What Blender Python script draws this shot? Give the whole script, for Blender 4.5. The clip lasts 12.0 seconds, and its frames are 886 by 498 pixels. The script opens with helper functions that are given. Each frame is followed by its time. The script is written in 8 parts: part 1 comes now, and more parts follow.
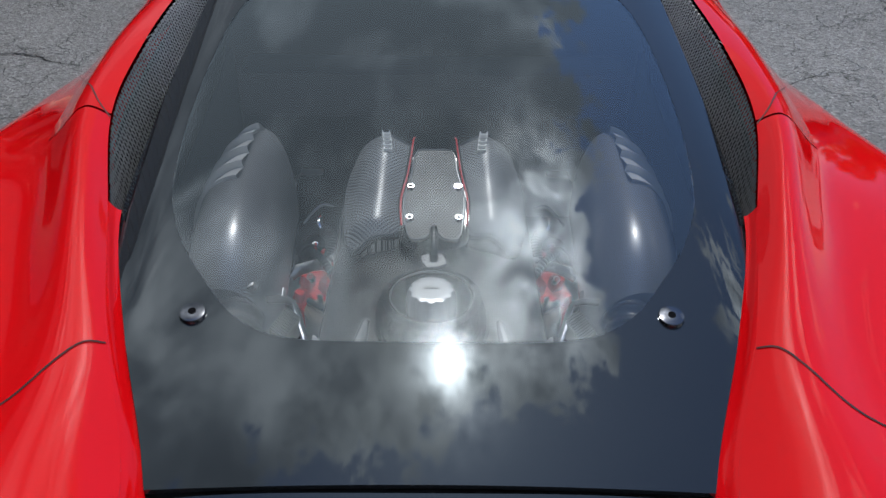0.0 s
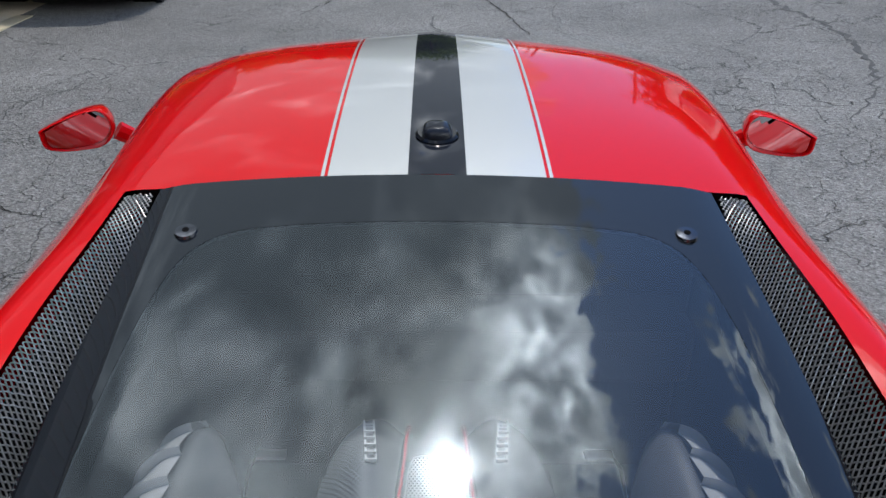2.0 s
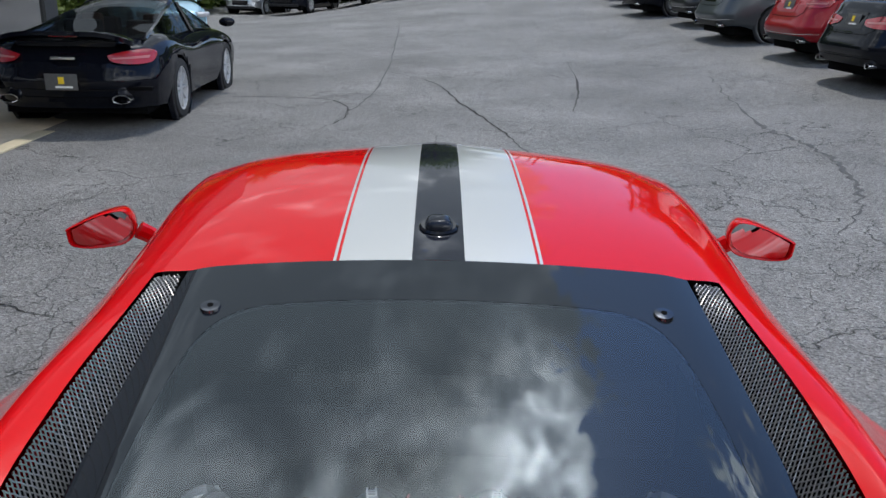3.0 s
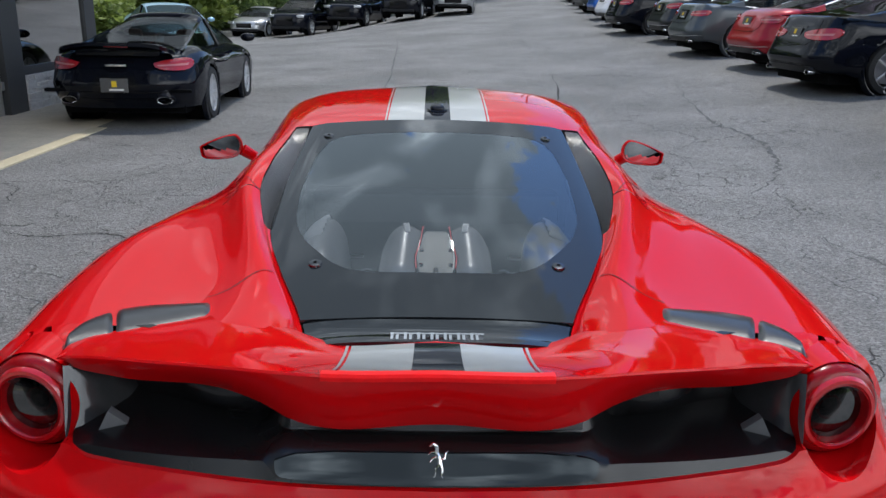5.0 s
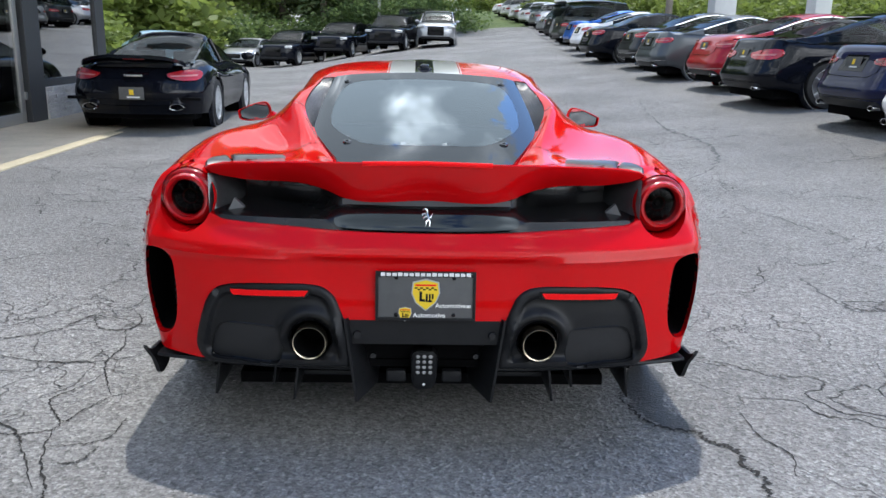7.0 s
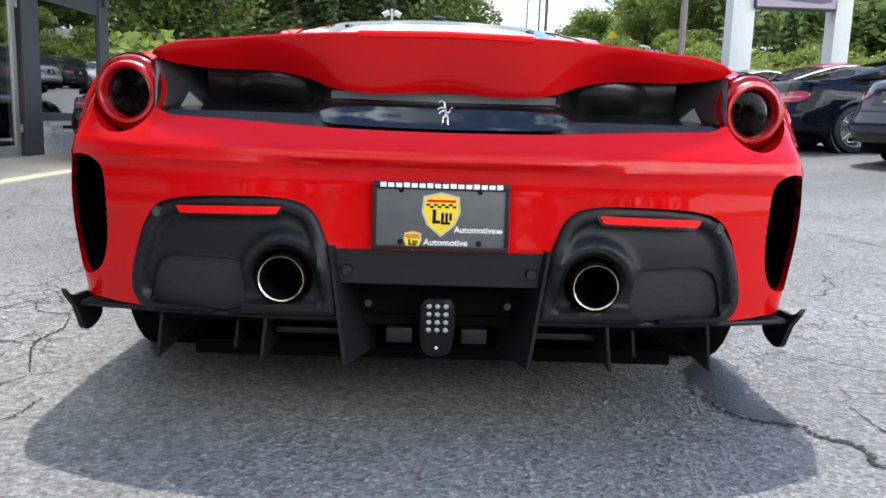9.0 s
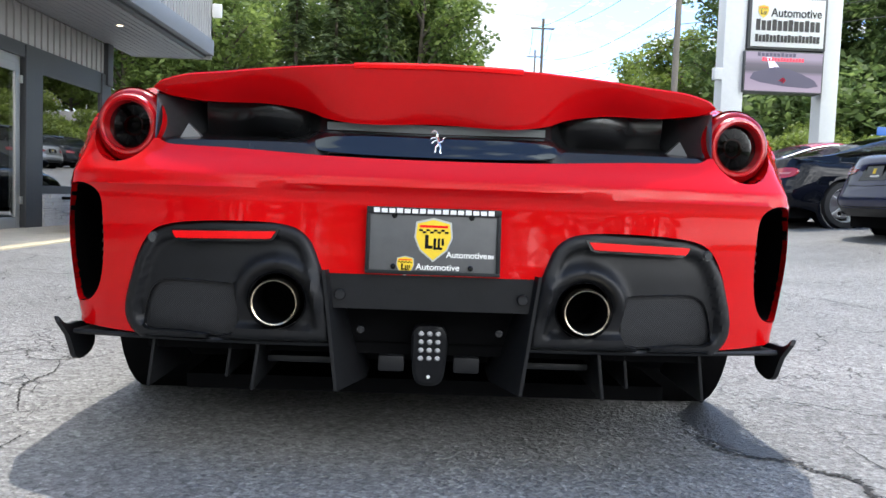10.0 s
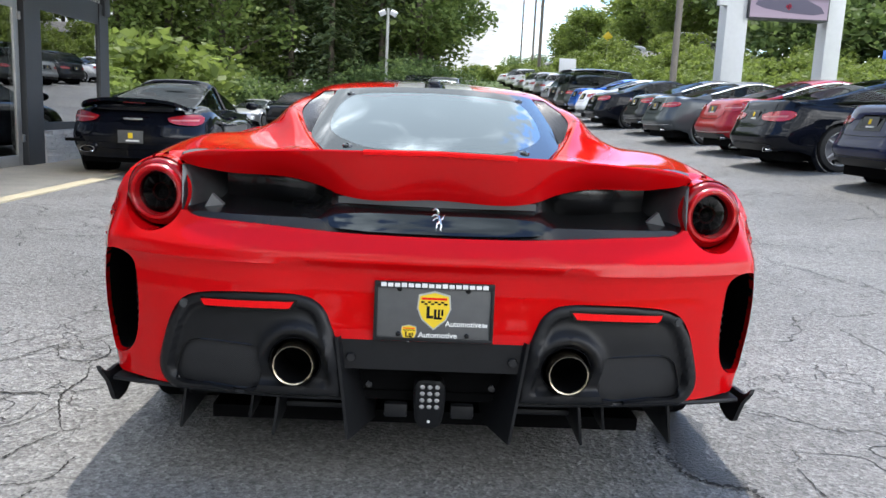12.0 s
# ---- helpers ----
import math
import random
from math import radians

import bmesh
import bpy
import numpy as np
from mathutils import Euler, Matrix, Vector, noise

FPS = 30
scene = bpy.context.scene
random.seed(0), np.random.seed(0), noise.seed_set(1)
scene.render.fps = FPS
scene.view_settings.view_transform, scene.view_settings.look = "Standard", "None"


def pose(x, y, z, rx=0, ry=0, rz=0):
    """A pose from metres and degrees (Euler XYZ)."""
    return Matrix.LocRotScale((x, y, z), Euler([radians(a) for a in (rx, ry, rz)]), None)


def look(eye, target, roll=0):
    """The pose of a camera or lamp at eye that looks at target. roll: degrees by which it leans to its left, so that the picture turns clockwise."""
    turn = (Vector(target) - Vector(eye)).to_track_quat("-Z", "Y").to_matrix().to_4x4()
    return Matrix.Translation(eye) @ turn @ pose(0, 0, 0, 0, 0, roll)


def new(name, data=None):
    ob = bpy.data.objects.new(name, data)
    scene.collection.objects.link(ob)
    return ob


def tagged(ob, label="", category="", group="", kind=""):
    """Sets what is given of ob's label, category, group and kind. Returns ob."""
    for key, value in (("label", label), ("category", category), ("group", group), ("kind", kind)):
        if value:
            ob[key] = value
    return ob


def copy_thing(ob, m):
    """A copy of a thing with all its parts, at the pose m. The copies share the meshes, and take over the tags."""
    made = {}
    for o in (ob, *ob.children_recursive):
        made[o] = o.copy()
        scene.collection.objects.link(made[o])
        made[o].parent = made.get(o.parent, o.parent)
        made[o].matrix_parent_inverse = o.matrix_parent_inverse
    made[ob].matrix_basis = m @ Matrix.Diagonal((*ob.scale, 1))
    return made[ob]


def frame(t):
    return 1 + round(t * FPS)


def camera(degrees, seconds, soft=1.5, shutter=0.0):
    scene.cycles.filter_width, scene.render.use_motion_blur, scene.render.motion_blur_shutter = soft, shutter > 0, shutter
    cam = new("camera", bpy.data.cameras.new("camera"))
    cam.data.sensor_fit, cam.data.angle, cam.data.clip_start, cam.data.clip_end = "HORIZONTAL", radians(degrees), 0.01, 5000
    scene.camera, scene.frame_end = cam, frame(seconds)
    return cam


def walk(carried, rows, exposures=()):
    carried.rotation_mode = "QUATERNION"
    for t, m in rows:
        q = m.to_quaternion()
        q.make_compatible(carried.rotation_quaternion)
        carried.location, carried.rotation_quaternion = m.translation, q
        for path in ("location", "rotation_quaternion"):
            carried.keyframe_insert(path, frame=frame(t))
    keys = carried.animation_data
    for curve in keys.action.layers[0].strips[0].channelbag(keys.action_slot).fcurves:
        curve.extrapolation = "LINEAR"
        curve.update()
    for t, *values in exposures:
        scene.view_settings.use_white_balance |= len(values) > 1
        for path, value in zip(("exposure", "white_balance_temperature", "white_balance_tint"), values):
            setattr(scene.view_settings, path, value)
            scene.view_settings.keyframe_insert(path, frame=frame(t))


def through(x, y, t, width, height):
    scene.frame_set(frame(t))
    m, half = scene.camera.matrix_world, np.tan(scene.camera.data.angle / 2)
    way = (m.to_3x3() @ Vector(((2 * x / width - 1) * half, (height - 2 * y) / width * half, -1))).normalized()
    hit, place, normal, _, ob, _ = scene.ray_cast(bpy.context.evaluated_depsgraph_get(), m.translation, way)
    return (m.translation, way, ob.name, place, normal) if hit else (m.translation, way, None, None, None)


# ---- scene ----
# camera and its walk
cam = camera(57.5, 12.0)
PATH = [
    (0, (0.002, -0.106, 1.584), (0.022, 1.563, 0.482), 0.9),
    (0.5, (-0.028, 0.249, 1.578), (-0.014, 1.852, 0.383), 1.0),
    (1, (-0.016, 0.435, 1.607), (0.011, 1.94, 0.29), 1.2),
    (1.5, (0.005, 0.481, 1.627), (0.003, 2.013, 0.341), -0.0),
    (2, (-0.007, 0.46, 1.653), (0.019, 2.244, 0.747), 0.7),
    (2.5, (-0.007, 0.441, 1.652), (0.014, 2.318, 0.963), 1.3),
    (4.5, (-0.002, -0.711, 1.62), (0.015, 1.197, 1.02), 1.0),
    (5, (-0.014, -1.208, 1.579), (0.014, 0.704, 0.993), 1.0),
    (5.5, (-0.006, -1.697, 1.553), (0.035, 0.221, 0.987), 1.0),
    (6, (-0.065, -2.13, 1.501), (-0.007, -0.205, 0.962), 1.3),
    (6.5, (-0.053, -2.469, 1.396), (0.019, -0.537, 0.882), 1.4),
    (8.5, (-0.01, -1.959, 1.117), (0.038, -0.009, 0.671), 1.4),
    (9, (-0.037, -1.853, 0.794), (0.01, 0.119, 0.465), 1.9),
    (9.5, (-0.026, -1.88, 0.674), (0.026, 0.11, 0.484), 2.0),
    (10, (-0.026, -1.891, 0.667), (0.026, 0.105, 0.539), 2.1),
    (10.5, (-0.033, -1.888, 0.663), (0.021, 0.107, 0.54), 2.4),
    (11, (-0.039, -1.888, 0.662), (0.019, 0.104, 0.494), 2.7),
    (11.5, (-0.056, -1.89, 0.738), (0.006, 0.094, 0.498), 2.8),
    (12, (-0.051, -2.068, 1.086), (0.013, -0.098, 0.746), 2.7),
]
EXPOSURES = [(0, -0.38, 6380, 10), (1, -0.06, 6330, 10), (1.5, 0.02, 6330, 10), (2, -0.22, 6330, 10), (2.5, -0.22, 6330, 10), (4.5, -0.28, 6330, 10), (5, -0.2, 6330, 10), (6.5, 0.3, 6330, 10), (8.5, 0.52, 6330, 10), (9.2, 0.85, 6560, 10), (10, 0.88, 6560, 10), (11, 0.96, 6560, 10), (12, 0.66, 6560, 10)]
walk(cam, [(t, look(eye, target, roll)) for t, eye, target, roll in PATH], EXPOSURES)

# ---- light ----
SUN_UP, SUN_AZ = 68.2, 4.0  # degrees above the horizon; degrees right of straight ahead
sun_dir = Vector((math.sin(radians(SUN_AZ)) * math.cos(radians(SUN_UP)), math.cos(radians(SUN_AZ)) * math.cos(radians(SUN_UP)), math.sin(radians(SUN_UP))))
sun = new("sun", bpy.data.lights.new("sun", "SUN"))
sun.data.energy, sun.data.angle, sun.data.color = 2.7, radians(0.6), (1.0, 0.955, 0.88)
sun.matrix_world = look(sun_dir * 50, (0, 0, 0))


def node(tree, kind, inputs=()):
    n = tree.nodes.new(kind)
    for key, value in dict(inputs).items():
        if isinstance(value, bpy.types.NodeSocket):
            tree.links.new(value, n.inputs[key])
        else:
            n.inputs[key].default_value = value
    return n


def mathn(tree, op, a, b=0.0, c=0.0, clamp=False):
    n = node(tree, "ShaderNodeMath", {0: a, 1: b, 2: c})
    n.operation, n.use_clamp = op, clamp
    return n.outputs[0]


def ramp(tree, fac, stops):
    n = node(tree, "ShaderNodeValToRGB", {0: fac})
    el = n.color_ramp.elements
    while len(el) < len(stops):
        el.new(0.5)
    for e, (p, c) in zip(el, stops):
        e.position, e.color = p, (*c, 1) if len(c) == 3 else c
    return n.outputs[0]


def mixc(tree, fac, a, b, how="MIX"):
    n = node(tree, "ShaderNodeMix")
    n.data_type, n.blend_type = "RGBA", how
    for key, value in ((0, fac), (6, a), (7, b)):
        if isinstance(value, bpy.types.NodeSocket):
            tree.links.new(value, n.inputs[key])
        else:
            n.inputs[key].default_value = value if key == 0 else (*value, 1)
    return n.outputs[2]


def mixf(tree, fac, a, b):
    n = node(tree, "ShaderNodeMix")
    for key, value in ((0, fac), (2, a), (3, b)):
        if isinstance(value, bpy.types.NodeSocket):
            tree.links.new(value, n.inputs[key])
        else:
            n.inputs[key].default_value = value
    return n.outputs[0]


def g3(v):
    return (v, v, v)


# sky: clear-air sky with broken summer clouds
world = bpy.data.worlds.new("world")
scene.world = world
world.use_nodes = True
wt = world.node_tree
wt.nodes.clear()
sky = node(wt, "ShaderNodeTexSky")
sky.sky_type, sky.sun_disc = "NISHITA", False
sky.sun_elevation, sky.sun_rotation = radians(SUN_UP), radians(SUN_AZ)
blue = mixc(wt, 1.0, sky.outputs[0], (0.145, 0.18, 0.22), "MULTIPLY")
tc = node(wt, "ShaderNodeTexCoord")
xyz = node(wt, "ShaderNodeSeparateXYZ", {0: tc.outputs["Generated"]})
up = mathn(wt, "MAXIMUM", xyz.outputs[2], 0.0)
over = mathn(wt, "ADD", up, 0.12)
flat = node(wt, "ShaderNodeCombineXYZ", {0: mathn(wt, "DIVIDE", xyz.outputs[0], over), 1: mathn(wt, "DIVIDE", xyz.outputs[1], over), 2: 0.0})
big = node(wt, "ShaderNodeTexNoise", {"Vector": flat.outputs[0], "Scale": 7.0, "Detail": 12.0, "Roughness": 0.62, "Distortion": 0.35})
fine = node(wt, "ShaderNodeTexNoise", {"Vector": flat.outputs[0], "Scale": 19.0, "Detail": 9.0, "Roughness": 0.62, "Distortion": 0.3})
soft = node(wt, "ShaderNodeTexNoise", {"Vector": flat.outputs[0], "Scale": 4.2, "Detail": 7.0, "Roughness": 0.5, "Distortion": 0.6}).outputs[0]
# a bank of cloud lies ahead and to the left, its ragged rim passing just right of the sun and above it
sx, sy = flat.inputs[0].links[0].from_socket, flat.inputs[1].links[0].from_socket
rim_x = mathn(wt, "SUBTRACT", 0.275, sx)
rim_y = mathn(wt, "SUBTRACT", mathn(wt, "SUBTRACT", sy, 0.255), mathn(wt, "MULTIPLY", mathn(wt, "MAXIMUM", sx, -0.1), 0.38))
edge_in = mathn(wt, "MULTIPLY", mathn(wt, "MINIMUM", rim_x, rim_y), 1.7)
# a lone puff farther right
dx_, dy_ = mathn(wt, "SUBTRACT", sx, 0.69), mathn(wt, "MULTIPLY", mathn(wt, "SUBTRACT", sy, 0.46), 0.75)
puff = mathn(wt, "SUBTRACT", 0.18, mathn(wt, "MULTIPLY", mathn(wt, "SQRT", mathn(wt, "ADD", mathn(wt, "MULTIPLY", dx_, dx_), mathn(wt, "MULTIPLY", dy_, dy_))), 1.35))
side = mathn(wt, "MAXIMUM", mathn(wt, "MINIMUM", mathn(wt, "MAXIMUM", edge_in, puff), 0.20), -0.22)
side = mathn(wt, "SUBTRACT", side, mathn(wt, "MINIMUM", mathn(wt, "MULTIPLY", mathn(wt, "SUBTRACT", sy, 0.95, clamp=True), 0.6), 0.13))
low = mathn(wt, "MULTIPLY", mathn(wt, "SUBTRACT", 1.0, mathn(wt, "MULTIPLY", up, 1.5), clamp=True), 0.42)
behind = mathn(wt, "MULTIPLY", xyz.outputs[1], -1.6, clamp=True)
side = mathn(wt, "ADD", side, mathn(wt, "MULTIPLY", behind, 0.27))
amount = mathn(wt, "ADD", mathn(wt, "ADD", mathn(wt, "ADD", mathn(wt, "ADD", mathn(wt, "MULTIPLY", big.outputs[0], 0.7), mathn(wt, "MULTIPLY", fine.outputs[0], 0.45)), -0.075), side), low)
cover = ramp(wt, amount, [(0.475, g3(0)), (0.492, g3(0.4)), (0.53, g3(1))])
lump = mathn(wt, "ADD", mathn(wt, "MULTIPLY", big.outputs[0], 0.75), mathn(wt, "MULTIPLY", fine.outputs[0], 0.55))
# thick grey in the middle of the bank, sunlit heads towards its right rim
body_tone = mathn(wt, "ADD", mathn(wt, "ADD", mathn(wt, "MULTIPLY", soft, 0.85), mathn(wt, "MULTIPLY", big.outputs[0], 0.2)), mathn(wt, "MINIMUM", mathn(wt, "MULTIPLY", mathn(wt, "SUBTRACT", sy, 0.55, clamp=True), 0.45), 0.09))
# thinner, paler cloud low on the left of the bank
px_, py_ = mathn(wt, "MULTIPLY", mathn(wt, "ADD", sx, 0.50), 4.2), mathn(wt, "MULTIPLY", mathn(wt, "SUBTRACT", sy, 0.33), 5.0)
pale = mathn(wt, "EXPONENT", mathn(wt, "MULTIPLY", mathn(wt, "ADD", mathn(wt, "MULTIPLY", px_, px_), mathn(wt, "MULTIPLY", py_, py_)), -1.0))
body_tone = mathn(wt, "SUBTRACT", body_tone, mathn(wt, "MULTIPLY", pale, 0.085))
thick = ramp(wt, body_tone, [(0.38, (2.9, 3.0, 3.1)), (0.455, (1.65, 1.77, 1.88)), (0.52, (0.92, 1.02, 1.12)), (0.61, (0.56, 0.64, 0.72))])
head = ramp(wt, lump, [(0.52, (13.0, 13.1, 13.2)), (0.60, (9.5, 9.7, 9.9)), (0.66, (5.0, 5.2, 5.5)), (0.76, (2.0, 2.15, 2.35))])
hx = mathn(wt, "MULTIPLY", mathn(wt, "SUBTRACT", rim_x, 0.07), 10.0)
hy = mathn(wt, "MULTIPLY", mathn(wt, "SUBTRACT", sy, 0.50), 7.0)
crown = mathn(wt, "EXPONENT", mathn(wt, "MULTIPLY", mathn(wt, "ADD", mathn(wt, "MULTIPLY", hx, hx), mathn(wt, "MULTIPLY", hy, hy)), -1.0))
far_puff = mathn(wt, "MULTIPLY", mathn(wt, "SUBTRACT", sx, 0.40), 8.0, clamp=True)
crown = mathn(wt, "MAXIMUM", crown, mathn(wt, "MULTIPLY", far_puff, 0.4))
shade = mixc(wt, crown, thick, head)
dot = node(wt, "ShaderNodeVectorMath", {0: tc.outputs["Generated"], 1: tuple(sun_dir)})
dot.operation = "DOT_PRODUCT"
off2 = mathn(wt, "MULTIPLY", mathn(wt, "SUBTRACT", 1.0, dot.outputs["Value"]), 2.0)
# thin cloud glows near the sun
halo = mathn(wt, "EXPONENT", mathn(wt, "MULTIPLY", off2, -1 / radians(11) ** 2))
halo = mathn(wt, "MULTIPLY", halo, ramp(wt, lump, [(0.48, g3(4.5)), (0.75, g3(0.8))]))
shade = mixc(wt, 1.0, shade, node(wt, "ShaderNodeCombineXYZ", {0: halo, 1: halo, 2: mathn(wt, "MULTIPLY", halo, 0.95)}).outputs[0], "ADD")
# cloud away from the sun is thicker and greyer
front = mathn(wt, "ADD", 1.0, mathn(wt, "MULTIPLY", behind, 0.05))
shade = mixc(wt, 1.0, shade, node(wt, "ShaderNodeCombineXYZ", {0: front, 1: front, 2: front}).outputs[0], "MULTIPLY")
haze = ramp(wt, up, [(0.0, g3(0.85)), (0.42, g3(0))])
cloud = mixc(wt, haze, shade, (0.60, 0.61, 0.615))
seen = mixc(wt, cover, blue, cloud)
# the sun's own glare, broken up by the cloud that drifts over it
torn = ramp(wt, fine.outputs[0], [(0.36, g3(0.08)), (0.60, g3(1.0))])
near_sun = mathn(wt, "MULTIPLY", torn, mathn(wt, "ADD", mathn(wt, "MULTIPLY", mathn(wt, "EXPONENT", mathn(wt, "MULTIPLY", off2, -1 / radians(1.6) ** 2)), 60.0),
                 mathn(wt, "MULTIPLY", mathn(wt, "EXPONENT", mathn(wt, "MULTIPLY", off2, -1 / radians(4.2) ** 2)), 12.0)))
seen = mixc(wt, 1.0, seen, node(wt, "ShaderNodeCombineXYZ", {0: near_sun, 1: near_sun, 2: near_sun}).outputs[0], "ADD")
back = node(wt, "ShaderNodeBackground", {0: seen, 1: 1.0})
node(wt, "ShaderNodeOutputWorld", {0: back.outputs[0]})


# ---- materials ----
def material(name):
    m = bpy.data.materials.new(name)
    m.use_nodes = True
    t = m.node_tree
    t.nodes.clear()
    b = node(t, "ShaderNodeBsdfPrincipled")
    node(t, "ShaderNodeOutputMaterial", {0: b.outputs[0]})
    return m, t, b


def put(t, b, **values):
    for key, value in values.items():
        s = b.inputs[key.replace("_", " ")]
        if isinstance(value, bpy.types.NodeSocket):
            t.links.new(value, s)
        else:
            s.default_value = (*value, 1) if isinstance(value, tuple) and len(value) == 3 and s.type == "RGBA" else value


def bump(t, b, height, strength, distance=0.01):
    n = node(t, "ShaderNodeBump", {"Height": height, "Strength": strength, "Distance": distance})
    t.links.new(n.outputs[0], b.inputs["Normal"])


def place(t):
    return node(t, "ShaderNodeTexCoord").outputs["Object"]


def noise_tex(t, scale, detail=4.0, rough=0.55, vec=None):
    return node(t, "ShaderNodeTexNoise", {"Vector": vec or place(t), "Scale": scale, "Detail": detail, "Roughness": rough}).outputs[0]


def plain(name, colour, rough=0.5, metal=0.0, vary=0.12, grain=60.0, relief=0.0, **more):
    """A material with slight mottling in colour and gloss."""
    m, t, b = material(name)
    n1, n2 = noise_tex(t, grain), noise_tex(t, grain * 0.07)
    mix = mathn(t, "ADD", mathn(t, "MULTIPLY", n1, 0.5), mathn(t, "MULTIPLY", n2, 0.5))
    dark, light = tuple(c * (1 - vary) for c in colour), tuple(min(1, c * (1 + vary)) for c in colour)
    put(t, b, Base_Color=ramp(t, mix, [(0.3, dark), (0.7, light)]), Metallic=metal,
        Roughness=mixf(t, n2, max(0, rough * 0.85), min(1, rough * 1.15)))
    for key, value in more.items():
        put(t, b, **{key: value})
    if relief:
        bump(t, b, n1, relief)
    return m


def paint(name, colour, flake=0.0, rough=0.32, coat=1.0):
    m, t, b = material(name)
    peel = noise_tex(t, 220.0, 2.0)
    dust = noise_tex(t, 9.0, 6.0)
    put(t, b, Base_Color=mixc(t, mathn(t, "MULTIPLY", dust, 0.10), colour, tuple(min(1, c * 0.9 + 0.012) for c in colour)), Metallic=flake,
        Roughness=rough, Specular_IOR_Level=0.0 if flake < 0.05 else 0.12, Coat_Weight=coat, Coat_Roughness=mixf(t, dust, 0.012, 0.035), Coat_IOR=1.34)
    n = node(t, "ShaderNodeBump", {"Height": peel, "Strength": 0.010, "Distance": 0.002})
    t.links.new(n.outputs[0], b.inputs["Coat Normal"])
    return m


def clear(name, tint, rough=0.0, ior=1.5, gain=1.0, sheen=(1, 1, 1)):
    """Thin glass: what lies behind shows through, with a true surface reflection."""
    m = bpy.data.materials.new(name)
    m.use_nodes = True
    t = m.node_tree
    t.nodes.clear()
    fr = node(t, "ShaderNodeFresnel", {"IOR": ior})
    dust = noise_tex(t, 14.0, 7.0)
    gl = node(t, "ShaderNodeBsdfGlossy", {"Color": (*sheen, 1), "Roughness": mixf(t, dust, rough, rough + 0.008)})
    tr = node(t, "ShaderNodeBsdfTransparent", {"Color": (*tint, 1)})
    mx = node(t, "ShaderNodeMixShader", {0: mathn(t, "MULTIPLY", fr.outputs[0], gain, clamp=True), 1: tr.outputs[0], 2: gl.outputs[0]})
    node(t, "ShaderNodeOutputMaterial", {0: mx.outputs[0]})
    return m


def glow(name, colour, strength):
    m, t, b = material(name)
    put(t, b, Base_Color=colour, Emission_Color=colour, Emission_Strength=strength, Roughness=0.3)
    return m


def carbon(name):
    m, t, b = material(name)
    p = place(t)
    w = node(t, "ShaderNodeTexChecker", {"Vector": p, "Scale": 320.0, "Color1": (0.016, 0.017, 0.019, 1), "Color2": (0.045, 0.047, 0.05, 1)})
    put(t, b, Base_Color=w.outputs[0], Roughness=0.35, Coat_Weight=0.6, Coat_Roughness=0.08, Specular_IOR_Level=0.2)
    return m


RED = paint("red_paint", (0.57, 0.002, 0.004))
SILVER = paint("silver_stripe_paint", (0.50, 0.51, 0.50), 0.55, 0.35)
NIGHT = paint("black_gloss_paint", (0.012, 0.014, 0.02))
PLASTIC = plain("black_plastic", (0.0095, 0.010, 0.0115), 0.42, vary=0.25, grain=400, relief=0.03, Specular_IOR_Level=0.26)
GLOSSBLACK = plain("gloss_black_trim", (0.006, 0.006, 0.007), 0.12, vary=0.1, Specular_IOR_Level=0.35)
FRIT = plain("black_glass_border", (0.009, 0.010, 0.012), 0.03, vary=0.1, grain=8, Specular_IOR_Level=0.62, Specular_Tint=(0.82, 0.94, 1.0, 1.0))
TAILBLACK = plain("satin_black_panel", (0.0065, 0.0068, 0.0075), 0.27, vary=0.15, grain=30, Specular_IOR_Level=0.5)
CASTGREY = plain("grey_satin_plastic", (0.13, 0.132, 0.138), 0.3, 0.2, 0.15, 60)
FOGLENS = plain("clear_fog_lens", (0.30, 0.30, 0.31), 0.2, 0.2, 0.15, 200)
RUBBER = plain("tyre_rubber", (0.018, 0.018, 0.019), 0.75, vary=0.3, grain=90, relief=0.15)
# near-black: the shade of hollows, gaps and undersides is put into this colour
DARK = plain("hollow_shade_black", (0.004, 0.004, 0.0045), 0.8, Specular_IOR_Level=0.05)
CHROME = plain("polished_metal", (0.82, 0.82, 0.84), 0.10, 1.0, 0.05)
STEEL = plain("brushed_steel", (0.5, 0.5, 0.51), 0.32, 1.0, 0.12, 120)
ALLOY = plain("silver_alloy", (0.60, 0.61, 0.62), 0.3, 0.35, 0.08)
TITAN = plain("exhaust_tip_metal", (0.55, 0.47, 0.35), 0.2, 1.0, 0.12)
CARBON = carbon("carbon_fibre")
GLASS = clear("engine_glass", (0.74, 0.78, 0.82), 0.0, 1.5, 1.85, (0.86, 0.95, 1.0))
CARGLASS = clear("car_window_glass", (0.30, 0.34, 0.35), 0.0, 1.52, 0.4)
SHOPGLASS = clear("shop_window_glass", (0.30, 0.33, 0.33), 0.0, 1.5, 3.6)
LAMPGREY = plain("lamp_reflector_grey", (0.16, 0.155, 0.16), 0.25, 0.6, 0.2, 120)
LENSCLEAR = clear("smoked_lamp_glass", (0.07, 0.06, 0.065), 0.0, 1.45, 0.15)
MIRROR = plain("mirror_glass", (0.55, 0.57, 0.60), 0.01, 1.0, 0.01)
SEAM = plain("panel_gap", (0.012, 0.004, 0.004), 0.7)
REDLENS = plain("red_lens", (0.23, 0.002, 0.004), 0.2, vary=0.2, grain=160, Coat_Weight=0.35, Coat_Roughness=0.02, Specular_IOR_Level=0.2)
REDGLOW = plain("red_ring_lens", (0.46, 0.004, 0.008), 0.18, vary=0.25, grain=160, Coat_Weight=1.0, Coat_Roughness=0.02)
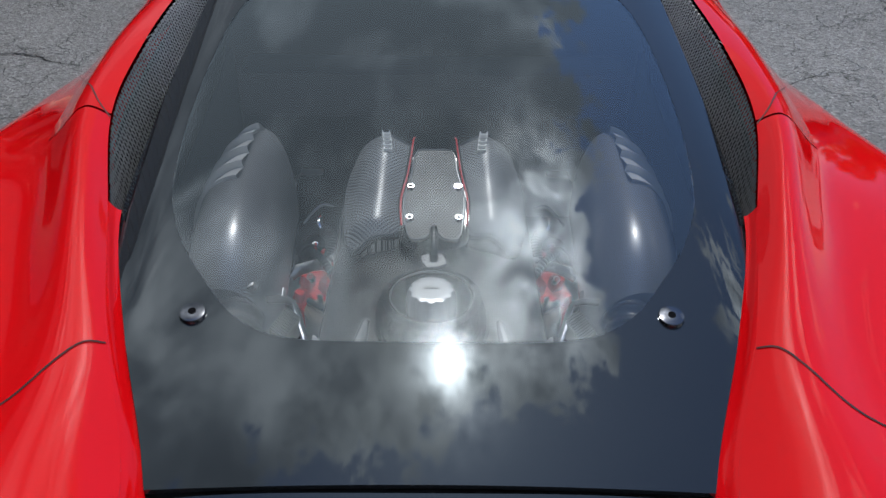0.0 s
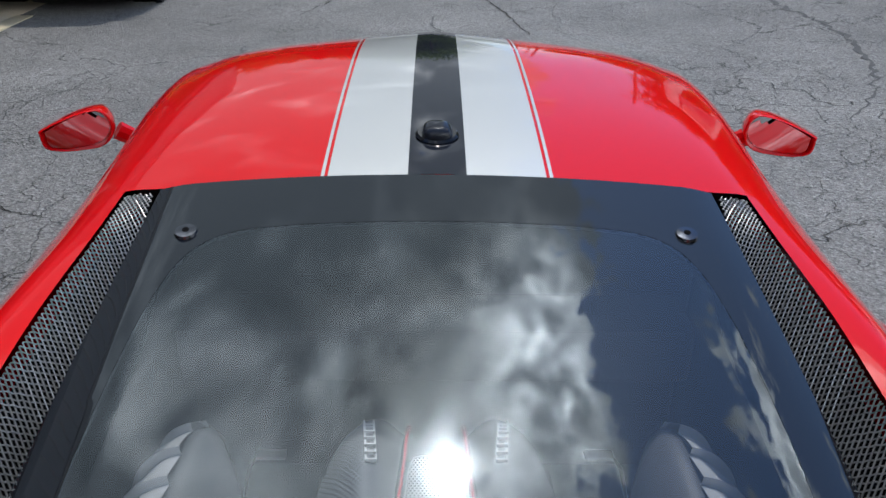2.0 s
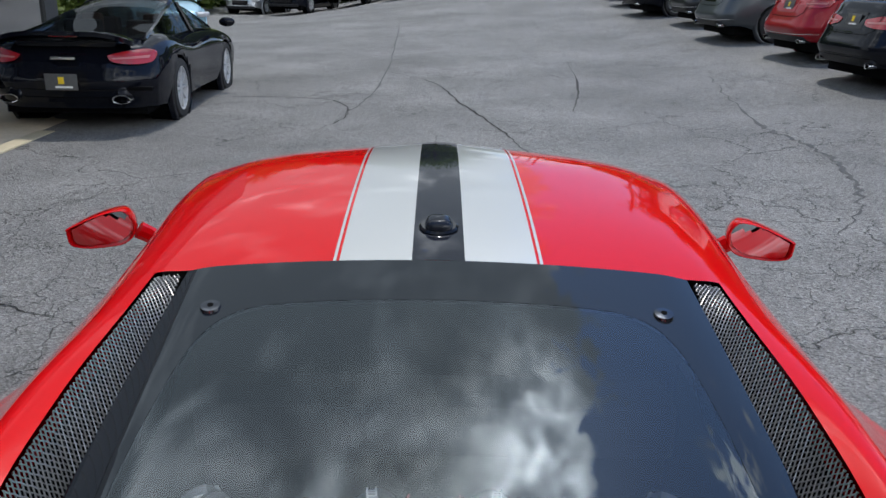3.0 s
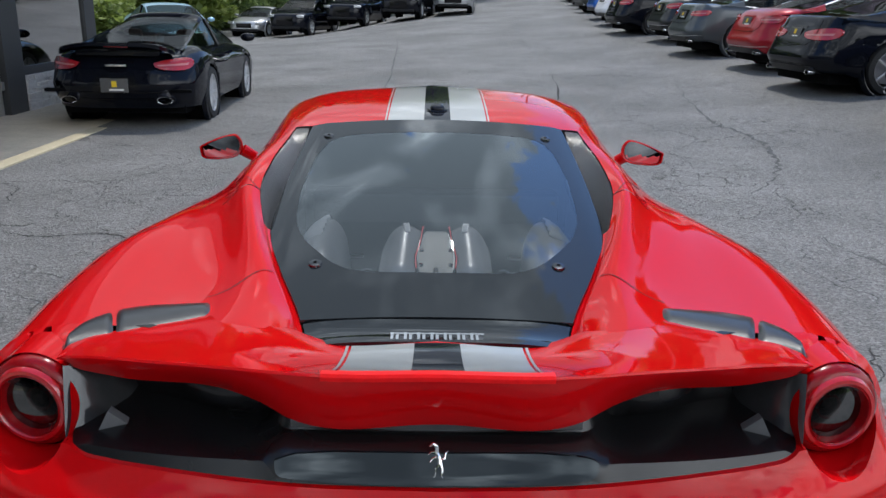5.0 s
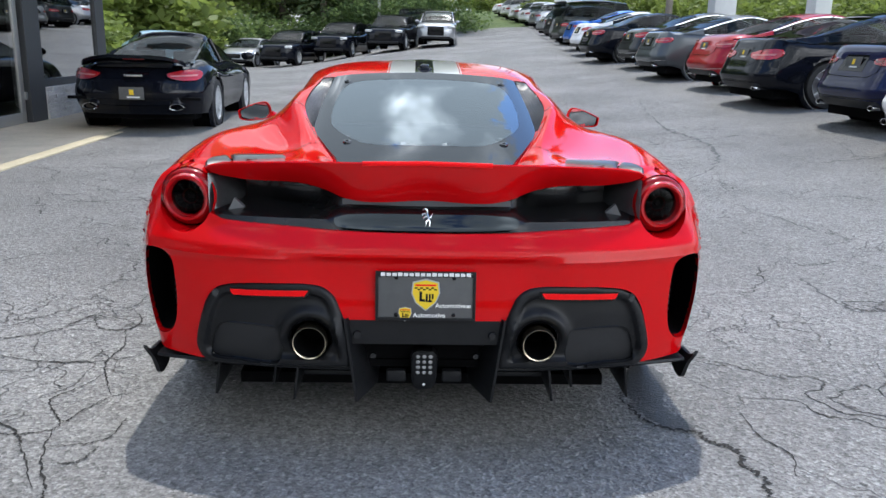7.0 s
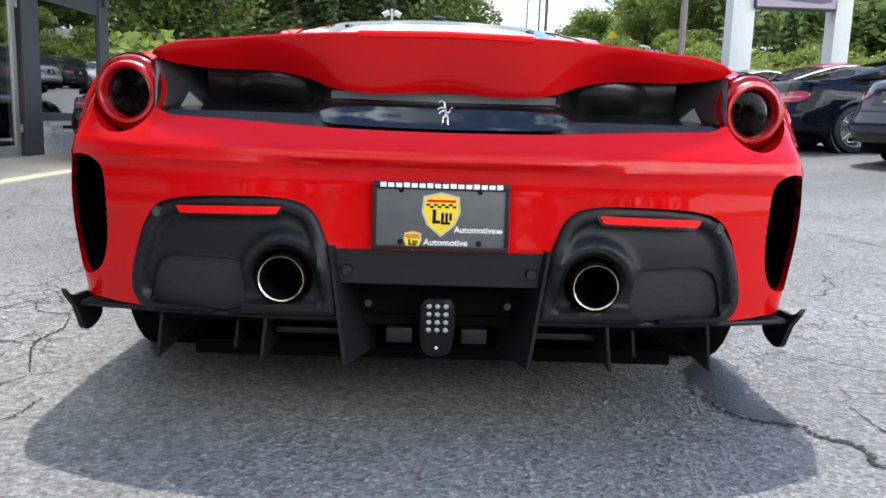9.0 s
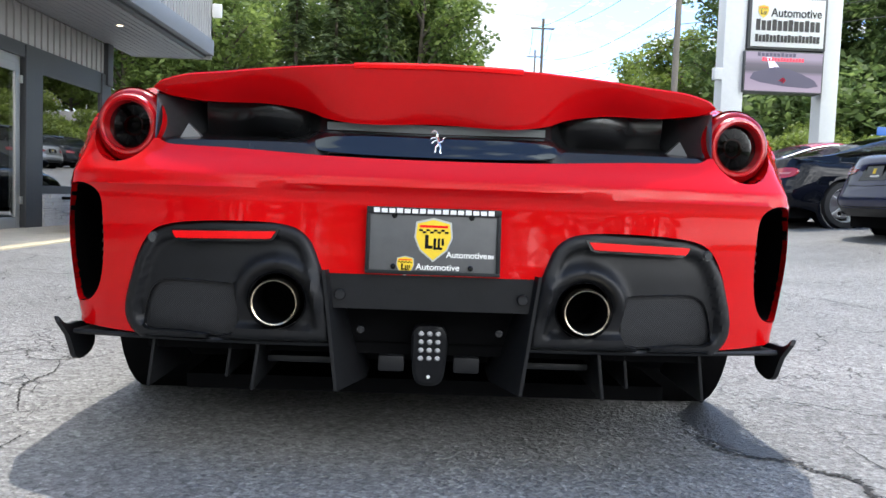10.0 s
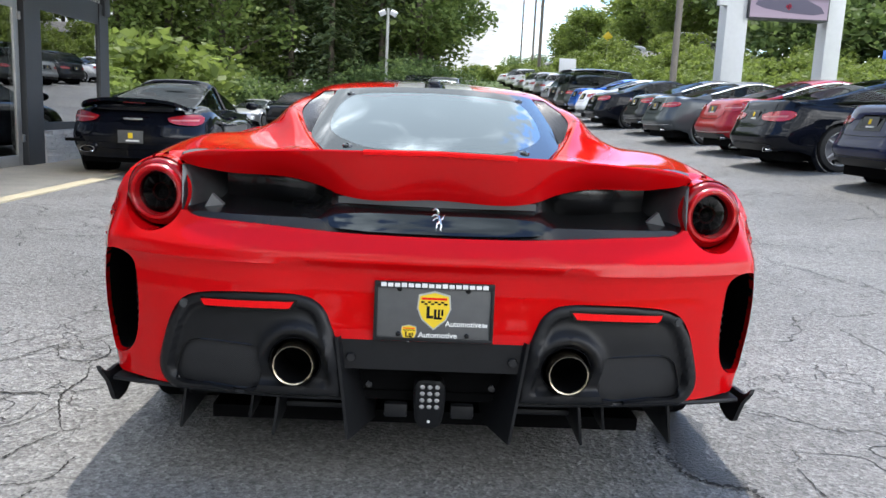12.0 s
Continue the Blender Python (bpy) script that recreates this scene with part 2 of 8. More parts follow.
REFLECTOR = plain("red_reflector", (0.80, 0.006, 0.008), 0.3, vary=0.15, grain=500, Specular_IOR_Level=0.15)
CARLENS = plain("car_tail_lens", (0.34, 0.008, 0.014), 0.25, vary=0.3, grain=60, Coat_Weight=1.0, Coat_Roughness=0.03)
SMOKE = plain("smoked_lens", (0.012, 0.0125, 0.014), 0.06, vary=0.3, grain=30, Specular_IOR_Level=0.4)
WHITE = plain("white_print", (0.78, 0.78, 0.76), 0.5, vary=0.05)
YELLOW = plain("yellow_badge", (0.80, 0.56, 0.02), 0.4, vary=0.06)
PLATE = plain("dark_plate_print", (0.085, 0.086, 0.088), 0.4, vary=0.2, grain=25)


# ---- building tools ----
def thing(name, label, category, m=None, group="", kind=""):
    ob = tagged(new(name), label, category, group, kind)
    if m is not None:
        ob.matrix_world = m
    return ob


def part(name, bm, mat, parent=None, label="", smooth=True, sharp=35):
    """Links a bmesh as one mesh object under a thing or a part."""
    me = bpy.data.meshes.new(name)
    if smooth:
        lim = math.cos(radians(sharp))
        for f in bm.faces:
            f.smooth = True
        for e in bm.edges:
            if len(e.link_faces) == 2 and e.link_faces[0].normal.dot(e.link_faces[1].normal) < lim:
                e.smooth = False
    bm.to_mesh(me)
    bm.free()
    ob = new(name, me)
    for one in mat if isinstance(mat, (list, tuple)) else [mat]:
        me.materials.append(one)
    if parent is not None:
        ob.parent = parent
    if label:
        ob["label"] = label
    return ob


def box(bm, lo, hi, bevel=0.0, m=None):
    r = bmesh.ops.create_cube(bm, size=1.0)
    size, mid = [b - a for a, b in zip(lo, hi)], [(a + b) / 2 for a, b in zip(lo, hi)]
    bmesh.ops.scale(bm, vec=size, verts=r["verts"])
    bmesh.ops.translate(bm, vec=mid, verts=r["verts"])
    vs = r["verts"]
    if bevel:
        es = list({e for v in vs for e in v.link_edges})
        q = bmesh.ops.bevel(bm, geom=es, offset=bevel, segments=2, affect="EDGES", profile=0.6)
        vs = list({v for f in q["faces"] for v in f.verts} | {v for v in vs if v.is_valid})
    if m is not None:
        bmesh.ops.transform(bm, matrix=m, verts=[v for v in vs if v.is_valid])
    bm.normal_update()
    return bm


def boxes(lo, hi, bevel=0.0, m=None):
    return box(bmesh.new(), lo, hi, bevel, m)


def spin(profile, n=32, m=None, bm=None, close=False):
    """A turned form: profile of (radius, height) round the z axis."""
    bm = bm or bmesh.new()
    rings = []
    for r, h in profile:
        if r < 1e-6:
            rings.append([bm.verts.new((0, 0, h))])
        else:
            rings.append([bm.verts.new((r * math.cos(2 * math.pi * i / n), r * math.sin(2 * math.pi * i / n), h)) for i in range(n)])
    for a, b in zip(rings, rings[1:] + ([rings[0]] if close else [])):
        for i in range(n):
            j = (i + 1) % n
            q = [a[i % len(a)], a[j % len(a)], b[j % len(b)], b[i % len(b)]]
            q = [v for k, v in enumerate(q) if v not in q[:k]]
            if len(q) > 2:
                bm.faces.new(q)
    if m is not None:
        bmesh.ops.transform(bm, matrix=m, verts=[v for ring in rings for v in ring])
    bm.normal_update()
    return bm


def tube(points, radius, n=8, bm=None, caps=True):
    """A pipe along points; radius is a number or one a point."""
    bm = bm or bmesh.new()
    pts = [Vector(p) for p in points]
    rad = [radius] * len(pts) if not isinstance(radius, (list, tuple)) else radius
    rings, side = [], None
    for i, p in enumerate(pts):
        d = (pts[min(i + 1, len(pts) - 1)] - pts[max(i - 1, 0)]).normalized()
        side = d.orthogonal().normalized() if side is None else (side - d * side.dot(d)).normalized()
        up_ = d.cross(side)
        rings.append([bm.verts.new(p + rad[i] * (math.cos(2 * math.pi * k / n) * side + math.sin(2 * math.pi * k / n) * up_)) for k in range(n)])
    for a, b in zip(rings, rings[1:]):
        for k in range(n):
            bm.faces.new((a[k], a[(k + 1) % n], b[(k + 1) % n], b[k]))
    if caps:
        bm.faces.new(rings[0][::-1])
        bm.faces.new(rings[-1])
    bm.normal_update()
    return bm


def curve(points, n=8):
    """A smooth line through points."""
    p = [np.array(q, float) for q in points]
    p = [2 * p[0] - p[1]] + p + [2 * p[-1] - p[-2]]
    out = []
    for i in range(1, len(p) - 2):
        d = [max(1e-6, np.linalg.norm(p[k + 1] - p[k])) ** 0.5 for k in (i - 1, i, i + 1)]
        t1 = (p[i] - p[i - 1]) / d[0] - (p[i + 1] - p[i - 1]) / (d[0] + d[1]) + (p[i + 1] - p[i]) / d[1]
        t2 = (p[i + 1] - p[i]) / d[1] - (p[i + 2] - p[i]) / (d[1] + d[2]) + (p[i + 2] - p[i + 1]) / d[2]
        t1, t2 = t1 * d[1], t2 * d[1]
        for k in range(n):
            s = k / n
            out.append((2 * s**3 - 3 * s**2 + 1) * p[i] + (s**3 - 2 * s**2 + s) * t1 + (-2 * s**3 + 3 * s**2) * p[i + 1] + (s**3 - s**2) * t2)
    return out + [p[-2]]


def ease(x, a, b):
    s = min(1.0, max(0.0, (x - a) / (b - a)))
    return s * s * (3 - 2 * s)


def along(table, x):
    """A smooth reading of a table of (x, value), flat past its ends."""
    xs, vs = [p[0] for p in table], [p[1] for p in table]
    if x <= xs[0]:
        return vs[0]
    if x >= xs[-1]:
        return vs[-1]
    i = max(k for k in range(len(xs)) if xs[k] <= x)
    s = [(vs[k + 1] - vs[k]) / (xs[k + 1] - xs[k]) for k in range(len(xs) - 1)]
    tan = lambda k: s[0] if k == 0 else s[-1] if k == len(xs) - 1 else (s[k - 1] * (xs[k + 1] - xs[k]) + s[k] * (xs[k] - xs[k - 1])) / (xs[k + 1] - xs[k - 1])
    h = xs[i + 1] - xs[i]
    u = (x - xs[i]) / h
    return (2 * u**3 - 3 * u**2 + 1) * vs[i] + (u**3 - 2 * u**2 + u) * h * tan(i) + (-2 * u**3 + 3 * u**2) * vs[i + 1] + (u**3 - u**2) * h * tan(i + 1)


def grid(rows, bm=None, closed=False, flip=False):
    """A skin over rows of points."""
    bm = bm or bmesh.new()
    vs = [[bm.verts.new(p) for p in row] for row in rows]
    for a, b in zip(vs, vs[1:]):
        n = len(a)
        for k in range(n if closed else n - 1):
            q = (a[k], a[(k + 1) % n], b[(k + 1) % n], b[k])
            bm.faces.new(q[::-1] if flip else q)
    bm.normal_update()
    return bm


def weld(bm, d=1e-4):
    bmesh.ops.remove_doubles(bm, verts=bm.verts[:], dist=d)
    bm.normal_update()
    return bm


def mirror(bm):
    """Adds the mirror image across x = 0."""
    r = bmesh.ops.duplicate(bm, geom=bm.verts[:] + bm.edges[:] + bm.faces[:])
    vs = [g for g in r["geom"] if isinstance(g, bmesh.types.BMVert)]
    fs = [g for g in r["geom"] if isinstance(g, bmesh.types.BMFace)]
    for v in vs:
        v.co.x = -v.co.x
    bmesh.ops.reverse_faces(bm, faces=fs)
    return weld(bm)


def flipped(bm):
    """The mirror image alone."""
    q = bm.copy()
    for v in q.verts:
        v.co.x = -v.co.x
    bmesh.ops.reverse_faces(q, faces=q.faces[:])
    q.normal_update()
    return q


def both(pts):
    """An outline whose right half is given from the top middle round to the bottom middle."""
    return list(pts) + [(-x, z) for x, z in reversed(pts)]


def inside(poly, x, y):
    r = np.zeros(x.shape, bool)
    for (ax, ay), (bx, by) in zip(poly, poly[1:] + poly[:1]):
        hit = (ay > y) != (by > y)
        with np.errstate(divide="ignore", invalid="ignore"):
            r ^= hit & (x < (bx - ax) * (y - ay) / (by - ay + 1e-12) + ax)
    return r


def nearest(polys, x, y):
    """The nearest point on any of the outlines, and how far it is."""
    best, at = 1e9, (x, y)
    for poly in polys:
        for (ax, ay), (bx, by) in zip(poly, poly[1:] + poly[:1]):
            dx, dy = bx - ax, by - ay
            s = ((x - ax) * dx + (y - ay) * dy) / (dx * dx + dy * dy + 1e-12)
            s = min(1, max(0, s))
            px, py = ax + s * dx, ay + s * dy
            d = math.hypot(px - x, py - y)
            if d < best:
                best, at = d, (px, py)
    return best, at


def panel(outline, height, step=0.015, holes=(), up="y", rim=0.02, off=None, bm=None):
    """A sheet over an outline with holes, on the surface height(a, b); up: the axis along which the height is. rim: the depth of its turned edge."""
    bm = bm or bmesh.new()
    outline = [tuple(float(c) for c in p) for p in outline]
    holes = [[tuple(float(c) for c in p) for p in h] for h in holes]
    a = np.array(outline)
    lo, hi = a.min(0), a.max(0)
    nx, ny = [max(2, int(math.ceil((hi[k] - lo[k]) / step))) for k in (0, 1)]
    gx, gy = np.linspace(lo[0], hi[0], nx + 1), np.linspace(lo[1], hi[1], ny + 1)
    cx, cy = np.meshgrid((gx[:-1] + gx[1:]) / 2, (gy[:-1] + gy[1:]) / 2, indexing="ij")
    keep = inside(outline, cx, cy)
    for h in holes:
        keep &= ~inside(h, cx, cy)
    use = {}
    for i in range(nx):
        for j in range(ny):
            if keep[i, j]:
                for k in ((i, j), (i + 1, j), (i, j + 1), (i + 1, j + 1)):
                    use[k] = use.get(k, 0) + 1
    lines, vs = [outline] + holes, {}
    for (i, j), n in use.items():
        x, y = gx[i], gy[j]
        d = 1.0
        if n < 4 or off is not None:
            d, at = nearest(lines if n < 4 else lines[:1], x, y)
            if n < 4 and d < step * 1.6:
                x, y = at
                d = nearest(lines[:1], x, y)[0]
        h = height(x, y) + (off(d, x, y) if off is not None else 0.0)
        vs[i, j] = bm.verts.new((x, h, y) if up == "y" else (x, y, h))
    made = []
    for i in range(nx):
        for j in range(ny):
            if keep[i, j]:
                q = [vs[i, j], vs[i + 1, j], vs[i + 1, j + 1], vs[i, j + 1]]
                made.append(bm.faces.new(q))
    bm.normal_update()
    if rim:
        ed = [e for e in bm.edges if len(e.link_faces) == 1]
        r = bmesh.ops.extrude_edge_only(bm, edges=ed)
        for g in r["geom"]:
            if isinstance(g, bmesh.types.BMVert):
                g.co += Vector((0, rim, 0)) if up == "y" else Vector((0, 0, -rim))
        bm.normal_update()
    return bm


def disc(x, z, r, n=28, rz=None):
    return [(x + r * math.cos(2 * math.pi * k / n), z + (rz or r) * math.sin(2 * math.pi * k / n)) for k in range(n)]


def smooth_outline(pts, n=4):
    c = curve(list(pts) + [pts[0]], n)
    return [tuple(p) for p in c[:-1]]


# ---- ground ----
def land(x, y):
    """Height of the ground: level round the car, rising to the right and behind."""
    far = along([(8, 0.0), (18, 0.28), (31, 0.78), (45, 1.2), (62, 2.2), (80, 3.6), (120, 5.0), (300, 8.0)], y)
    bank = 3.6 * ease(x, 11, 21) * ease(y, 24, 62)
    dip = 0.25 * ease(-x, 2, 8) * ease(y, 22, 38)
    return (0.28 * ease(x, 1.6, 6.2) + 0.04 * min(6.0, max(0.0, x - 4.5))) * ease(y, -6, 6) + far * ease(x, -8, 3) + bank - dip


def sheet(xs, ys, lift, keep=None):
    bm = grid([[(x, y, land(x, y) + lift) for x in xs] for y in ys])
    if keep:
        bmesh.ops.delete(bm, geom=[f for f in bm.faces if not keep(f.calc_center_median())], context="FACES")
    if sum(f.normal.z for f in bm.faces) < 0:
        bmesh.ops.reverse_faces(bm, faces=bm.faces[:])
        bm.normal_update()
    return bm


def ground_material():
    m, t, b = material("meadow_grass")
    n = noise_tex(t, 0.35, 8.0, 0.6)
    k = noise_tex(t, 7.0, 8.0, 0.7)
    c = ramp(t, mathn(t, "ADD", mathn(t, "MULTIPLY", n, 0.6), mathn(t, "MULTIPLY", k, 0.4)), [(0.3, (0.035, 0.055, 0.014)), (0.5, (0.075, 0.12, 0.028)), (0.7, (0.14, 0.17, 0.05))])
    put(t, b, Base_Color=c, Roughness=0.9)
    bump(t, b, k, 0.8, 0.1)
    return m


def asphalt_material():
    m, t, b = material("weathered_asphalt")
    p = place(t)
    wob = node(t, "ShaderNodeTexNoise", {"Vector": p, "Scale": 1.6, "Detail": 5.0})
    vec = node(t, "ShaderNodeVectorMath", {0: p, 1: wob.outputs["Color"]}).outputs[0]
    stones = node(t, "ShaderNodeTexVoronoi", {"Vector": p, "Scale": 115.0})
    pebbles = node(t, "ShaderNodeTexVoronoi", {"Vector": p, "Scale": 62.0})
    grit = noise_tex(t, 90.0, 6.0, 0.7, p)
    blotch = noise_tex(t, 0.55, 7.0, 0.6, p)
    patch = noise_tex(t, 0.17, 3.0, 0.5, p)

    def cracks(scale, width):
        v = node(t, "ShaderNodeTexVoronoi", {"Vector": vec, "Scale": scale})
        v.feature = "DISTANCE_TO_EDGE"
        return mathn(t, "SUBTRACT", 1.0, mathn(t, "DIVIDE", v.outputs["Distance"], width, clamp=True), clamp=True)
    fine_ = mathn(t, "MULTIPLY", cracks(3.4, 0.017), ramp(t, noise_tex(t, 0.6, 4.0, 0.6, p), [(0.48, g3(0)), (0.56, g3(1))]))
    long_ = mathn(t, "MULTIPLY", cracks(0.62, 0.0052), ramp(t, noise_tex(t, 0.9, 3.0, 0.6, p), [(0.38, g3(0)), (0.52, g3(1))]))
    # the paving where the red car stands is the soundest part
    at_ = node(t, "ShaderNodeSeparateXYZ", {0: p})
    aside = mathn(t, "MAXIMUM", mathn(t, "MULTIPLY", mathn(t, "SUBTRACT", mathn(t, "ABSOLUTE", at_.outputs[0]), 0.9), 2.0), mathn(t, "SUBTRACT", at_.outputs[1], 4.0), clamp=True)
    crack = mathn(t, "MULTIPLY", aside, mathn(t, "MAXIMUM", mathn(t, "MULTIPLY", fine_, 0.6), mathn(t, "MULTIPLY", long_, 0.85)))
    tone = mathn(t, "ADD", mathn(t, "MULTIPLY", blotch, 0.65), mathn(t, "MULTIPLY", patch, 0.35))
    base = ramp(t, tone, [(0.34, (0.142, 0.141, 0.137)), (0.5, (0.205, 0.203, 0.198)), (0.66, (0.278, 0.275, 0.268))])
    chip = node(t, "ShaderNodeSeparateXYZ", {0: stones.outputs["Color"]}).outputs[0]
    speck = ramp(t, mathn(t, "ADD", mathn(t, "MULTIPLY", grit, 0.55), mathn(t, "MULTIPLY", mathn(t, "ADD", chip, node(t, "ShaderNodeSeparateXYZ", {0: pebbles.outputs["Color"]}).outputs[1]), 0.22)), [(0.26, g3(0.40)), (0.49, g3(0.93)), (0.61, g3(1.22)), (0.75, g3(1.9))])
    # the older paving near the apron has bleached; the far part was sealed later
    sep = node(t, "ShaderNodeSeparateXYZ", {0: p})
    edge = mathn(t, "ADD", sep.outputs[1], mathn(t, "MULTIPLY", blotch, 4.0))
    sealed = ramp(t, mathn(t, "MULTIPLY", edge, 0.1, clamp=True), [(0.30, g3(1.12)), (0.75, g3(0.84))])
    col = mixc(t, 1.0, mixc(t, 1.0, base, speck, "MULTIPLY"), sealed, "MULTIPLY")
    col = mixc(t, crack, col, (0.018, 0.017, 0.016))
    put(t, b, Base_Color=col, Roughness=mixf(t, grit, 0.45, 0.85), Specular_IOR_Level=0.34)
    h = mathn(t, "SUBTRACT", mathn(t, "ADD", mathn(t, "ADD", mathn(t, "MULTIPLY", stones.outputs["Distance"], 0.3), mathn(t, "MULTIPLY", pebbles.outputs["Distance"], 0.55)), mathn(t, "MULTIPLY", grit, 0.5)), mathn(t, "MULTIPLY", crack, 1.6))
    bump(t, b, h, 1.0, 0.014)
    return m


GRASS, ASPHALT = ground_material(), asphalt_material()
CONCRETE = plain("apron_concrete", (0.50, 0.43, 0.32), 0.85, vary=0.2, grain=40, relief=0.2)
EDGE_STRIP = plain("yellowish_strip", (0.46, 0.40, 0.27), 0.75, vary=0.2, grain=30, relief=0.1)
CRACKFILL = plain("open_crack", (0.016, 0.015, 0.014), 0.95, vary=0.4, grain=50)
TARFILL = plain("old_tar_seal", (0.05, 0.05, 0.05), 0.7, vary=0.3, grain=20)


def spread(lo, hi, n, near=0.0, power=2.2):
    s = np.linspace(-1, 1, n)
    w = np.sign(s) * np.abs(s) ** power
    return [near + (w_ * (hi - near) if w_ > 0 else -w_ * (lo - near)) for w_ in w]


meadow = sheet(spread(-900, 900, 90, 4), spread(-700, 1500, 110, 30), -0.06)
for v in meadow.verts:  # the earth lies well below the paving
    if -24 < v.co.x < 8 + 0.16 * max(0, v.co.y) and -29 < v.co.y < 52 + 0.3 * v.co.x:
        v.co.z -= 0.5
meadow.normal_update()
ground = tagged(part("ground", meadow, GRASS), "rough green grass and earth round the car lot", "ground", kind="structure")
lot = tagged(part("car_lot", sheet(np.linspace(-40, 20, 61), np.linspace(-30, 62, 93), 0.0, lambda p: p.x < 8.5 + 0.16 * max(0, p.y) and not (p.x < -24 and p.y > 24) and p.y < 56 + 0.3 * p.x), ASPHALT), "grey weathered asphalt with many cracks", "asphalt", kind="structure")
road = tagged(part("road", sheet(np.linspace(18, 26, 9), np.linspace(-30, 220, 120), 0.02, lambda p: True), ASPHALT), "grey road along the lot", "road", kind="structure")
apron = tagged(part("pavement", boxes((-5.8, -6.0, -0.1), (-4.22, 13.2, 0.012), 0.004), CONCRETE), "pale tan concrete apron before the showroom", "pavement", kind="structure")
stripe_line = tagged(part("kerb_line", boxes((-4.235, -6.0, -0.1), (-4.06, 8.85, 0.016), 0.003), EDGE_STRIP), "narrow yellowish strip along the apron", "line", kind="structure")


def crack(name, pts, width, mat, seed, label):
    """A ragged crack in the asphalt through (x, y)."""
    rng = random.Random(seed)
    c = curve(pts, 14)
    rows = []
    for i, p in enumerate(c):
        d = c[min(i + 1, len(c) - 1)] - c[max(i - 1, 0)]
        n = np.array((-d[1], d[0])) / (np.linalg.norm(d) + 1e-9)
        j = (rng.random() - 0.5) * width * 2.2
        w = width * (0.3 + 0.9 * rng.random()) * (0.35 + 0.65 * math.sin(math.pi * min(1, max(0.03, i / (len(c) - 1)))))
        q = p + n * j
        rows.append([(q[0] - n[0] * w, q[1] - n[1] * w, land(q[0], q[1]) + 0.004), (q[0] + n[0] * w, q[1] + n[1] * w, land(q[0], q[1]) + 0.004)])
    bm = grid(rows)
    if sum(f.normal.z for f in bm.faces) < 0:
        bmesh.ops.reverse_faces(bm, faces=bm.faces[:])
    return tagged(part(name, bm, mat), label, "crack", "cracks in the lot", "structure")


CR = "dark open crack in the asphalt"
# the open crack by the tyre, and its shallow branch
crack("crack", [(0.8, 0.57), (0.78, 0.44), (0.81, 0.29), (0.89, 0.2), (0.98, 0.18), (1.0, 0.12), (1.07, 0.06), (1.06, -0.05), (1.09, -0.13), (1.07, -0.26), (1.16, -0.5), (1.3, -0.8)], 0.011, CRACKFILL, 1, CR)
crack("crack", [(1.2, 0.37), (1.2, 0.14), (1.25, 0.02), (1.2, -0.12)], 0.004, CRACKFILL, 2, CR)
# a net of cracks beside the other rear wheel
for k_, pts_ in enumerate((
        [(-1.44, 1.7), (-1.45, 1.47), (-1.59, 1.36), (-1.69, 1.14), (-1.79, 1.06), (-1.92, 1.03), (-2.5, 1.1)],
        [(-1.59, 1.36), (-1.5, 1.18), (-1.37, 1.15), (-1.34, 1.29), (-1.44, 1.45)],
        [(-1.37, 1.15), (-1.31, 0.94), (-1.32, 0.78), (-1.28, 0.65), (-1.18, 0.45)],
        [(-2.0, 0.89), (-1.7, 0.8), (-1.57, 0.77), (-1.33, 0.78), (-1.17, 0.87)],
        [(-1.28, 0.65), (-1.32, 0.53), (-1.39, 0.41), (-1.33, 0.3), (-1.27, 0.23), (-1.23, 0.33), (-1.17, 0.44), (-1.1, 0.47)],
        [(-1.27, 0.23), (-1.28, 0.17), (-1.39, 0.13), (-1.49, 0.14), (-1.61, 0.07), (-2.1, 0.16)],
        [(-1.28, 0.17), (-1.26, 0.07), (-1.21, -0.08), (-1.14, -0.21), (-1.12, -0.3), (-1.2, -0.6)],
        [(-1.25, 0.05), (-1.12, 0.07), (-1.07, 0.11), (-1.06, 0.26)],
        [(-1.19, -0.06), (-1.11, -0.05), (-1.08, 0.05)],
        [(-1.71, 0.42), (-1.56, 0.28), (-1.4, 0.15), (-1.32, 0.03), (-1.18, -0.21)])):
    crack("crack", pts_, 0.0045, CRACKFILL, 20 + k_, CR)
# wet patch that has run out beside the tyre
WET = plain("wet_asphalt", (0.060, 0.060, 0.060), 0.4, vary=0.5, grain=90, relief=1.0, Specular_IOR_Level=0.45)
rng = random.Random(77)
puddle = bmesh.new()
edge_ = [(x + rng.uniform(-0.012, 0.012), y + rng.uniform(-0.012, 0.012)) for x, y in smooth_outline([(0.80, 0.62), (0.95, 0.80), (1.0, 0.74), (0.985, 0.56), (0.93, 0.44), (0.94, 0.33), (0.985, 0.22), (0.95, 0.195), (0.89, 0.225), (0.83, 0.30), (0.81, 0.44)], 7)]
puddle.faces.new([puddle.verts.new((x, y, land(x, y) + 0.0025)) for x, y in edge_])
puddle.normal_update()
if sum(f.normal.z for f in puddle.faces) < 0:
    bmesh.ops.reverse_faces(puddle, faces=puddle.faces[:])
tagged(part("wet_patch", puddle, WET, smooth=False), "dark wet patch on the asphalt beside the tyre", "stain", kind="structure")
crack("crack", [(2.24, 2.87), (2.26, 2.2), (2.25, 1.62), (2.34, 1.31), (2.5, 0.9)], 0.013, TARFILL, 31, "old dark tar seam in the asphalt")
crack("crack", [(2.45, 2.3), (2.42, 1.96), (2.64, 1.83), (3.0, 1.7)], 0.008, CRACKFILL, 32, CR)
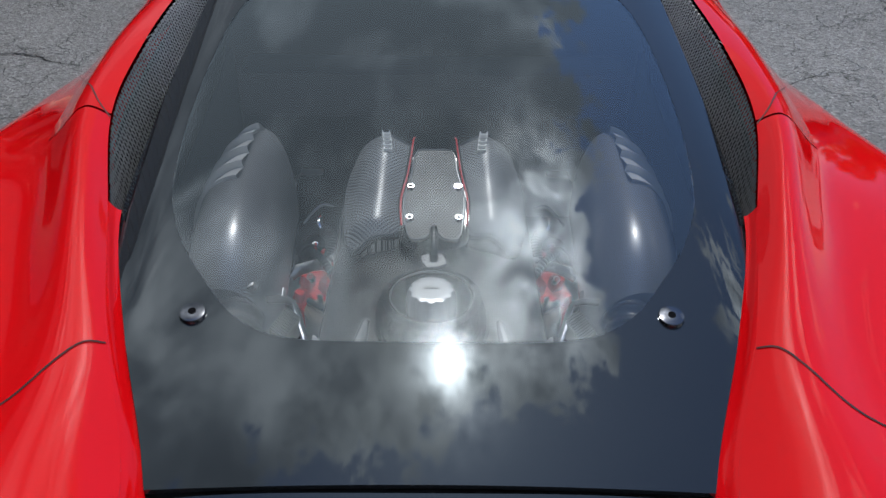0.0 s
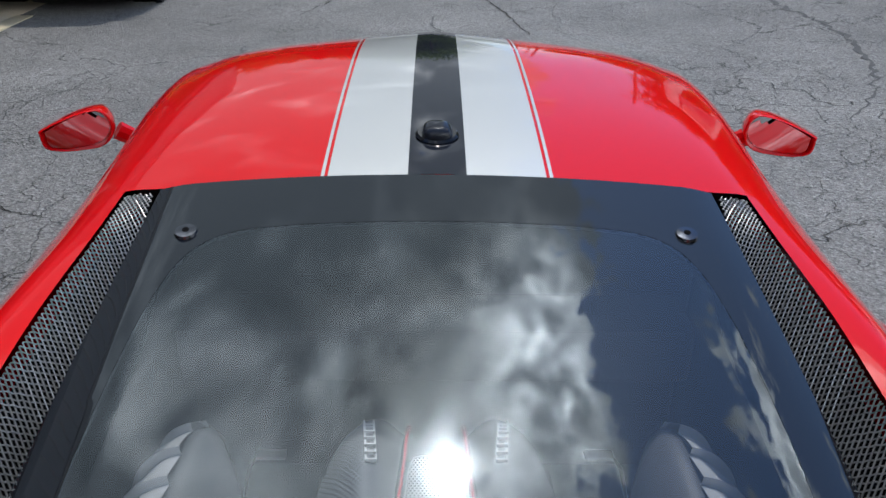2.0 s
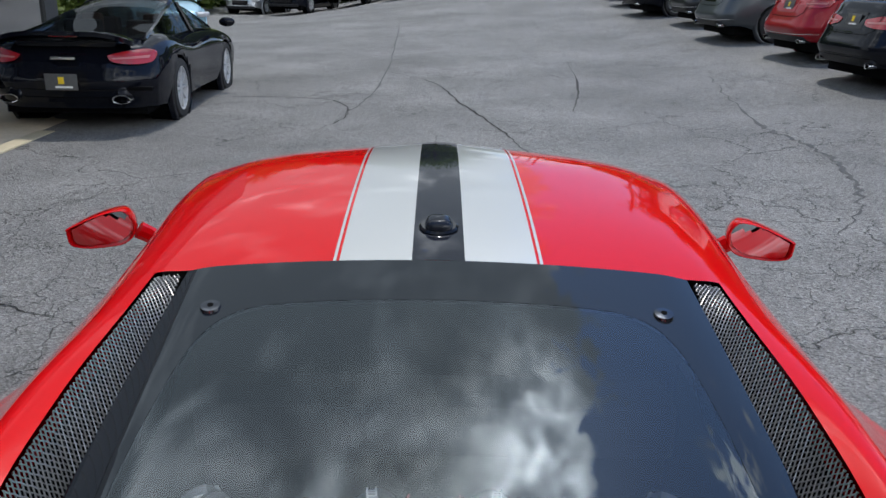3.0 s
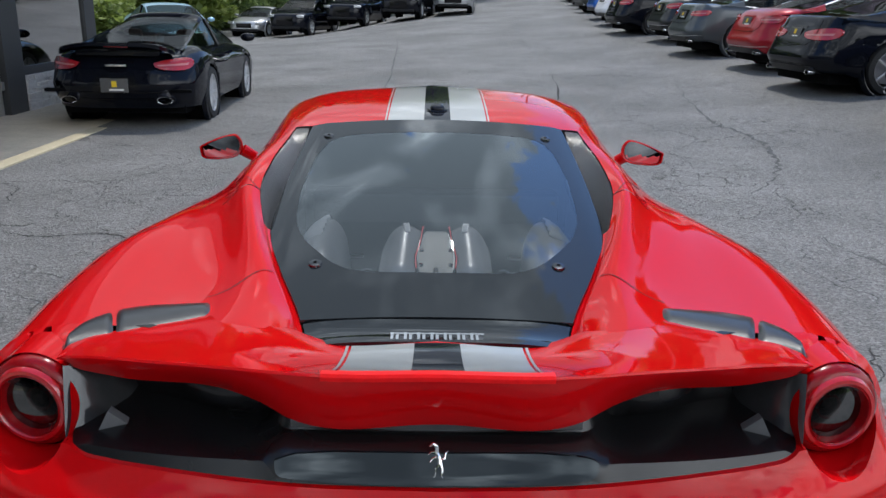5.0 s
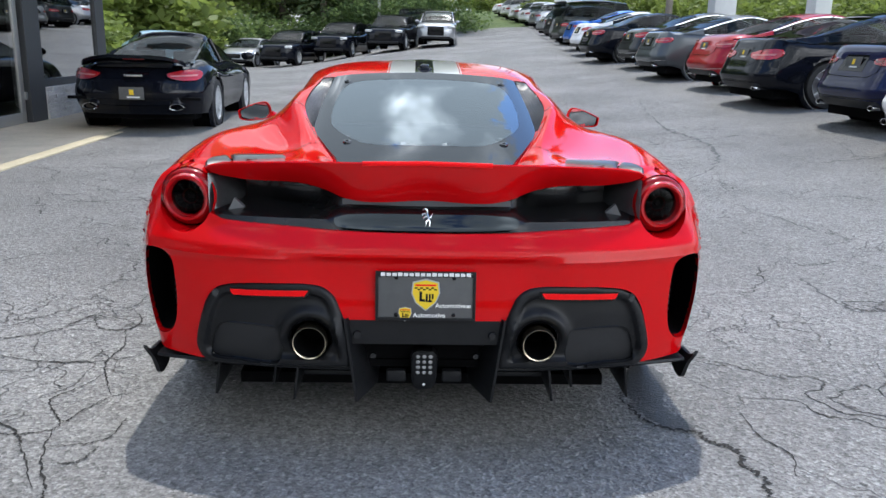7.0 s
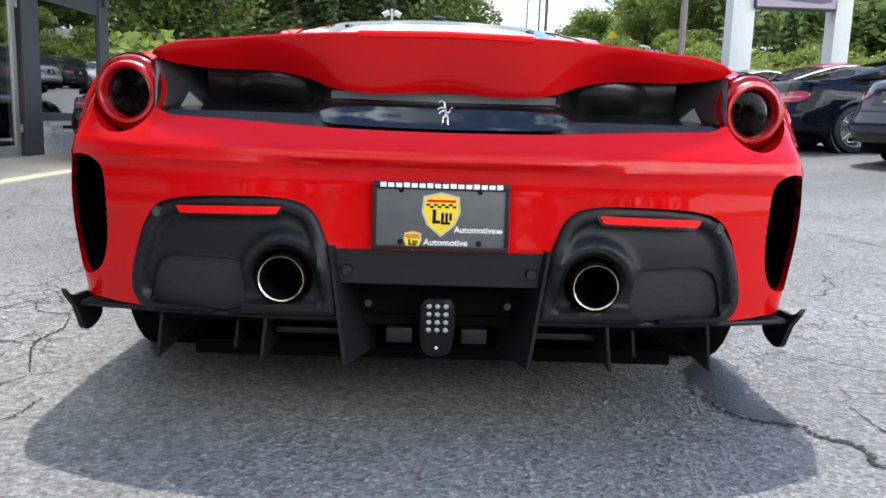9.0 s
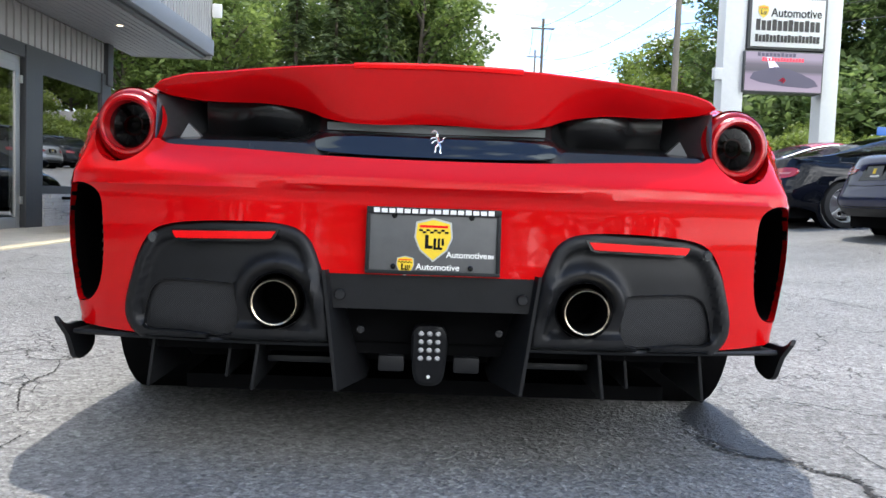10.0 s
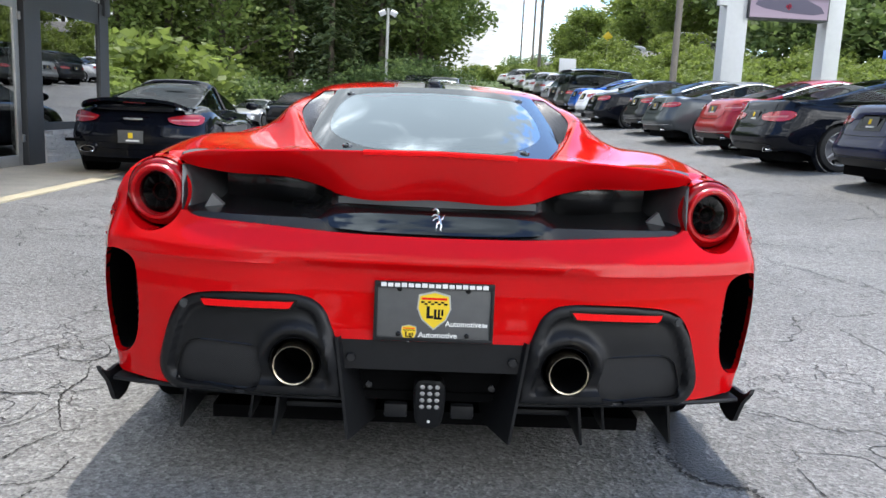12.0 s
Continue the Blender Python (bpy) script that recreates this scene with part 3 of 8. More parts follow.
crack("crack", [(3.15, 6.1), (3.47, 6.8), (3.7, 8.1), (3.6, 9.2), (4.1, 12.8)], 0.035, TARFILL, 4, "old dark tar seam in the asphalt")
crack("crack", [(3.15, 6.1), (2.6, 5.2), (2.7, 4.3), (2.9, 3.2)], 0.02, TARFILL, 5, "old dark tar seam in the asphalt")
crack("crack", [(2.6, 24.0), (2.5, 20), (2.55, 17.8), (2.0, 12.0), (1.7, 10.5)], 0.02, CRACKFILL, 6, CR)
crack("crack", [(-0.9, 14.2), (-0.1, 12.9), (0.3, 11.0), (0.67, 9.5), (0.9, 8.2)], 0.018, CRACKFILL, 7, CR)
crack("crack", [(-3.4, 11.3), (-2.4, 11.4), (-1.4, 11.15), (-1.1, 10.0), (-1.4, 9.0)], 0.016, CRACKFILL, 8, CR)
crack("crack", [(-1.2, 26), (-1.0, 20), (-0.9, 12.1), (-1.2, 9.6)], 0.02, TARFILL, 9, CR)
crack("crack", [(-3.0, 4.2), (-2.7, 4.1), (-2.3, 4.2), (-2.0, 4.05)], 0.009, CRACKFILL, 10, CR)



# ---- the red sports car ----
car = thing("sports_car", "glossy red sports car with silver and black stripes on cracked asphalt", "car")

# lengthwise lines of the body: (y, x, z) from the tail to the nose
L_MID = [(0.30, 0, 0.905), (0.43, 0, 0.893), (0.47, 0, 0.903), (0.68, 0, 0.9545), (0.9, 0, 1.005), (1.3, 0, 1.096), (1.655, 0, 1.176), (1.8, 0, 1.194), (2.1, 0, 1.220), (2.35, 0, 1.226),
         (2.6, 0, 1.203), (2.8, 0, 1.14), (3.2, 0, 0.985), (3.55, 0, 0.84), (3.9, 0, 0.74), (4.3, 0, 0.60), (4.58, 0, 0.40)]
L_EDGE = [(0.30, 0.27, 0.888), (0.43, 0.294, 0.879), (0.47, 0.305, 0.887), (0.68, 0.385, 0.932), (0.88, 0.448, 0.977), (1.1, 0.458, 1.025), (1.4, 0.452, 1.092), (1.645, 0.44, 1.148),
          (1.8, 0.43, 1.172), (2.1, 0.43, 1.195), (2.35, 0.42, 1.199), (2.8, 0.45, 1.10), (3.2, 0.5, 0.955), (3.55, 0.52, 0.83), (3.9, 0.5, 0.735), (4.3, 0.45, 0.59), (4.58, 0.4, 0.39)]
L_INNER = [(0.30, 0.30, 0.912), (0.47, 0.328, 0.902), (0.68, 0.405, 0.952), (0.88, 0.462, 0.992), (1.08, 0.512, 1.052), (1.3, 0.52, 1.092), (1.57, 0.506, 1.13),
           (1.645, 0.50, 1.143), (2.1, 0.525, 1.176), (2.35, 0.535, 1.172), (2.8, 0.56, 1.07), (3.2, 0.6, 0.93), (3.55, 0.63, 0.815), (3.9, 0.6, 0.73), (4.3, 0.52, 0.585), (4.58, 0.45, 0.385)]
L_RIDGE = [(0.30, 0.40, 0.928), (0.62, 0.437, 0.955), (0.88, 0.498, 1.02), (1.08, 0.55, 1.066), (1.3, 0.568, 1.092), (1.6, 0.556, 1.118), (1.85, 0.575, 1.135), (2.1, 0.60, 1.142),
           (2.4, 0.62, 1.128), (2.8, 0.655, 1.03), (3.2, 0.69, 0.89), (3.55, 0.70, 0.81), (3.9, 0.66, 0.73), (4.3, 0.58, 0.58), (4.58, 0.5, 0.38)]
L_FOOT = [(0.30, 0.53, 0.922), (0.62, 0.53, 0.928), (0.88, 0.585, 0.965), (1.08, 0.622, 1.005), (1.32, 0.642, 1.022), (1.6, 0.66, 1.025), (2.1, 0.69, 0.985),
          (2.4, 0.715, 0.945), (2.8, 0.74, 0.88), (3.2, 0.77, 0.83), (3.55, 0.76, 0.815), (3.9, 0.71, 0.735), (4.3, 0.62, 0.575), (4.58, 0.52, 0.375)]
L_DIP = [(0.30, 0.66, 0.93), (0.62, 0.67, 0.936), (0.88, 0.70, 0.955), (1.08, 0.705, 0.972), (1.32, 0.715, 0.972), (1.6, 0.72, 0.95), (2.1, 0.76, 0.86),
         (2.8, 0.80, 0.79), (3.2, 0.81, 0.81), (3.55, 0.79, 0.82), (3.9, 0.75, 0.735), (4.3, 0.65, 0.57), (4.58, 0.54, 0.37)]
L_CREST = [(0.30, 0.775, 0.928), (0.62, 0.825, 0.946), (0.9, 0.815, 0.962), (1.1, 0.80, 0.955), (1.32, 0.795, 0.935), (1.6, 0.80, 0.90), (2.1, 0.85, 0.79),
           (2.8, 0.86, 0.75), (3.2, 0.87, 0.79), (3.55, 0.85, 0.80), (3.9, 0.80, 0.71), (4.3, 0.69, 0.55), (4.58, 0.56, 0.36)]
L_SHOULDER = [(0.30, 0.895, 0.878), (0.62, 0.935, 0.87), (0.9, 0.935, 0.875), (1.32, 0.90, 0.84), (1.6, 0.89, 0.80), (2.1, 0.90, 0.70), (2.8, 0.90, 0.66),
              (3.2, 0.93, 0.72), (3.55, 0.93, 0.72), (3.9, 0.88, 0.62), (4.3, 0.76, 0.49), (4.58, 0.6, 0.33)]
L_WIDE = [(0.30, 0.966, 0.71), (0.62, 0.983, 0.70), (0.9, 0.988, 0.69), (1.32, 0.965, 0.64), (1.6, 0.945, 0.6), (2.1, 0.93, 0.5), (2.8, 0.93, 0.5),
          (3.2, 0.96, 0.58), (3.55, 0.965, 0.58), (3.9, 0.93, 0.5), (4.3, 0.81, 0.4), (4.58, 0.63, 0.29)]
L_LOW = [(0.30, 0.972, 0.5), (0.62, 0.985, 0.48), (1.32, 0.97, 0.45), (1.6, 0.95, 0.4), (2.1, 0.93, 0.32), (2.8, 0.93, 0.32), (3.2, 0.955, 0.4), (3.9, 0.93, 0.35), (4.3, 0.82, 0.28), (4.58, 0.64, 0.22)]
L_SILL = [(0.30, 0.945, 0.345), (0.62, 0.94, 0.26), (1.32, 0.95, 0.2), (2.1, 0.92, 0.16), (2.8, 0.92, 0.16), (3.9, 0.9, 0.17), (4.3, 0.8, 0.15), (4.58, 0.62, 0.13)]
LINES = [L_MID, L_EDGE, L_INNER, L_RIDGE, L_FOOT, L_DIP, L_CREST, L_SHOULDER, L_WIDE, L_LOW, L_SILL]
MID, EDGE, INNER, RIDGE, FOOT, DIP, CREST, SHOULDER, WIDE, LOW, SILL = range(11)
FINE = 6


def line_at(k, y):
    return along([(p[0], p[1]) for p in LINES[k]], y), along([(p[0], p[2]) for p in LINES[k]], y)


def section(y):
    """The right half of the body's outline at y, as (x, z), FINE points a line."""
    return curve([line_at(k, y) for k in range(11)], FINE)


def skin(y0, y1, k0, k1, step=0.04, lift=0.0, keep=None):
    n = max(1, int(round((y1 - y0) / step)))
    rows = []
    for i in range(n + 1):
        y = y0 + (y1 - y0) * i / n
        rows.append([(p[0], y, p[1] + lift) for p in section(y)[k0 * FINE:k1 * FINE + 1]])
    bm = grid(rows)
    if keep:
        gone = [f for f in bm.faces if not keep(f.calc_center_median())]
        bmesh.ops.delete(bm, geom=gone, context="FACES")
    bmesh.ops.reverse_faces(bm, faces=bm.faces[:])
    bm.normal_update()
    if bm.faces and sum(f.normal.z + f.normal.x * 0.3 for f in bm.faces) < 0:
        bmesh.ops.reverse_faces(bm, faces=bm.faces[:])
        bm.normal_update()
    return bm


def body_z(x, y):
    s = section(y)
    return float(np.interp(abs(x), [p[0] for p in s[:RIDGE * FINE + 1]], [p[1] for p in s[:RIDGE * FINE + 1]]))


WHEEL_R, AXLE_R, AXLE_F = 0.345, 0.95, 3.42


def off_wheels(p):
    return not (abs(p.x) > 0.6 and any(math.hypot(p.y - a, p.z - WHEEL_R) < 0.365 for a in (AXLE_R, AXLE_F)))


TAIL_Y = 0.34
for s in (1, -1):
    for name, bm, mat in (
            ("rear_fender", skin(TAIL_Y, 1.32, INNER, SILL, 0.035, keep=lambda p: off_wheels(p) and not (p.y > 1.09 and p.x < line_at(FOOT, p.y)[0])), RED),
            ("buttress", skin(1.08, 1.66, INNER, FOOT, 0.035), RED),
            ("roof_rail", skin(1.66, 3.0, RIDGE, FOOT), RED),
            ("deck_edge", skin(TAIL_Y, 0.9, EDGE, INNER, 0.03), RED),
            ("side_panel", skin(1.32, 3.0, FOOT, SILL, 0.06, keep=lambda p: not (1.75 < p.y < 2.95 and p.z > 0.84)), RED),
            ("side_window", skin(1.7, 2.98, FOOT, DIP, 0.1, lift=-0.006), GLOSSBLACK),
            ("front_fender", skin(3.0, 4.58, FOOT, SILL, 0.06, keep=off_wheels), RED)):
        part(name, bm if s > 0 else flipped(bm), mat, car)
roof = part("roof", mirror(skin(1.657, 2.72, MID, RIDGE, 0.035)), RED, car, "red roof panel")
part("windscreen", mirror(skin(2.72, 3.5, MID, FOOT, 0.06)), GLOSSBLACK, car)
nose = bmesh.new()
half = [(float(p[0]), float(p[1])) for p in section(4.58)]
nose.faces.new([nose.verts.new((x, 4.58, z)) for x, z in [(-x, z) for x, z in reversed(half[1:])] + half])
nose.normal_update()
if nose.faces[:][0].normal.y < 0:
    bmesh.ops.reverse_faces(nose, faces=nose.faces[:])
part("front_bumper", nose, RED, car, smooth=False)
part("bonnet", mirror(skin(3.5, 4.58, MID, FOOT, 0.06)), RED, car)


def stripe(name, x0, x1, y0, y1, mat, lift=0.0016, owner=car, fn=body_z):
    n, w = max(2, int((y1 - y0) / 0.03)), max(1, int((x1 - x0) / 0.03))
    bm = grid([[(x0 + (x1 - x0) * k / w, y0 + (y1 - y0) * i / n, fn(x0 + (x1 - x0) * k / w, y0 + (y1 - y0) * i / n) + lift) for k in range(w + 1)] for i in range(n + 1)])
    return part(name, bm, mat, owner)


for y0, y1, owner in ((1.66, 2.70, roof), (3.52, 4.4, car)):
    stripe("black_stripe", -0.047, 0.047, y0, y1, NIGHT, owner=owner)
    for s in (1, -1):
        stripe("silver_stripe", *sorted((s * 0.047, s * 0.176)), y0, y1, SILVER, owner=owner)
        stripe("pinstripe", *sorted((s * 0.1815, s * 0.187)), y0, y1, SILVER, owner=owner)

# roof aerial pod
pod = part("aerial_base", spin([(0, 0.004), (0.034, 0.004), (0.038, 0.0)], 28, Matrix.Translation((0, 1.80, body_z(0, 1.8) + 0.003)) @ pose(0, 0, 0, 7) @ Matrix.Diagonal((1, 1.05, 1, 1))), GLOSSBLACK, car)
bm = bmesh.new()
bmesh.ops.create_uvsphere(bm, u_segments=28, v_segments=16, radius=1)
for v in bm.verts:
    v.co = Vector([math.copysign(abs(c) ** 0.72, c) for c in v.co])
bmesh.ops.transform(bm, matrix=Matrix.Translation((0, 1.797, body_z(0, 1.797) + 0.004)) @ pose(0, 0, 0, 8) @ Matrix.Diagonal((0.027, 0.028, 0.020, 1)), verts=bm.verts)
part("aerial_pod", bm, NIGHT, pod)


def seam(name, pts, width=0.005, owner=car, lift=0.0012):
    """A dark panel gap over the body, through (line position, y)."""
    c = curve(pts, 10)
    row = []
    for k, y in c:
        s = section(y)
        i = min(len(s) - 2, max(0, int(k * FINE)))
        f = k * FINE - i
        p = s[i] * (1 - f) + s[i + 1] * f
        nrm = np.array((-(s[i + 1] - s[i])[1], (s[i + 1] - s[i])[0]))
        nrm = nrm / (np.linalg.norm(nrm) + 1e-9)
        row.append(Vector((p[0] + nrm[0] * lift, y, p[1] + nrm[1] * lift)))
    rows = []
    for i, p in enumerate(row):
        d = (row[min(i + 1, len(row) - 1)] - row[max(i - 1, 0)]).normalized()
        w = d.cross(Vector((0, 0, 1))).normalized() * width / 2
        rows.append([p - w, p + w])
    bm = grid(rows)
    part(name, bm.copy(), SEAM, owner)
    part(name, flipped(bm), SEAM, owner)
    bm.free()


seam("deck_seam", [(2.05, 0.648), (2.6, 0.638), (3.0, 0.612), (3.5, 0.56), (4.0, 0.53)], 0.0032)
seam("buttress_seam", [(2.02, 1.07), (2.6, 1.10), (3.2, 1.16), (3.7, 1.24), (4.1, 1.31)], 0.0022)
seam("fender_seam", [(5.6, 0.98), (6.2, 0.86), (6.6, 0.80)], 0.003)

# engine glass
SCREWMETAL = plain("black_nickel", (0.10, 0.105, 0.118), 0.12, 1.0, 0.1)
EDGE_LINE = [(line_at(EDGE, y)[0], y) for y in np.linspace(0.468, 1.652, 26)]
PANE = [(x, y) for x, y in EDGE_LINE] + [(-x, y) for x, y in reversed(EDGE_LINE)]
CLEAR_R = [(0.0, 1.534), (0.226, 1.53), (0.300, 1.521), (0.340, 1.497), (0.365, 1.455), (0.381, 1.39), (0.391, 1.30), (0.397, 1.2), (0.398, 1.1), (0.393, 1.0), (0.383, 0.925), (0.364, 0.865), (0.337, 0.81), (0.30, 0.755), (0.252, 0.695), (0.19, 0.660), (0.0, 0.648)]
CLEAR = [tuple(p) for p in curve(CLEAR_R, 4)]
CLEAR = CLEAR + [(-x, y) for x, y in reversed(CLEAR[1:-1])]


def glass_z(x, y):
    d = y - 0.47
    return 0.907 + 0.2412 * d - 0.00886 * d * d - 0.121 * x * x - 1.6 * max(0.0, abs(x) - 0.38) ** 2


def deck_z(x, y):
    xe, ze = line_at(EDGE, y)
    zm = line_at(MID, y)[1]
    return zm + (ze - zm) * min(1.2, (x / xe) ** 4) + 0.004


lid = part("engine_lid", panel(PANE, glass_z, 0.014, [CLEAR], "z", 0.006), FRIT, car, "black-bordered glass engine lid")
pane = part("glass_pane", panel(CLEAR, lambda x, y: glass_z(x, y) - 0.0004, 0.016, (), "z", 0), GLASS, lid, "clear glass over the engine")
pane.visible_shadow = False
LOWDECK = [(line_at(EDGE, y)[0] - 0.004, y) for y in np.linspace(0.335, 0.459, 5)]
LOWDECK = LOWDECK + [(-x, y) for x, y in reversed(LOWDECK)]
deck = part("lower_deck", panel(LOWDECK, deck_z, 0.014, (), "z", 0.02), FRIT, car, "gloss black lower engine deck")
bars = bmesh.new()
for i in range(7):
    x = -0.098 + i * 0.028
    for dx, w, y0, y1 in ((0, 0.006, 0.348, 0.384), (0.011, 0.006, 0.348, 0.374)):
        box(bars, (x + dx, y0, deck_z(x, 0.366) + 0.001), (x + dx + w, y1, deck_z(x, 0.366) + 0.006))
box(bars, (-0.1, 0.382, deck_z(0, 0.385) - 0.002), (0.1, 0.388, deck_z(0, 0.385) + 0.006))
part("badge_bars", bars, CHROME, deck, "chrome script badge")
for x, y in ((0.367, 1.526), (-0.367, 1.526), (0.302, 0.699), (-0.302, 0.699)):
    at = Matrix.Translation((x, y, glass_z(x, y))) @ pose(0, 0, 0, 12)
    b = part("glass_screw", spin([(0.0, 0.006), (0.006, 0.0065), (0.0155, 0.005), (0.017, 0.0)], 24, at), SCREWMETAL, lid)
    part("screw_socket", spin([(0.0, 0.0072), (0.005, 0.0072), (0.005, 0.006)], 12, at), DARK, b)

# grilles beside the glass
MESH = plain("grille_wire", (0.30, 0.30, 0.30), 0.38, 0.6, 0.15, 200)


def grille_point(u, v):
    """u: along the pillar from the bottom tip to the roof; v: from the pillar in to the glass."""
    y = 0.885 + u * 0.77
    xo, zo = line_at(INNER, y)
    xi, zi = line_at(EDGE, y)
    reach = ease(u, 0.0, 0.12) * (1 - ease(u, 0.82, 1.0))
    xo_, xi_ = xo - 0.002, xi + 0.012
    return (xo_ + (xi_ - xo_) * v, y, zo - 0.006 + (zi - 0.05 * reach - zo) * v)


for s in (1, -1):
    bm = bmesh.new()
    # slanting wires, clipped to the patch
    rows_n = 84
    for fam in (1, -1):
        for i in range(-20, rows_n + 20):
            pts = []
            for j in range(13):
                v = j / 12
                uc = min(1.0, max(0.0, i / rows_n))
                across = abs(grille_point(uc, 0)[0] - grille_point(uc, 1)[0])
                u = (i + fam * (v - 0.5) * across * 1.25 / 0.77 * rows_n) / rows_n
                if 0 <= u <= 1:
                    p = Vector(grille_point(u, v))
                    p.z += 0.0009 * (1 if (j + i) % 2 else -1) * fam
                    pts.append(p)
            if len(pts) > 2:
                tube(pts, 0.00115, 4, bm, False)
    part("grille_mesh", bm if s > 0 else flipped(bm), MESH, car, "woven metal intake grille")
    # near-black sheet below the wires, coloured as the shade behind the mesh
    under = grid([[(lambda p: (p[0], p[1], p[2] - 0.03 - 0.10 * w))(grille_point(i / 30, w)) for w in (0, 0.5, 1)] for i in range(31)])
    part("grille_shade_sheet", under if s > 0 else flipped(under), DARK, car)


# ---- tail ----
BASE = [(0.15, 0.03), (0.30, 0.0), (0.43, -0.016), (0.49, -0.014), (0.56, -0.004), (0.63, 0.004), (0.656, 0.004), (0.668, 0.001), (0.680, -0.012), (0.688, -0.018), (0.697, -0.0165), (0.710, -0.007), (0.756, 0.034), (0.80, 0.062), (0.9, 0.12)]


def under_ledge(x):
    """How deep the hollow under the ledge still is, towards the sides."""
    return 1 - ease(abs(x), 0.30, 0.48)


TAIL_SECTION = [p for p in section(TAIL_Y)[FOOT * FINE:]]
OUT_R = [(0.0, 0.96), (0.53, 0.95)] + [(float(p[0]), float(p[1])) for p in TAIL_SECTION] + [(0.862, 0.318), (0.78, 0.314), (0.70, 0.312), (0.0, 0.312)]
OUTER_EDGE = [tuple(float(c) for c in p) for p in TAIL_SECTION]


def corner(a):
    """How far the tail falls back towards its corners."""
    return 0.105 * (a / 0.78) ** 3.5


def bumper_y(x, z):
    b = along(BASE, z)
    if z < 0.685:
        b -= (1 - under_ledge(x)) * 0.020 * ease(z, 0.45, 0.60)
    f = b + corner(abs(x))
    d = min(math.hypot(abs(x) - px, z - pz) for px, pz in EDGE_PTS)
    w = max(0.0, 1 - d / 0.078) ** 2
    return f * (1 - w) + TAIL_Y * w if f < TAIL_Y else TAIL_Y


EDGE_PTS = [(float(p[0]), float(p[1])) for p in curve(OUTER_EDGE, 2)]
VENT = smooth_outline([(0.930, 0.635), (0.915, 0.665), (0.866, 0.672), (0.822, 0.648), (0.808, 0.60), (0.804, 0.5), (0.820, 0.415), (0.85, 0.382), (0.893, 0.378), (0.921, 0.42), (0.931, 0.52)])
ARCH_TOP = [(0.695, 0.30), (0.725, 0.322), (0.741, 0.36), (0.722, 0.455), (0.697, 0.525), (0.665, 0.565), (0.62, 0.583), (0.474, 0.595), (0.36, 0.592), (0.318, 0.581), (0.287, 0.555), (0.268, 0.515), (0.255, 0.482)]
ARCH_TOP = [tuple(p) for p in curve(ARCH_TOP, 4)]
CUT = ARCH_TOP + [(-x, z) for x, z in reversed(ARCH_TOP)] + [(-0.66, 0.1), (0.66, 0.1)]
BLACK_LOW = [(0.70, 0.86), (0.692, 0.80), (0.66, 0.776), (0.604, 0.771), (0.49, 0.767), (0.357, 0.76), (0.228, 0.754), (0.0, 0.751)]
BLACK_LOW = [tuple(p) for p in curve(BLACK_LOW, 4)]
BLACKHOLE = BLACK_LOW + [(-x, z) for x, z in reversed(BLACK_LOW[:-1])] + [(-0.70, 1.1), (0.70, 1.1)]
LAMP = (0.783, 0.822, 0.096)
holes = [CUT, BLACKHOLE, VENT, [(-x, z) for x, z in VENT], disc(*LAMP), disc(-LAMP[0], *LAMP[1:])]
bumper = part("rear_bumper", panel(both(OUT_R), bumper_y, 0.0125, holes, "y", 0.035), RED, car, "glossy red rear bumper")

# side air outlets
for s in (1, -1):
    rows = [[(s * (x if k < 2 else 0.868 + (x - 0.868) * 0.9), bumper_y(x, z) + (0.004, 0.03)[k] if k < 2 else 0.42, z) for x, z in VENT] for k in range(3)]
    box_ = grid(rows, closed=True)
    box_.verts.ensure_lookup_table()
    box_.faces.new(box_.verts[-len(VENT):])
    bmesh.ops.recalc_face_normals(box_, faces=box_.faces[:])
    bmesh.ops.reverse_faces(box_, faces=box_.faces[:])
    box_.normal_update()
    # the outlet's inner shade is carried by its near-black colour
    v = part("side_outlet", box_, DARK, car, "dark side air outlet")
    ribs = bmesh.new()
    for i in range(9):
        z = 0.46 + i * 0.022
        box(ribs, (0.804, bumper_y(0.806, z) + 0.016, z), (0.815, bumper_y(0.806, z) + 0.03, z + 0.009), 0.002)
    part("outlet_slats", ribs if s > 0 else flipped(ribs), PLASTIC, v)


CHEEK = plain("glossy_duct_black", (0.05, 0.052, 0.056), 0.10, 0.45, 0.2, 40, Specular_IOR_Level=0.8)


# black panel under the wing, with its two deep hollows
def black_y(x, z):
    a = abs(x)
    hollow = 0.16 * ease(a, 0.27, 0.37) * ease(z, 0.785, 0.815)
    sill = 0.012 - 0.010 * (1 - ease(a, 0.24, 0.34)) * ease(z, 0.762, 0.775) * (1 - ease(z, 0.80, 0.812))
    top = 0.10 * ease(z, 0.808, 0.822) * (1 - ease(a, 0.27, 0.37))
    return along(BASE, z) + corner(min(a, 0.74)) + sill + hollow + top * 0.35


BLACK_UP = [(0.0, 0.90), (0.3, 0.90), (0.45, 0.92), (0.66, 0.935), (0.70, 0.90)]
BLACKPANEL = BLACK_UP + BLACK_LOW[1:]
part("tail_panel", panel(both(BLACKPANEL), black_y, 0.012, (), "y", 0.02), TAILBLACK, car, "satin black panel under the wing")
INSERT = smooth_outline([(-0.29, 0.792), (-0.285, 0.772), (-0.25, 0.765), (0.0, 0.759), (0.25, 0.765), (0.285, 0.772), (0.29, 0.792), (0.25, 0.803), (0.0, 0.806), (-0.25, 0.803)], 3)
part("gloss_insert", panel(INSERT, lambda x, z: along(BASE, z) + corner(abs(x)) - 0.0012, 0.007, (), "y", 0.006), FRIT, car, "gloss black insert")
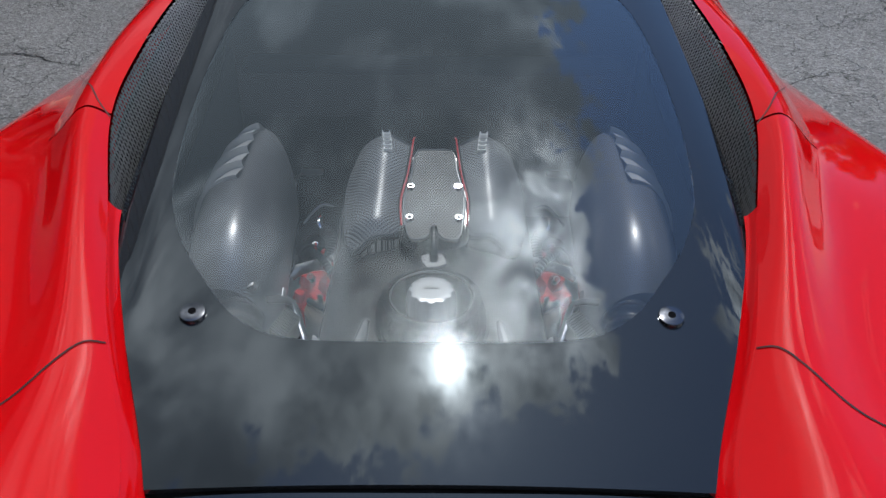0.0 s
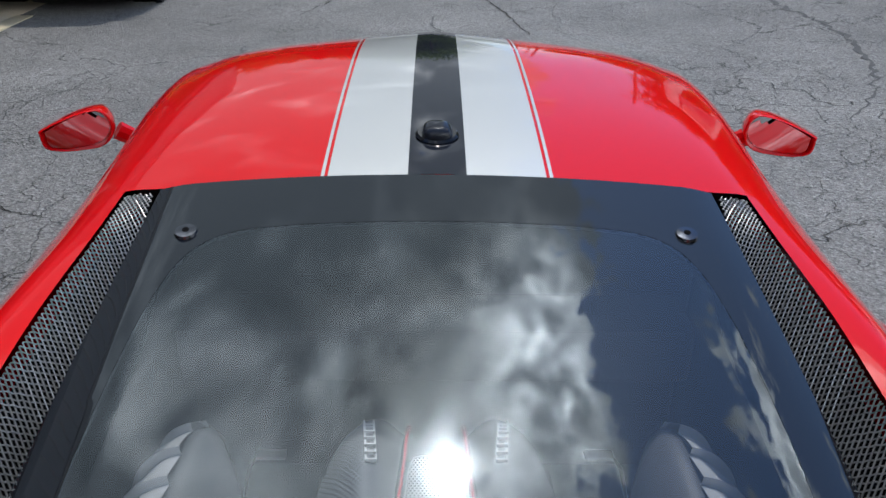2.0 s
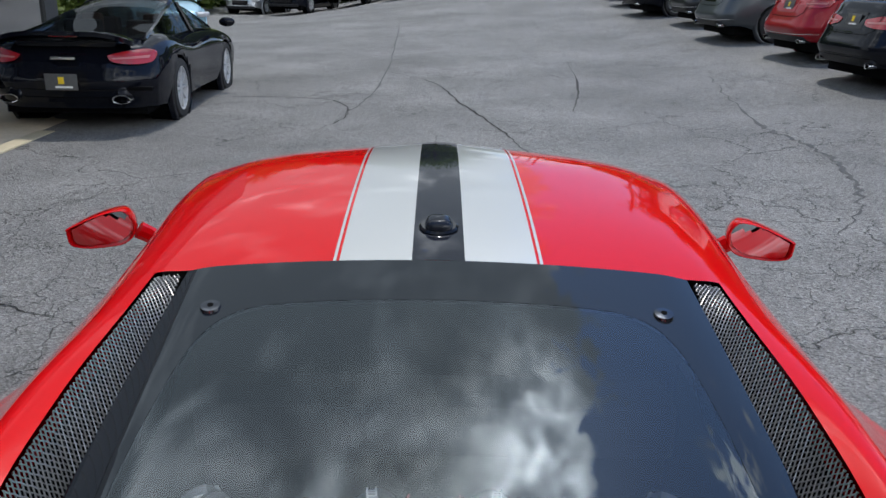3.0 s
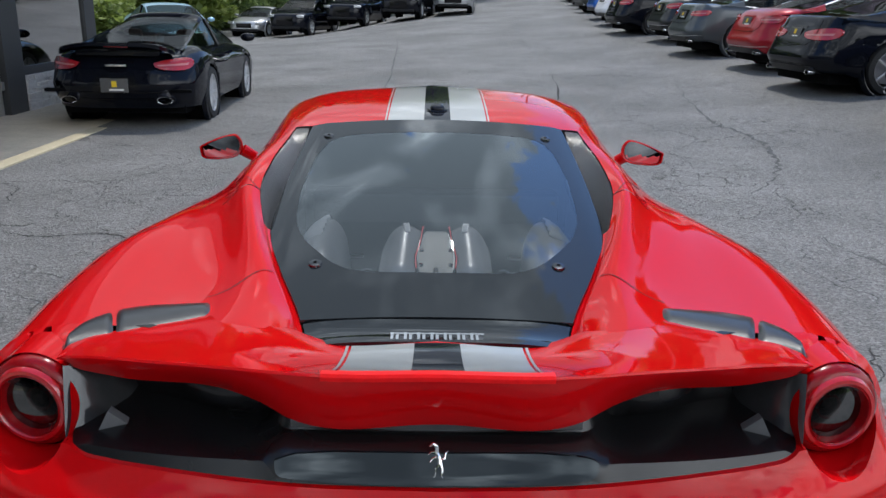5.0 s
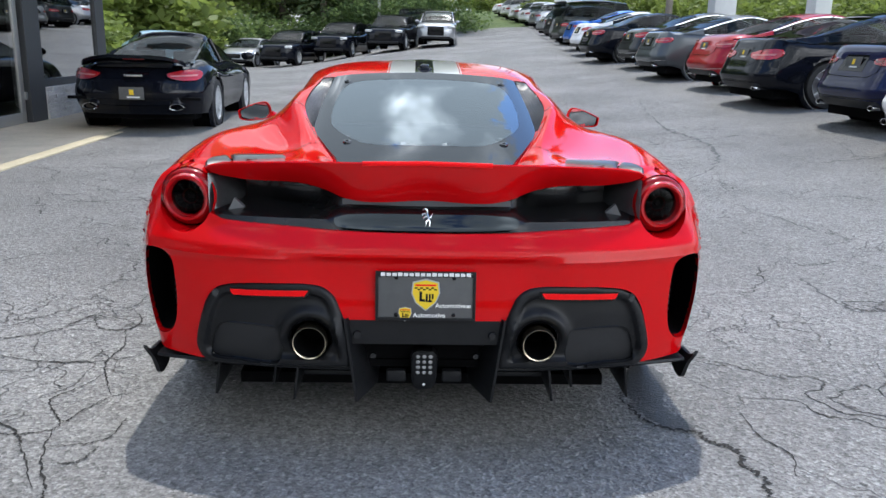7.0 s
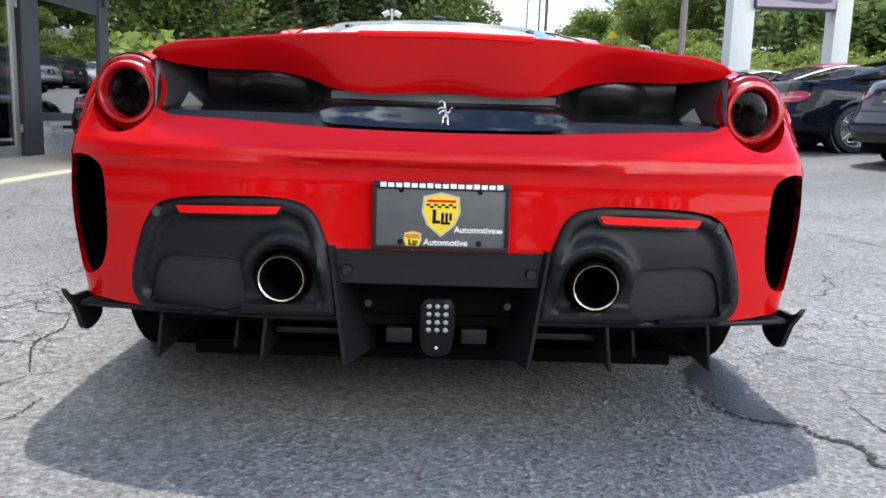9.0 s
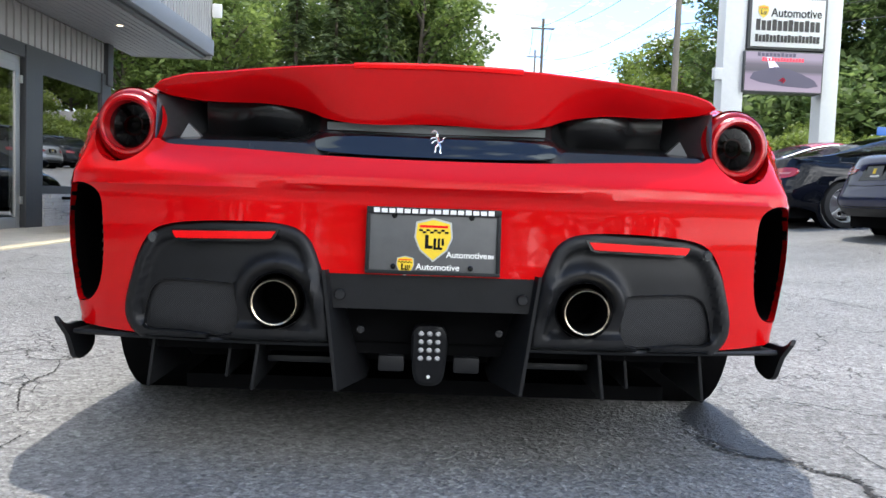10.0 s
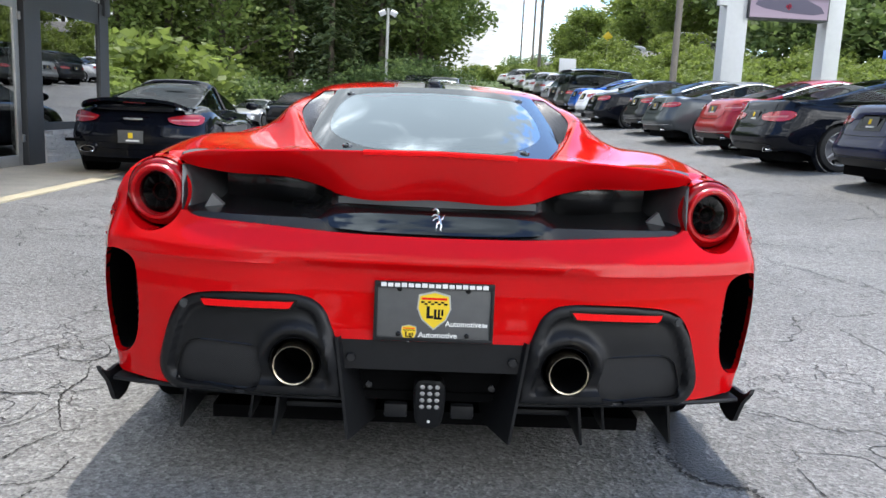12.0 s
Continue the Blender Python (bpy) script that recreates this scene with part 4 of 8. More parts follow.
# bright strip under the wing and the emblem
strip = grid([[(x, black_y(0, 0.82) + 0.001 + 0.6 * x * x * 0.1, z) for z in (0.814, 0.826, 0.842)] for x in np.linspace(-0.27, 0.27, 21)])
bmesh.ops.reverse_faces(strip, faces=strip.faces[:])
part("trim_strip", strip, plain("grey_satin_trim", (0.16, 0.165, 0.175), 0.28, 0.7, 0.1, 60), car, "grey satin trim strip under the wing")
em = bmesh.new()
for stroke, rad in (([(-13, 23), (-6, 29), (-1, 24), (0, 18)], [2.0, 3.2, 3.6, 4.0]), ([(0, 20), (1, 11), (5, 2), (6, -6)], [4.0, 4.6, 4.2, 4.4]), ([(0, 11), (-9, 12), (-15, 7)], [2.6, 1.8, 1.4]), ([(1, 5), (-7, 3), (-12, -3)], [2.6, 1.8, 1.4]),
                    ([(5, -5), (-2, -12), (-2, -21), (-7, -29)], [4.0, 2.4, 1.7, 1.7]), ([(7, -6), (10, -15), (8, -23), (13, -29)], [3.6, 2.4, 1.7, 1.7]), ([(8, 0), (14, 3), (16, 10), (21, 14)], [1.6, 2.2, 2.0, 1.0])):
    tube([(x * 0.001, black_y(0, min(0.805, 0.797 + z * 0.001)) - 0.005, 0.797 + z * 0.001) for x, z in stroke], [q * 0.001 for q in rad], 8, em)
part("tail_emblem", em, CHROME, car, "small chrome emblem")
for s in (1, -1):
    # glossy cheek between the lamp and the hollow, with a pale blade at its foot
    rows = [[(s * (0.70 - 0.10 * u + 0.012 * v), 0.150 + 0.13 * u ** 1.4 + 0.05 * v, 0.780 + (0.125 - 0.01 * u) * v) for u in np.linspace(0, 1, 9)] for v in np.linspace(0, 1, 9)]
    bm = grid(rows)
    if sum(f.normal.y for f in bm.faces) > 0:
        bmesh.ops.reverse_faces(bm, faces=bm.faces[:])
        bm.normal_update()
    part("duct_cheek", bm, CHEEK, car, "glossy dark duct wall")
    wedge = bmesh.new()
    tri = [(0.640, 0.158, 0.792), (0.585, 0.176, 0.792), (0.622, 0.166, 0.829)]
    va = [[wedge.verts.new((s * x, y + d, z)) for x, y, z in tri] for d in (0.0, 0.02)]
    wedge.faces.new(va[0])
    wedge.faces.new(va[1][::-1])
    for k in range(3):
        wedge.faces.new((va[0][k], va[0][(k + 1) % 3], va[1][(k + 1) % 3], va[1][k]))
    bmesh.ops.recalc_face_normals(wedge, faces=wedge.faces[:])
    part("duct_wedge", wedge, CASTGREY, car, "small pale wedge in the duct", smooth=False)
    # rounded satin lining that bulges into the hollow
    rows = [[(s * (0.315 + 0.285 * u), 0.215 + 0.075 * u - 0.075 * math.sin(math.pi * (0.05 + 0.8 * v)) * math.sin(math.pi * min(0.9, u * 1.25 + 0.02)) ** 0.7, 0.795 + 0.125 * v + 0.01 * u) for u in np.linspace(0, 1, 17)] for v in np.linspace(0, 1, 11)]
    bm = grid(rows)
    if sum(f.normal.y for f in bm.faces) > 0:
        bmesh.ops.reverse_faces(bm, faces=bm.faces[:])
        bm.normal_update()
    part("duct_lining", bm, TAILBLACK, car, "satin black duct lining")

# wing
W_FRONT_Y = [(0, 0.333), (0.27, 0.333), (0.38, 0.38), (0.45, 0.41), (0.485, 0.412), (0.541, 0.374), (0.598, 0.339), (0.642, 0.310), (0.692, 0.285), (0.722, 0.26)]
W_FRONT_Z = [(0, 0.905), (0.27, 0.906), (0.30, 0.914), (0.35, 0.922), (0.40, 0.929), (0.50, 0.927), (0.64, 0.930), (0.70, 0.928), (0.722, 0.924)]
W_EDGE_Y = [(0, 0.030), (0.195, 0.035), (0.37, 0.075), (0.51, 0.115), (0.67, 0.165), (0.70, 0.18), (0.722, 0.20)]
W_EDGE_Z = [(0, 0.976), (0.195, 0.972), (0.37, 0.966), (0.51, 0.957), (0.67, 0.942), (0.70, 0.934), (0.722, 0.922)]
W_LOW_Y = [(0, 0.100), (0.265, 0.105), (0.315, 0.125), (0.38, 0.150), (0.616, 0.185), (0.70, 0.198), (0.722, 0.206)]
W_LOW_Z = [(0, 0.843), (0.24, 0.843), (0.275, 0.85), (0.315, 0.866), (0.38, 0.880), (0.616, 0.892), (0.70, 0.908), (0.722, 0.918)]


def wing_row(x):
    a = abs(x)
    fy, fz, ey, ez, ly, lz = [along(t, a) for t in (W_FRONT_Y, W_FRONT_Z, W_EDGE_Y, W_EDGE_Z, W_LOW_Y, W_LOW_Z)]
    top = [(fy + 0.05, fz - 0.012), (fy, fz)]
    for u in (0.15, 0.3, 0.5, 0.7, 0.85, 0.95):
        top.append((fy + (ey + 0.006 - fy) * u, fz + (ez - fz) * (u ** 1.5)))
    h = ez - lz
    face = [(ey + 0.003, ez), (ey, ez - 0.004)]
    for u in (0.15, 0.35, 0.55, 0.75, 0.9, 0.97):
        face.append((ey + (ly - ey) * u ** 1.2, ez - 0.004 - (h - 0.008) * u))
    under = [(ly + 0.003, lz), (ly + 0.05, lz + 0.004), (ly + (fy - ly) * 0.6, lz + 0.6 * max(0.0, fz - 0.035 - lz))]
    return [(x, y, z) for y, z in top + face + under]


xs = [0.722 * math.sin(math.pi / 2 * k / 44) for k in range(-44, 45)]
bm = grid([wing_row(x) for x in xs])
wing = part("rear_wing", bm, RED, car, "red ducktail rear wing")
if sum(f.normal.z for f in wing.data.polygons if f.center.z > 0.9) < 0:
    wing.data.flip_normals()


def wing_top(x, y):
    a = abs(x)
    fy, fz, ey, ez = [along(t, a) for t in (W_FRONT_Y, W_FRONT_Z, W_EDGE_Y, W_EDGE_Z)]
    u = min(1.0, max(0.0, (fy - y) / (fy - ey - 0.006)))
    return fz + (ez - fz) * u ** 1.5


stripe("black_stripe", -0.047, 0.047, 0.04, 0.325, NIGHT, 0.002, wing, wing_top)
for s in (1, -1):
    stripe("silver_stripe", *sorted((s * 0.047, s * 0.176)), 0.046, 0.325, SILVER, 0.002, wing, wing_top)
    stripe("pinstripe", *sorted((s * 0.1815, s * 0.187)), 0.046, 0.325, SILVER, 0.002, wing, wing_top)
led = grid([[(x, along(W_EDGE_Y, abs(x)) + dy, along(W_EDGE_Z, abs(x)) + dz) for dy, dz in ((0.018, 0.0015), (0.0, 0.003), (-0.004, -0.002), (-0.003, -0.010), (0.004, -0.012))] for x in np.linspace(-0.2, 0.2, 31)])
bmesh.ops.reverse_faces(led, faces=led.faces[:])
part("brake_light", led, REFLECTOR, wing, "thin red brake light strip")

# carbon ducts before the wing tips
DUCT_FRONT = [(0.510, 0.506, 0.922), (0.583, 0.487, 0.926), (0.650, 0.462, 0.930), (0.698, 0.424, 0.932), (0.732, 0.362, 0.932), (0.744, 0.30, 0.926)]
DUCT_BACK = [(0.478, 0.388, 0.922), (0.530, 0.340, 0.925), (0.585, 0.296, 0.927), (0.640, 0.266, 0.927), (0.690, 0.245, 0.924), (0.722, 0.225, 0.916)]
for s in (1, -1):
    fa = curve(DUCT_FRONT, 10)
    fb = [a * 0.2 + b * 0.8 for a, b in zip(fa, curve(DUCT_BACK, 10))]
    for name, i0, i1 in (("air_duct", 0, 29), ("duct_end", 30, 50)):
        rows = []
        for i in range(i0, i1 + 1):
            e = min(i - i0, i1 - i)
            k = 0.35 if e == 0 else 0.8 if e == 1 else 1.0
            rows.append([fa[i] * (1 - t) + fb[i] * t + np.array((0, 0, 0.014 * k * math.sin(math.pi * t) ** 0.7 - 0.004)) for t in np.linspace(0, 1, 13)])
        bm = grid([[Vector(p) for p in r] for r in rows])
        if sum(f.normal.z for f in bm.faces) < 0:
            bmesh.ops.reverse_faces(bm, faces=bm.faces[:])
        bm.normal_update()
        part(name, bm if s > 0 else flipped(bm), CARBON, car, "carbon fibre air duct")

# tail lamps
LAMP_Y = 0.205
for s in (1, -1):
    m = Matrix.Translation((s * LAMP[0], LAMP_Y, LAMP[1])) @ pose(0, 0, 0, 90, 0, s * 9)
    lamp = part("tail_light", spin([(0.060, 0.012), (0.066, 0.006), (0.078, 0.004), (0.0875, -0.003), (0.0925, -0.016), (0.094, -0.05), (0.094, -0.08)], 56, m @ Matrix.Diagonal((1.03, 1.03, 1, 1))), REDLENS, car, "round red tail light")
    # bowl that joins the lamp to the bumper
    rim = [(s * x, bumper_y(x, z) + 0.004, z) for x, z in disc(LAMP[0], LAMP[1], LAMP[2] * 1.05, 48)]
    deep = [tuple(m @ Vector((0.0945 * (p[0] - s * LAMP[0]) / LAMP[2], 0.0945 * (p[2] - LAMP[1]) / LAMP[2], -0.02))) for p in rim]
    mid_ = [tuple((np.array(a) * 0.4 + np.array(b) * 0.6)) for a, b in zip(rim, deep)]
    bowl = grid([rim, mid_, deep], closed=True)
    bmesh.ops.recalc_face_normals(bowl, faces=bowl.faces[:])
    part("lamp_bowl", bowl, RED, lamp, "red bowl round the lamp")
    part("light_ring", spin([(0.0635, 0.008), (0.067, 0.013), (0.074, 0.012), (0.080, 0.004), (0.0815, -0.004)], 64, m), REDGLOW, lamp, "deep red light ring")
    bezel = part("lens_bezel", spin([(0.0565, -0.012), (0.059, 0.004), (0.0625, 0.011), (0.0645, 0.008)], 56, m), REDLENS, lamp, "dark red inner bezel")
    bowl_ = part("reflector_bowl", spin([(0.0, -0.034), (0.018, -0.034), (0.030, -0.030), (0.048, -0.020), (0.058, -0.008)], 48, m), TAILBLACK, lamp, "smoked reflector bowl")
    part("inner_ring", spin([(0.021, -0.026), (0.023, -0.020), (0.026, -0.020), (0.028, -0.027)], 40, m), REDLENS, bowl_)
    vanes = bmesh.new()
    for k in range(9):
        box(vanes, (0.027, -0.0035, -0.030), (0.053, 0.0035, -0.0165), 0.001, m @ pose(0, 0, 0, 0, 0, 40 * k + 12))
    part("reflector_vanes", vanes, LAMPGREY, bowl_, "grey reflector vanes")
    part("centre_bulb", spin([(0, -0.022), (0.008, -0.024), (0.012, -0.033)], 20, m), LAMPGREY, bowl_)
    dome = part("smoked_lens", spin([(0.0, 0.003), (0.02, 0.0025), (0.045, -0.002), (0.058, -0.006)], 48, m), LENSCLEAR, lamp, "dark smoked lens")
    dome.visible_shadow = False
    part("lamp_gasket", spin([(0.094, -0.03), (0.0965, -0.034), (0.0965, -0.07)], 48, m), GLOSSBLACK, lamp)

# black arch panels with the exhausts
def mesh_black():
    m, t, b = material("fine_black_mesh")
    v = node(t, "ShaderNodeTexVoronoi", {"Vector": node(t, "ShaderNodeMapping", {0: place(t), 2: (0, radians(45), 0), 3: (1, 0.001, 1)}).outputs[0], "Scale": 260.0, "Randomness": 0.0})
    web = ramp(t, v.outputs["Distance"], [(0.28, g3(0)), (0.44, g3(1))])
    put(t, b, Base_Color=mixc(t, web, (0.004, 0.004, 0.005), (0.026, 0.027, 0.030)), Roughness=0.4, Specular_IOR_Level=0.35)
    bump(t, b, web, 0.5, 0.002)
    return m


BLACKMESH = mesh_black()
SENSOR = plain("grey_sensor_plastic", (0.045, 0.047, 0.05), 0.3, vary=0.1)
EXH = (0.362, 0.411)


def arch_y(x, z):
    return along(BASE, z) + corner(abs(x))


def arch_off(d, x, z):
    """A broad flat frame standing proud, stepping down to the field inside it."""
    r = math.hypot(abs(x) - EXH[0], z - EXH[1])
    cup = 0.026 * math.exp(-((r - 0.090) / 0.017) ** 2) * ease(z, EXH[1] - 0.05, EXH[1] + 0.03)
    return 0.012 - 0.024 * (1 - ease(d, 0.026, 0.040)) + 0.008 * (1 - ease(d, 0.0, 0.007)) - cup


ARCH = ARCH_TOP + [(0.240, 0.385), (0.236, 0.318), (0.45, 0.316), (0.68, 0.308)]
RECESS = smooth_outline([(0.462, 0.446), (0.60, 0.4505), (0.642, 0.446), (0.667, 0.430), (0.683, 0.395), (0.694, 0.345), (0.688, 0.328), (0.60, 0.326), (0.47, 0.326), (0.455, 0.36), (0.458, 0.41)], 3)
for s in (1, -1):
    pts = [(s * x, z) for x, z in ARCH]
    field = [(s * x, z) for x, z in RECESS]
    ap = part("exhaust_surround", panel(pts, arch_y, 0.0085, [disc(s * EXH[0], EXH[1], 0.066), field], "y", 0.022, arch_off), PLASTIC, car, "matt black exhaust surround", sharp=60)
    part("mesh_field", panel(field, lambda x, z: arch_y(x, z) + 0.021, 0.012, (), "y", 0), BLACKMESH, ap, "fine black mesh panel")
    part("field_bead", tube([(x, arch_y(x, z) + 0.0125, z) for x, z in field + field[:1]], 0.0022, 6), GLOSSBLACK, ap)
    rr = [(0.608, 0.549), (0.617, 0.566), (0.366, 0.574), (0.378, 0.556)]
    part("reflector", panel([(s * x, z) for x, z in rr], lambda x, z: arch_y(x, z) - 0.0165, 0.012, (), "y", 0.02), REFLECTOR, ap, "red bar reflector")
    frame_ = [(0.60, 0.543), (0.63, 0.57), (0.357, 0.579), (0.372, 0.551)]
    part("reflector_frame", panel([(s * x, z) for x, z in frame_], lambda x, z: arch_y(x, z) - 0.0140, 0.012, (), "y", 0.02), GLOSSBLACK, ap)
    part("parking_sensor", spin([(0, 0.004), (0.008, 0.004), (0.0085, 0), (0.0125, 0.001), (0.013, -0.004)], 20, Matrix.Translation((s * 0.664, arch_y(0.664, 0.548) - 0.014, 0.548)) @ pose(0, 0, 0, 90)), SENSOR, ap)
    mt = Matrix.Translation((s * EXH[0], -0.038, EXH[1])) @ pose(0, 0, 0, 90)
    ex = part("exhaust_tip", spin([(0.0495, 0.0), (0.0525, 0.002), (0.0545, -0.003), (0.0545, -0.10), (0.0500, -0.10), (0.0485, -0.004), (0.0495, 0.0)], 48, mt), TITAN, car, "round exhaust tip with a pale rim")
    part("exhaust_bore", spin([(0.0485, -0.006), (0.047, -0.2), (0.0, -0.2)], 40, mt), DARK, ex)
    part("exhaust_cup", spin([(0.066, -0.028), (0.070, -0.035), (0.072, -0.12), (0.052, -0.13)], 40, mt), GLOSSBLACK, ex)
    # upright fin beside the middle
    rows = [[(s * (0.252 - 0.035 * u + w), -0.03 + 0.01 * u + d, 0.49 - 0.285 * u) for w, d in ((0.004, 0.0), (-0.004, 0.0), (-0.012, 0.02), (-0.012 - 0.05 * u, 0.16), (-0.012 - 0.05 * u, 0.3))] for u in np.linspace(0, 1, 10)]
    bm = grid(rows)
    if s < 0:
        bmesh.ops.reverse_faces(bm, faces=bm.faces[:])
    part("diffuser_fin", bm, PLASTIC, car)
    # low blade and its end plate
    rows = []
    for u in np.linspace(0, 1, 14):
        x, y, z = 0.235 + 0.655 * u, 0.004 + 0.13 * u ** 1.6, 0.318 - 0.012 * u
        c = 0.10 + 0.03 * u
        rows.append([(s * x, y, z), (s * x, y - 0.004, z - 0.006), (s * x, y, z - 0.012), (s * x, y + c, z - 0.02), (s * x, y + c, z - 0.008)])
    bm = grid(rows, closed=True)
    bmesh.ops.recalc_face_normals(bm, faces=bm.faces[:])
    blade = part("diffuser_blade", bm, PLASTIC, car)
    pl = bmesh.new()
    prof = smooth_outline([(0.118, 0.338), (0.128, 0.322), (0.16, 0.313), (0.25, 0.308), (0.275, 0.285), (0.262, 0.245), (0.215, 0.226), (0.165, 0.224), (0.140, 0.238), (0.128, 0.29), (0.112, 0.325)], 2)
    va = [[pl.verts.new((s * (0.888 + 0.030 * ((z - 0.225) / 0.11) ** 2 + w), y, z)) for y, z in prof] for w in (0, 0.012)]
    pl.faces.new(va[0])
    pl.faces.new(va[1][::-1])
    for k in range(len(prof)):
        pl.faces.new((va[0][k], va[0][(k + 1) % len(prof)], va[1][(k + 1) % len(prof)], va[1][k]))
    bmesh.ops.recalc_face_normals(pl, faces=pl.faces[:])
    part("end_plate", pl, PLASTIC, blade)
    # strakes under the tail
    for x0, z0, y0 in ((0.715, 0.175, 0.10), (0.447, 0.19, 0.03), (0.53, 0.20, 0.12)):
        m = Matrix.Translation((s * x0, 0, 0)) @ pose(0, 0, 0, 0, s * -7, 0)
        part("strake", boxes((-0.004, y0, z0), (0.004, y0 + 0.35, 0.305), 0.002, m), PLASTIC, car)
    part("under_flap", boxes((min(s * 0.225, s * 0.40), 0.10, 0.245), (max(s * 0.225, s * 0.40), 0.30, 0.262), 0.006), PLASTIC, car)
    part("inner_flap", boxes((min(s * 0.06, s * 0.125), 0.07, 0.235), (max(s * 0.06, s * 0.125), 0.10, 0.275), 0.008), PLASTIC, car)

# middle of the diffuser
MIDDLE = [(0.256, 0.497), (0.247, 0.40), (-0.247, 0.40), (-0.256, 0.497)]
mid = part("diffuser_panel", panel(MIDDLE, lambda x, z: -0.012 + 0.25 * (0.5 - z) ** 2 + 0.03 * x * x, 0.0125, (), "y", 0.05), PLASTIC, car, "matt black diffuser panel")
part("diffuser_lip", boxes((-0.25, -0.004, 0.484), (0.25, 0.04, 0.498), 0.003), PLASTIC, car)
for s in (1, -1):
    part("tow_cap", spin([(0, 0.010), (0.011, 0.009), (0.0135, 0.004), (0.014, 0)], 24, Matrix.Translation((s * 0.214, -0.012, 0.4325)) @ pose(0, 0, 0, 90)), SMOKE, mid)
    part("small_cap", spin([(0, 0.006), (0.009, 0.005), (0.010, 0)], 16, Matrix.Translation((s * 0.166, 0.03, 0.345)) @ pose(0, 0, 0, 90)), SMOKE, mid)
# near-black backing and floor sheets; shade behind the diffuser is in their colour
part("diffuser_shade_back", boxes((-0.70, 0.12, 0.27), (0.70, 0.15, 0.50), 0.0), DARK, car)
BULK = [(0.0, 0.86), (0.6, 0.88), (0.80, 0.868), (0.88, 0.80), (0.93, 0.68), (0.94, 0.5), (0.92, 0.36), (0.70, 0.29), (0.0, 0.29)]
part("tail_shade_sheet", panel(both(BULK), lambda x, z: 0.44, 0.1, (), "y", 0), DARK, car)
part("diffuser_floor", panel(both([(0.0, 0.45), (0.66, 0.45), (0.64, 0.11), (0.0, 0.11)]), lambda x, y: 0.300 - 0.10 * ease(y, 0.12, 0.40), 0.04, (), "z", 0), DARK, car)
FOG = smooth_outline([(0.028, 0.353), (0.041, 0.335), (0.043, 0.27), (0.034, 0.212), (0.02, 0.199), (-0.02, 0.199), (-0.034, 0.212), (-0.043, 0.27), (-0.041, 0.335), (-0.028, 0.353)], 3)
fog = part("rear_fog_light", panel(FOG, lambda x, z: 0.045 + 0.33 * (0.353 - z), 0.006, (), "y", 0.05, lambda d, x, z: -0.006 * ease(d, 0, 0.006)), PLASTIC, car, "rear fog light with twelve round lenses")
for i in range(3):
    for j in range(4):
        z = 0.337 - j * 0.0215
        part("led_lens", spin([(0, 0.004), (0.005, 0.0035), (0.0075, 0)], 14, Matrix.Translation(((i - 1) * 0.0205, 0.039 + 0.33 * (0.353 - z), z)) @ pose(0, 0, 0, 90 - 18)), FOGLENS, fog)
part("fog_screw", spin([(0, 0.003), (0.004, 0.003), (0.005, 0)], 12, Matrix.Translation((0, 0.039 + 0.33 * 0.13, 0.222)) @ pose(0, 0, 0, 72)), ALLOY, fog)

# number plate of the dealer, in its frame
PM = Matrix.Translation((0, -0.012, 0.5625)) @ pose(0, 0, 0, 90 - 6)
plate = part("dealer_plate", boxes((-0.150, -0.074, -0.003), (0.150, 0.070, 0.002), 0.002, PM), PLATE, car, "dark dealer plate with a yellow shield badge")
fr = bmesh.new()
for lo, hi in (((-0.157, 0.061, -0.005), (0.157, 0.078, 0.008)), ((-0.157, -0.078, -0.005), (0.157, -0.069, 0.008)), ((-0.157, -0.07, -0.005), (-0.148, 0.062, 0.008)), ((0.148, -0.07, -0.005), (0.157, 0.062, 0.008))):
    box(fr, lo, hi, 0.002, PM)
part("plate_frame", fr, PLASTIC, plate)


def bar_text(name, x0, x1, y0, y1, letters, mat, owner, m, h=0.0045):
    """A run of small upright bars that stands for a word."""
    w = (x1 - x0) / letters
    for i in range(letters):
        part(name, boxes((x0 + i * w + w * 0.10, y0, 0.0), (x0 + (i + 1) * w - w * 0.12, y1 if i % 3 else y1 + (y1 - y0) * 0.12, h), 0, m), mat, owner, smooth=False)


def word(name, text, x0, x1, y0, height, mat, owner, m, h):
    """A printed word from x0 to x1 on the plane z = h of m."""
    fc = bpy.data.curves.new(name, "FONT")
    fc.body, fc.size, fc.offset = text, height / 0.7, height * 0.03
    tmp = bpy.data.objects.new(name, fc)
    scene.collection.objects.link(tmp)
    bpy.context.view_layer.update()
    me = bpy.data.meshes.new_from_object(tmp.evaluated_get(bpy.context.evaluated_depsgraph_get()))
    bpy.data.objects.remove(tmp)
    bm = bmesh.new()
    bm.from_mesh(me)
    lo, hi = min(v.co.x for v in bm.verts), max(v.co.x for v in bm.verts)
    for v in bm.verts:
        v.co = m @ Vector((x0 + (v.co.x - lo) / (hi - lo) * (x1 - x0), y0 + v.co.y, h))
    bm.normal_update()
    return part(name, bm, mat, owner, smooth=False)


def shield(w, h):
    return [(0, h / 2), (w * 0.46, h * 0.40), (w / 2, h * 0.05), (w * 0.36, -h * 0.24), (0, -h / 2), (-w * 0.36, -h * 0.24), (-w / 2, h * 0.05), (-w * 0.46, h * 0.40)]


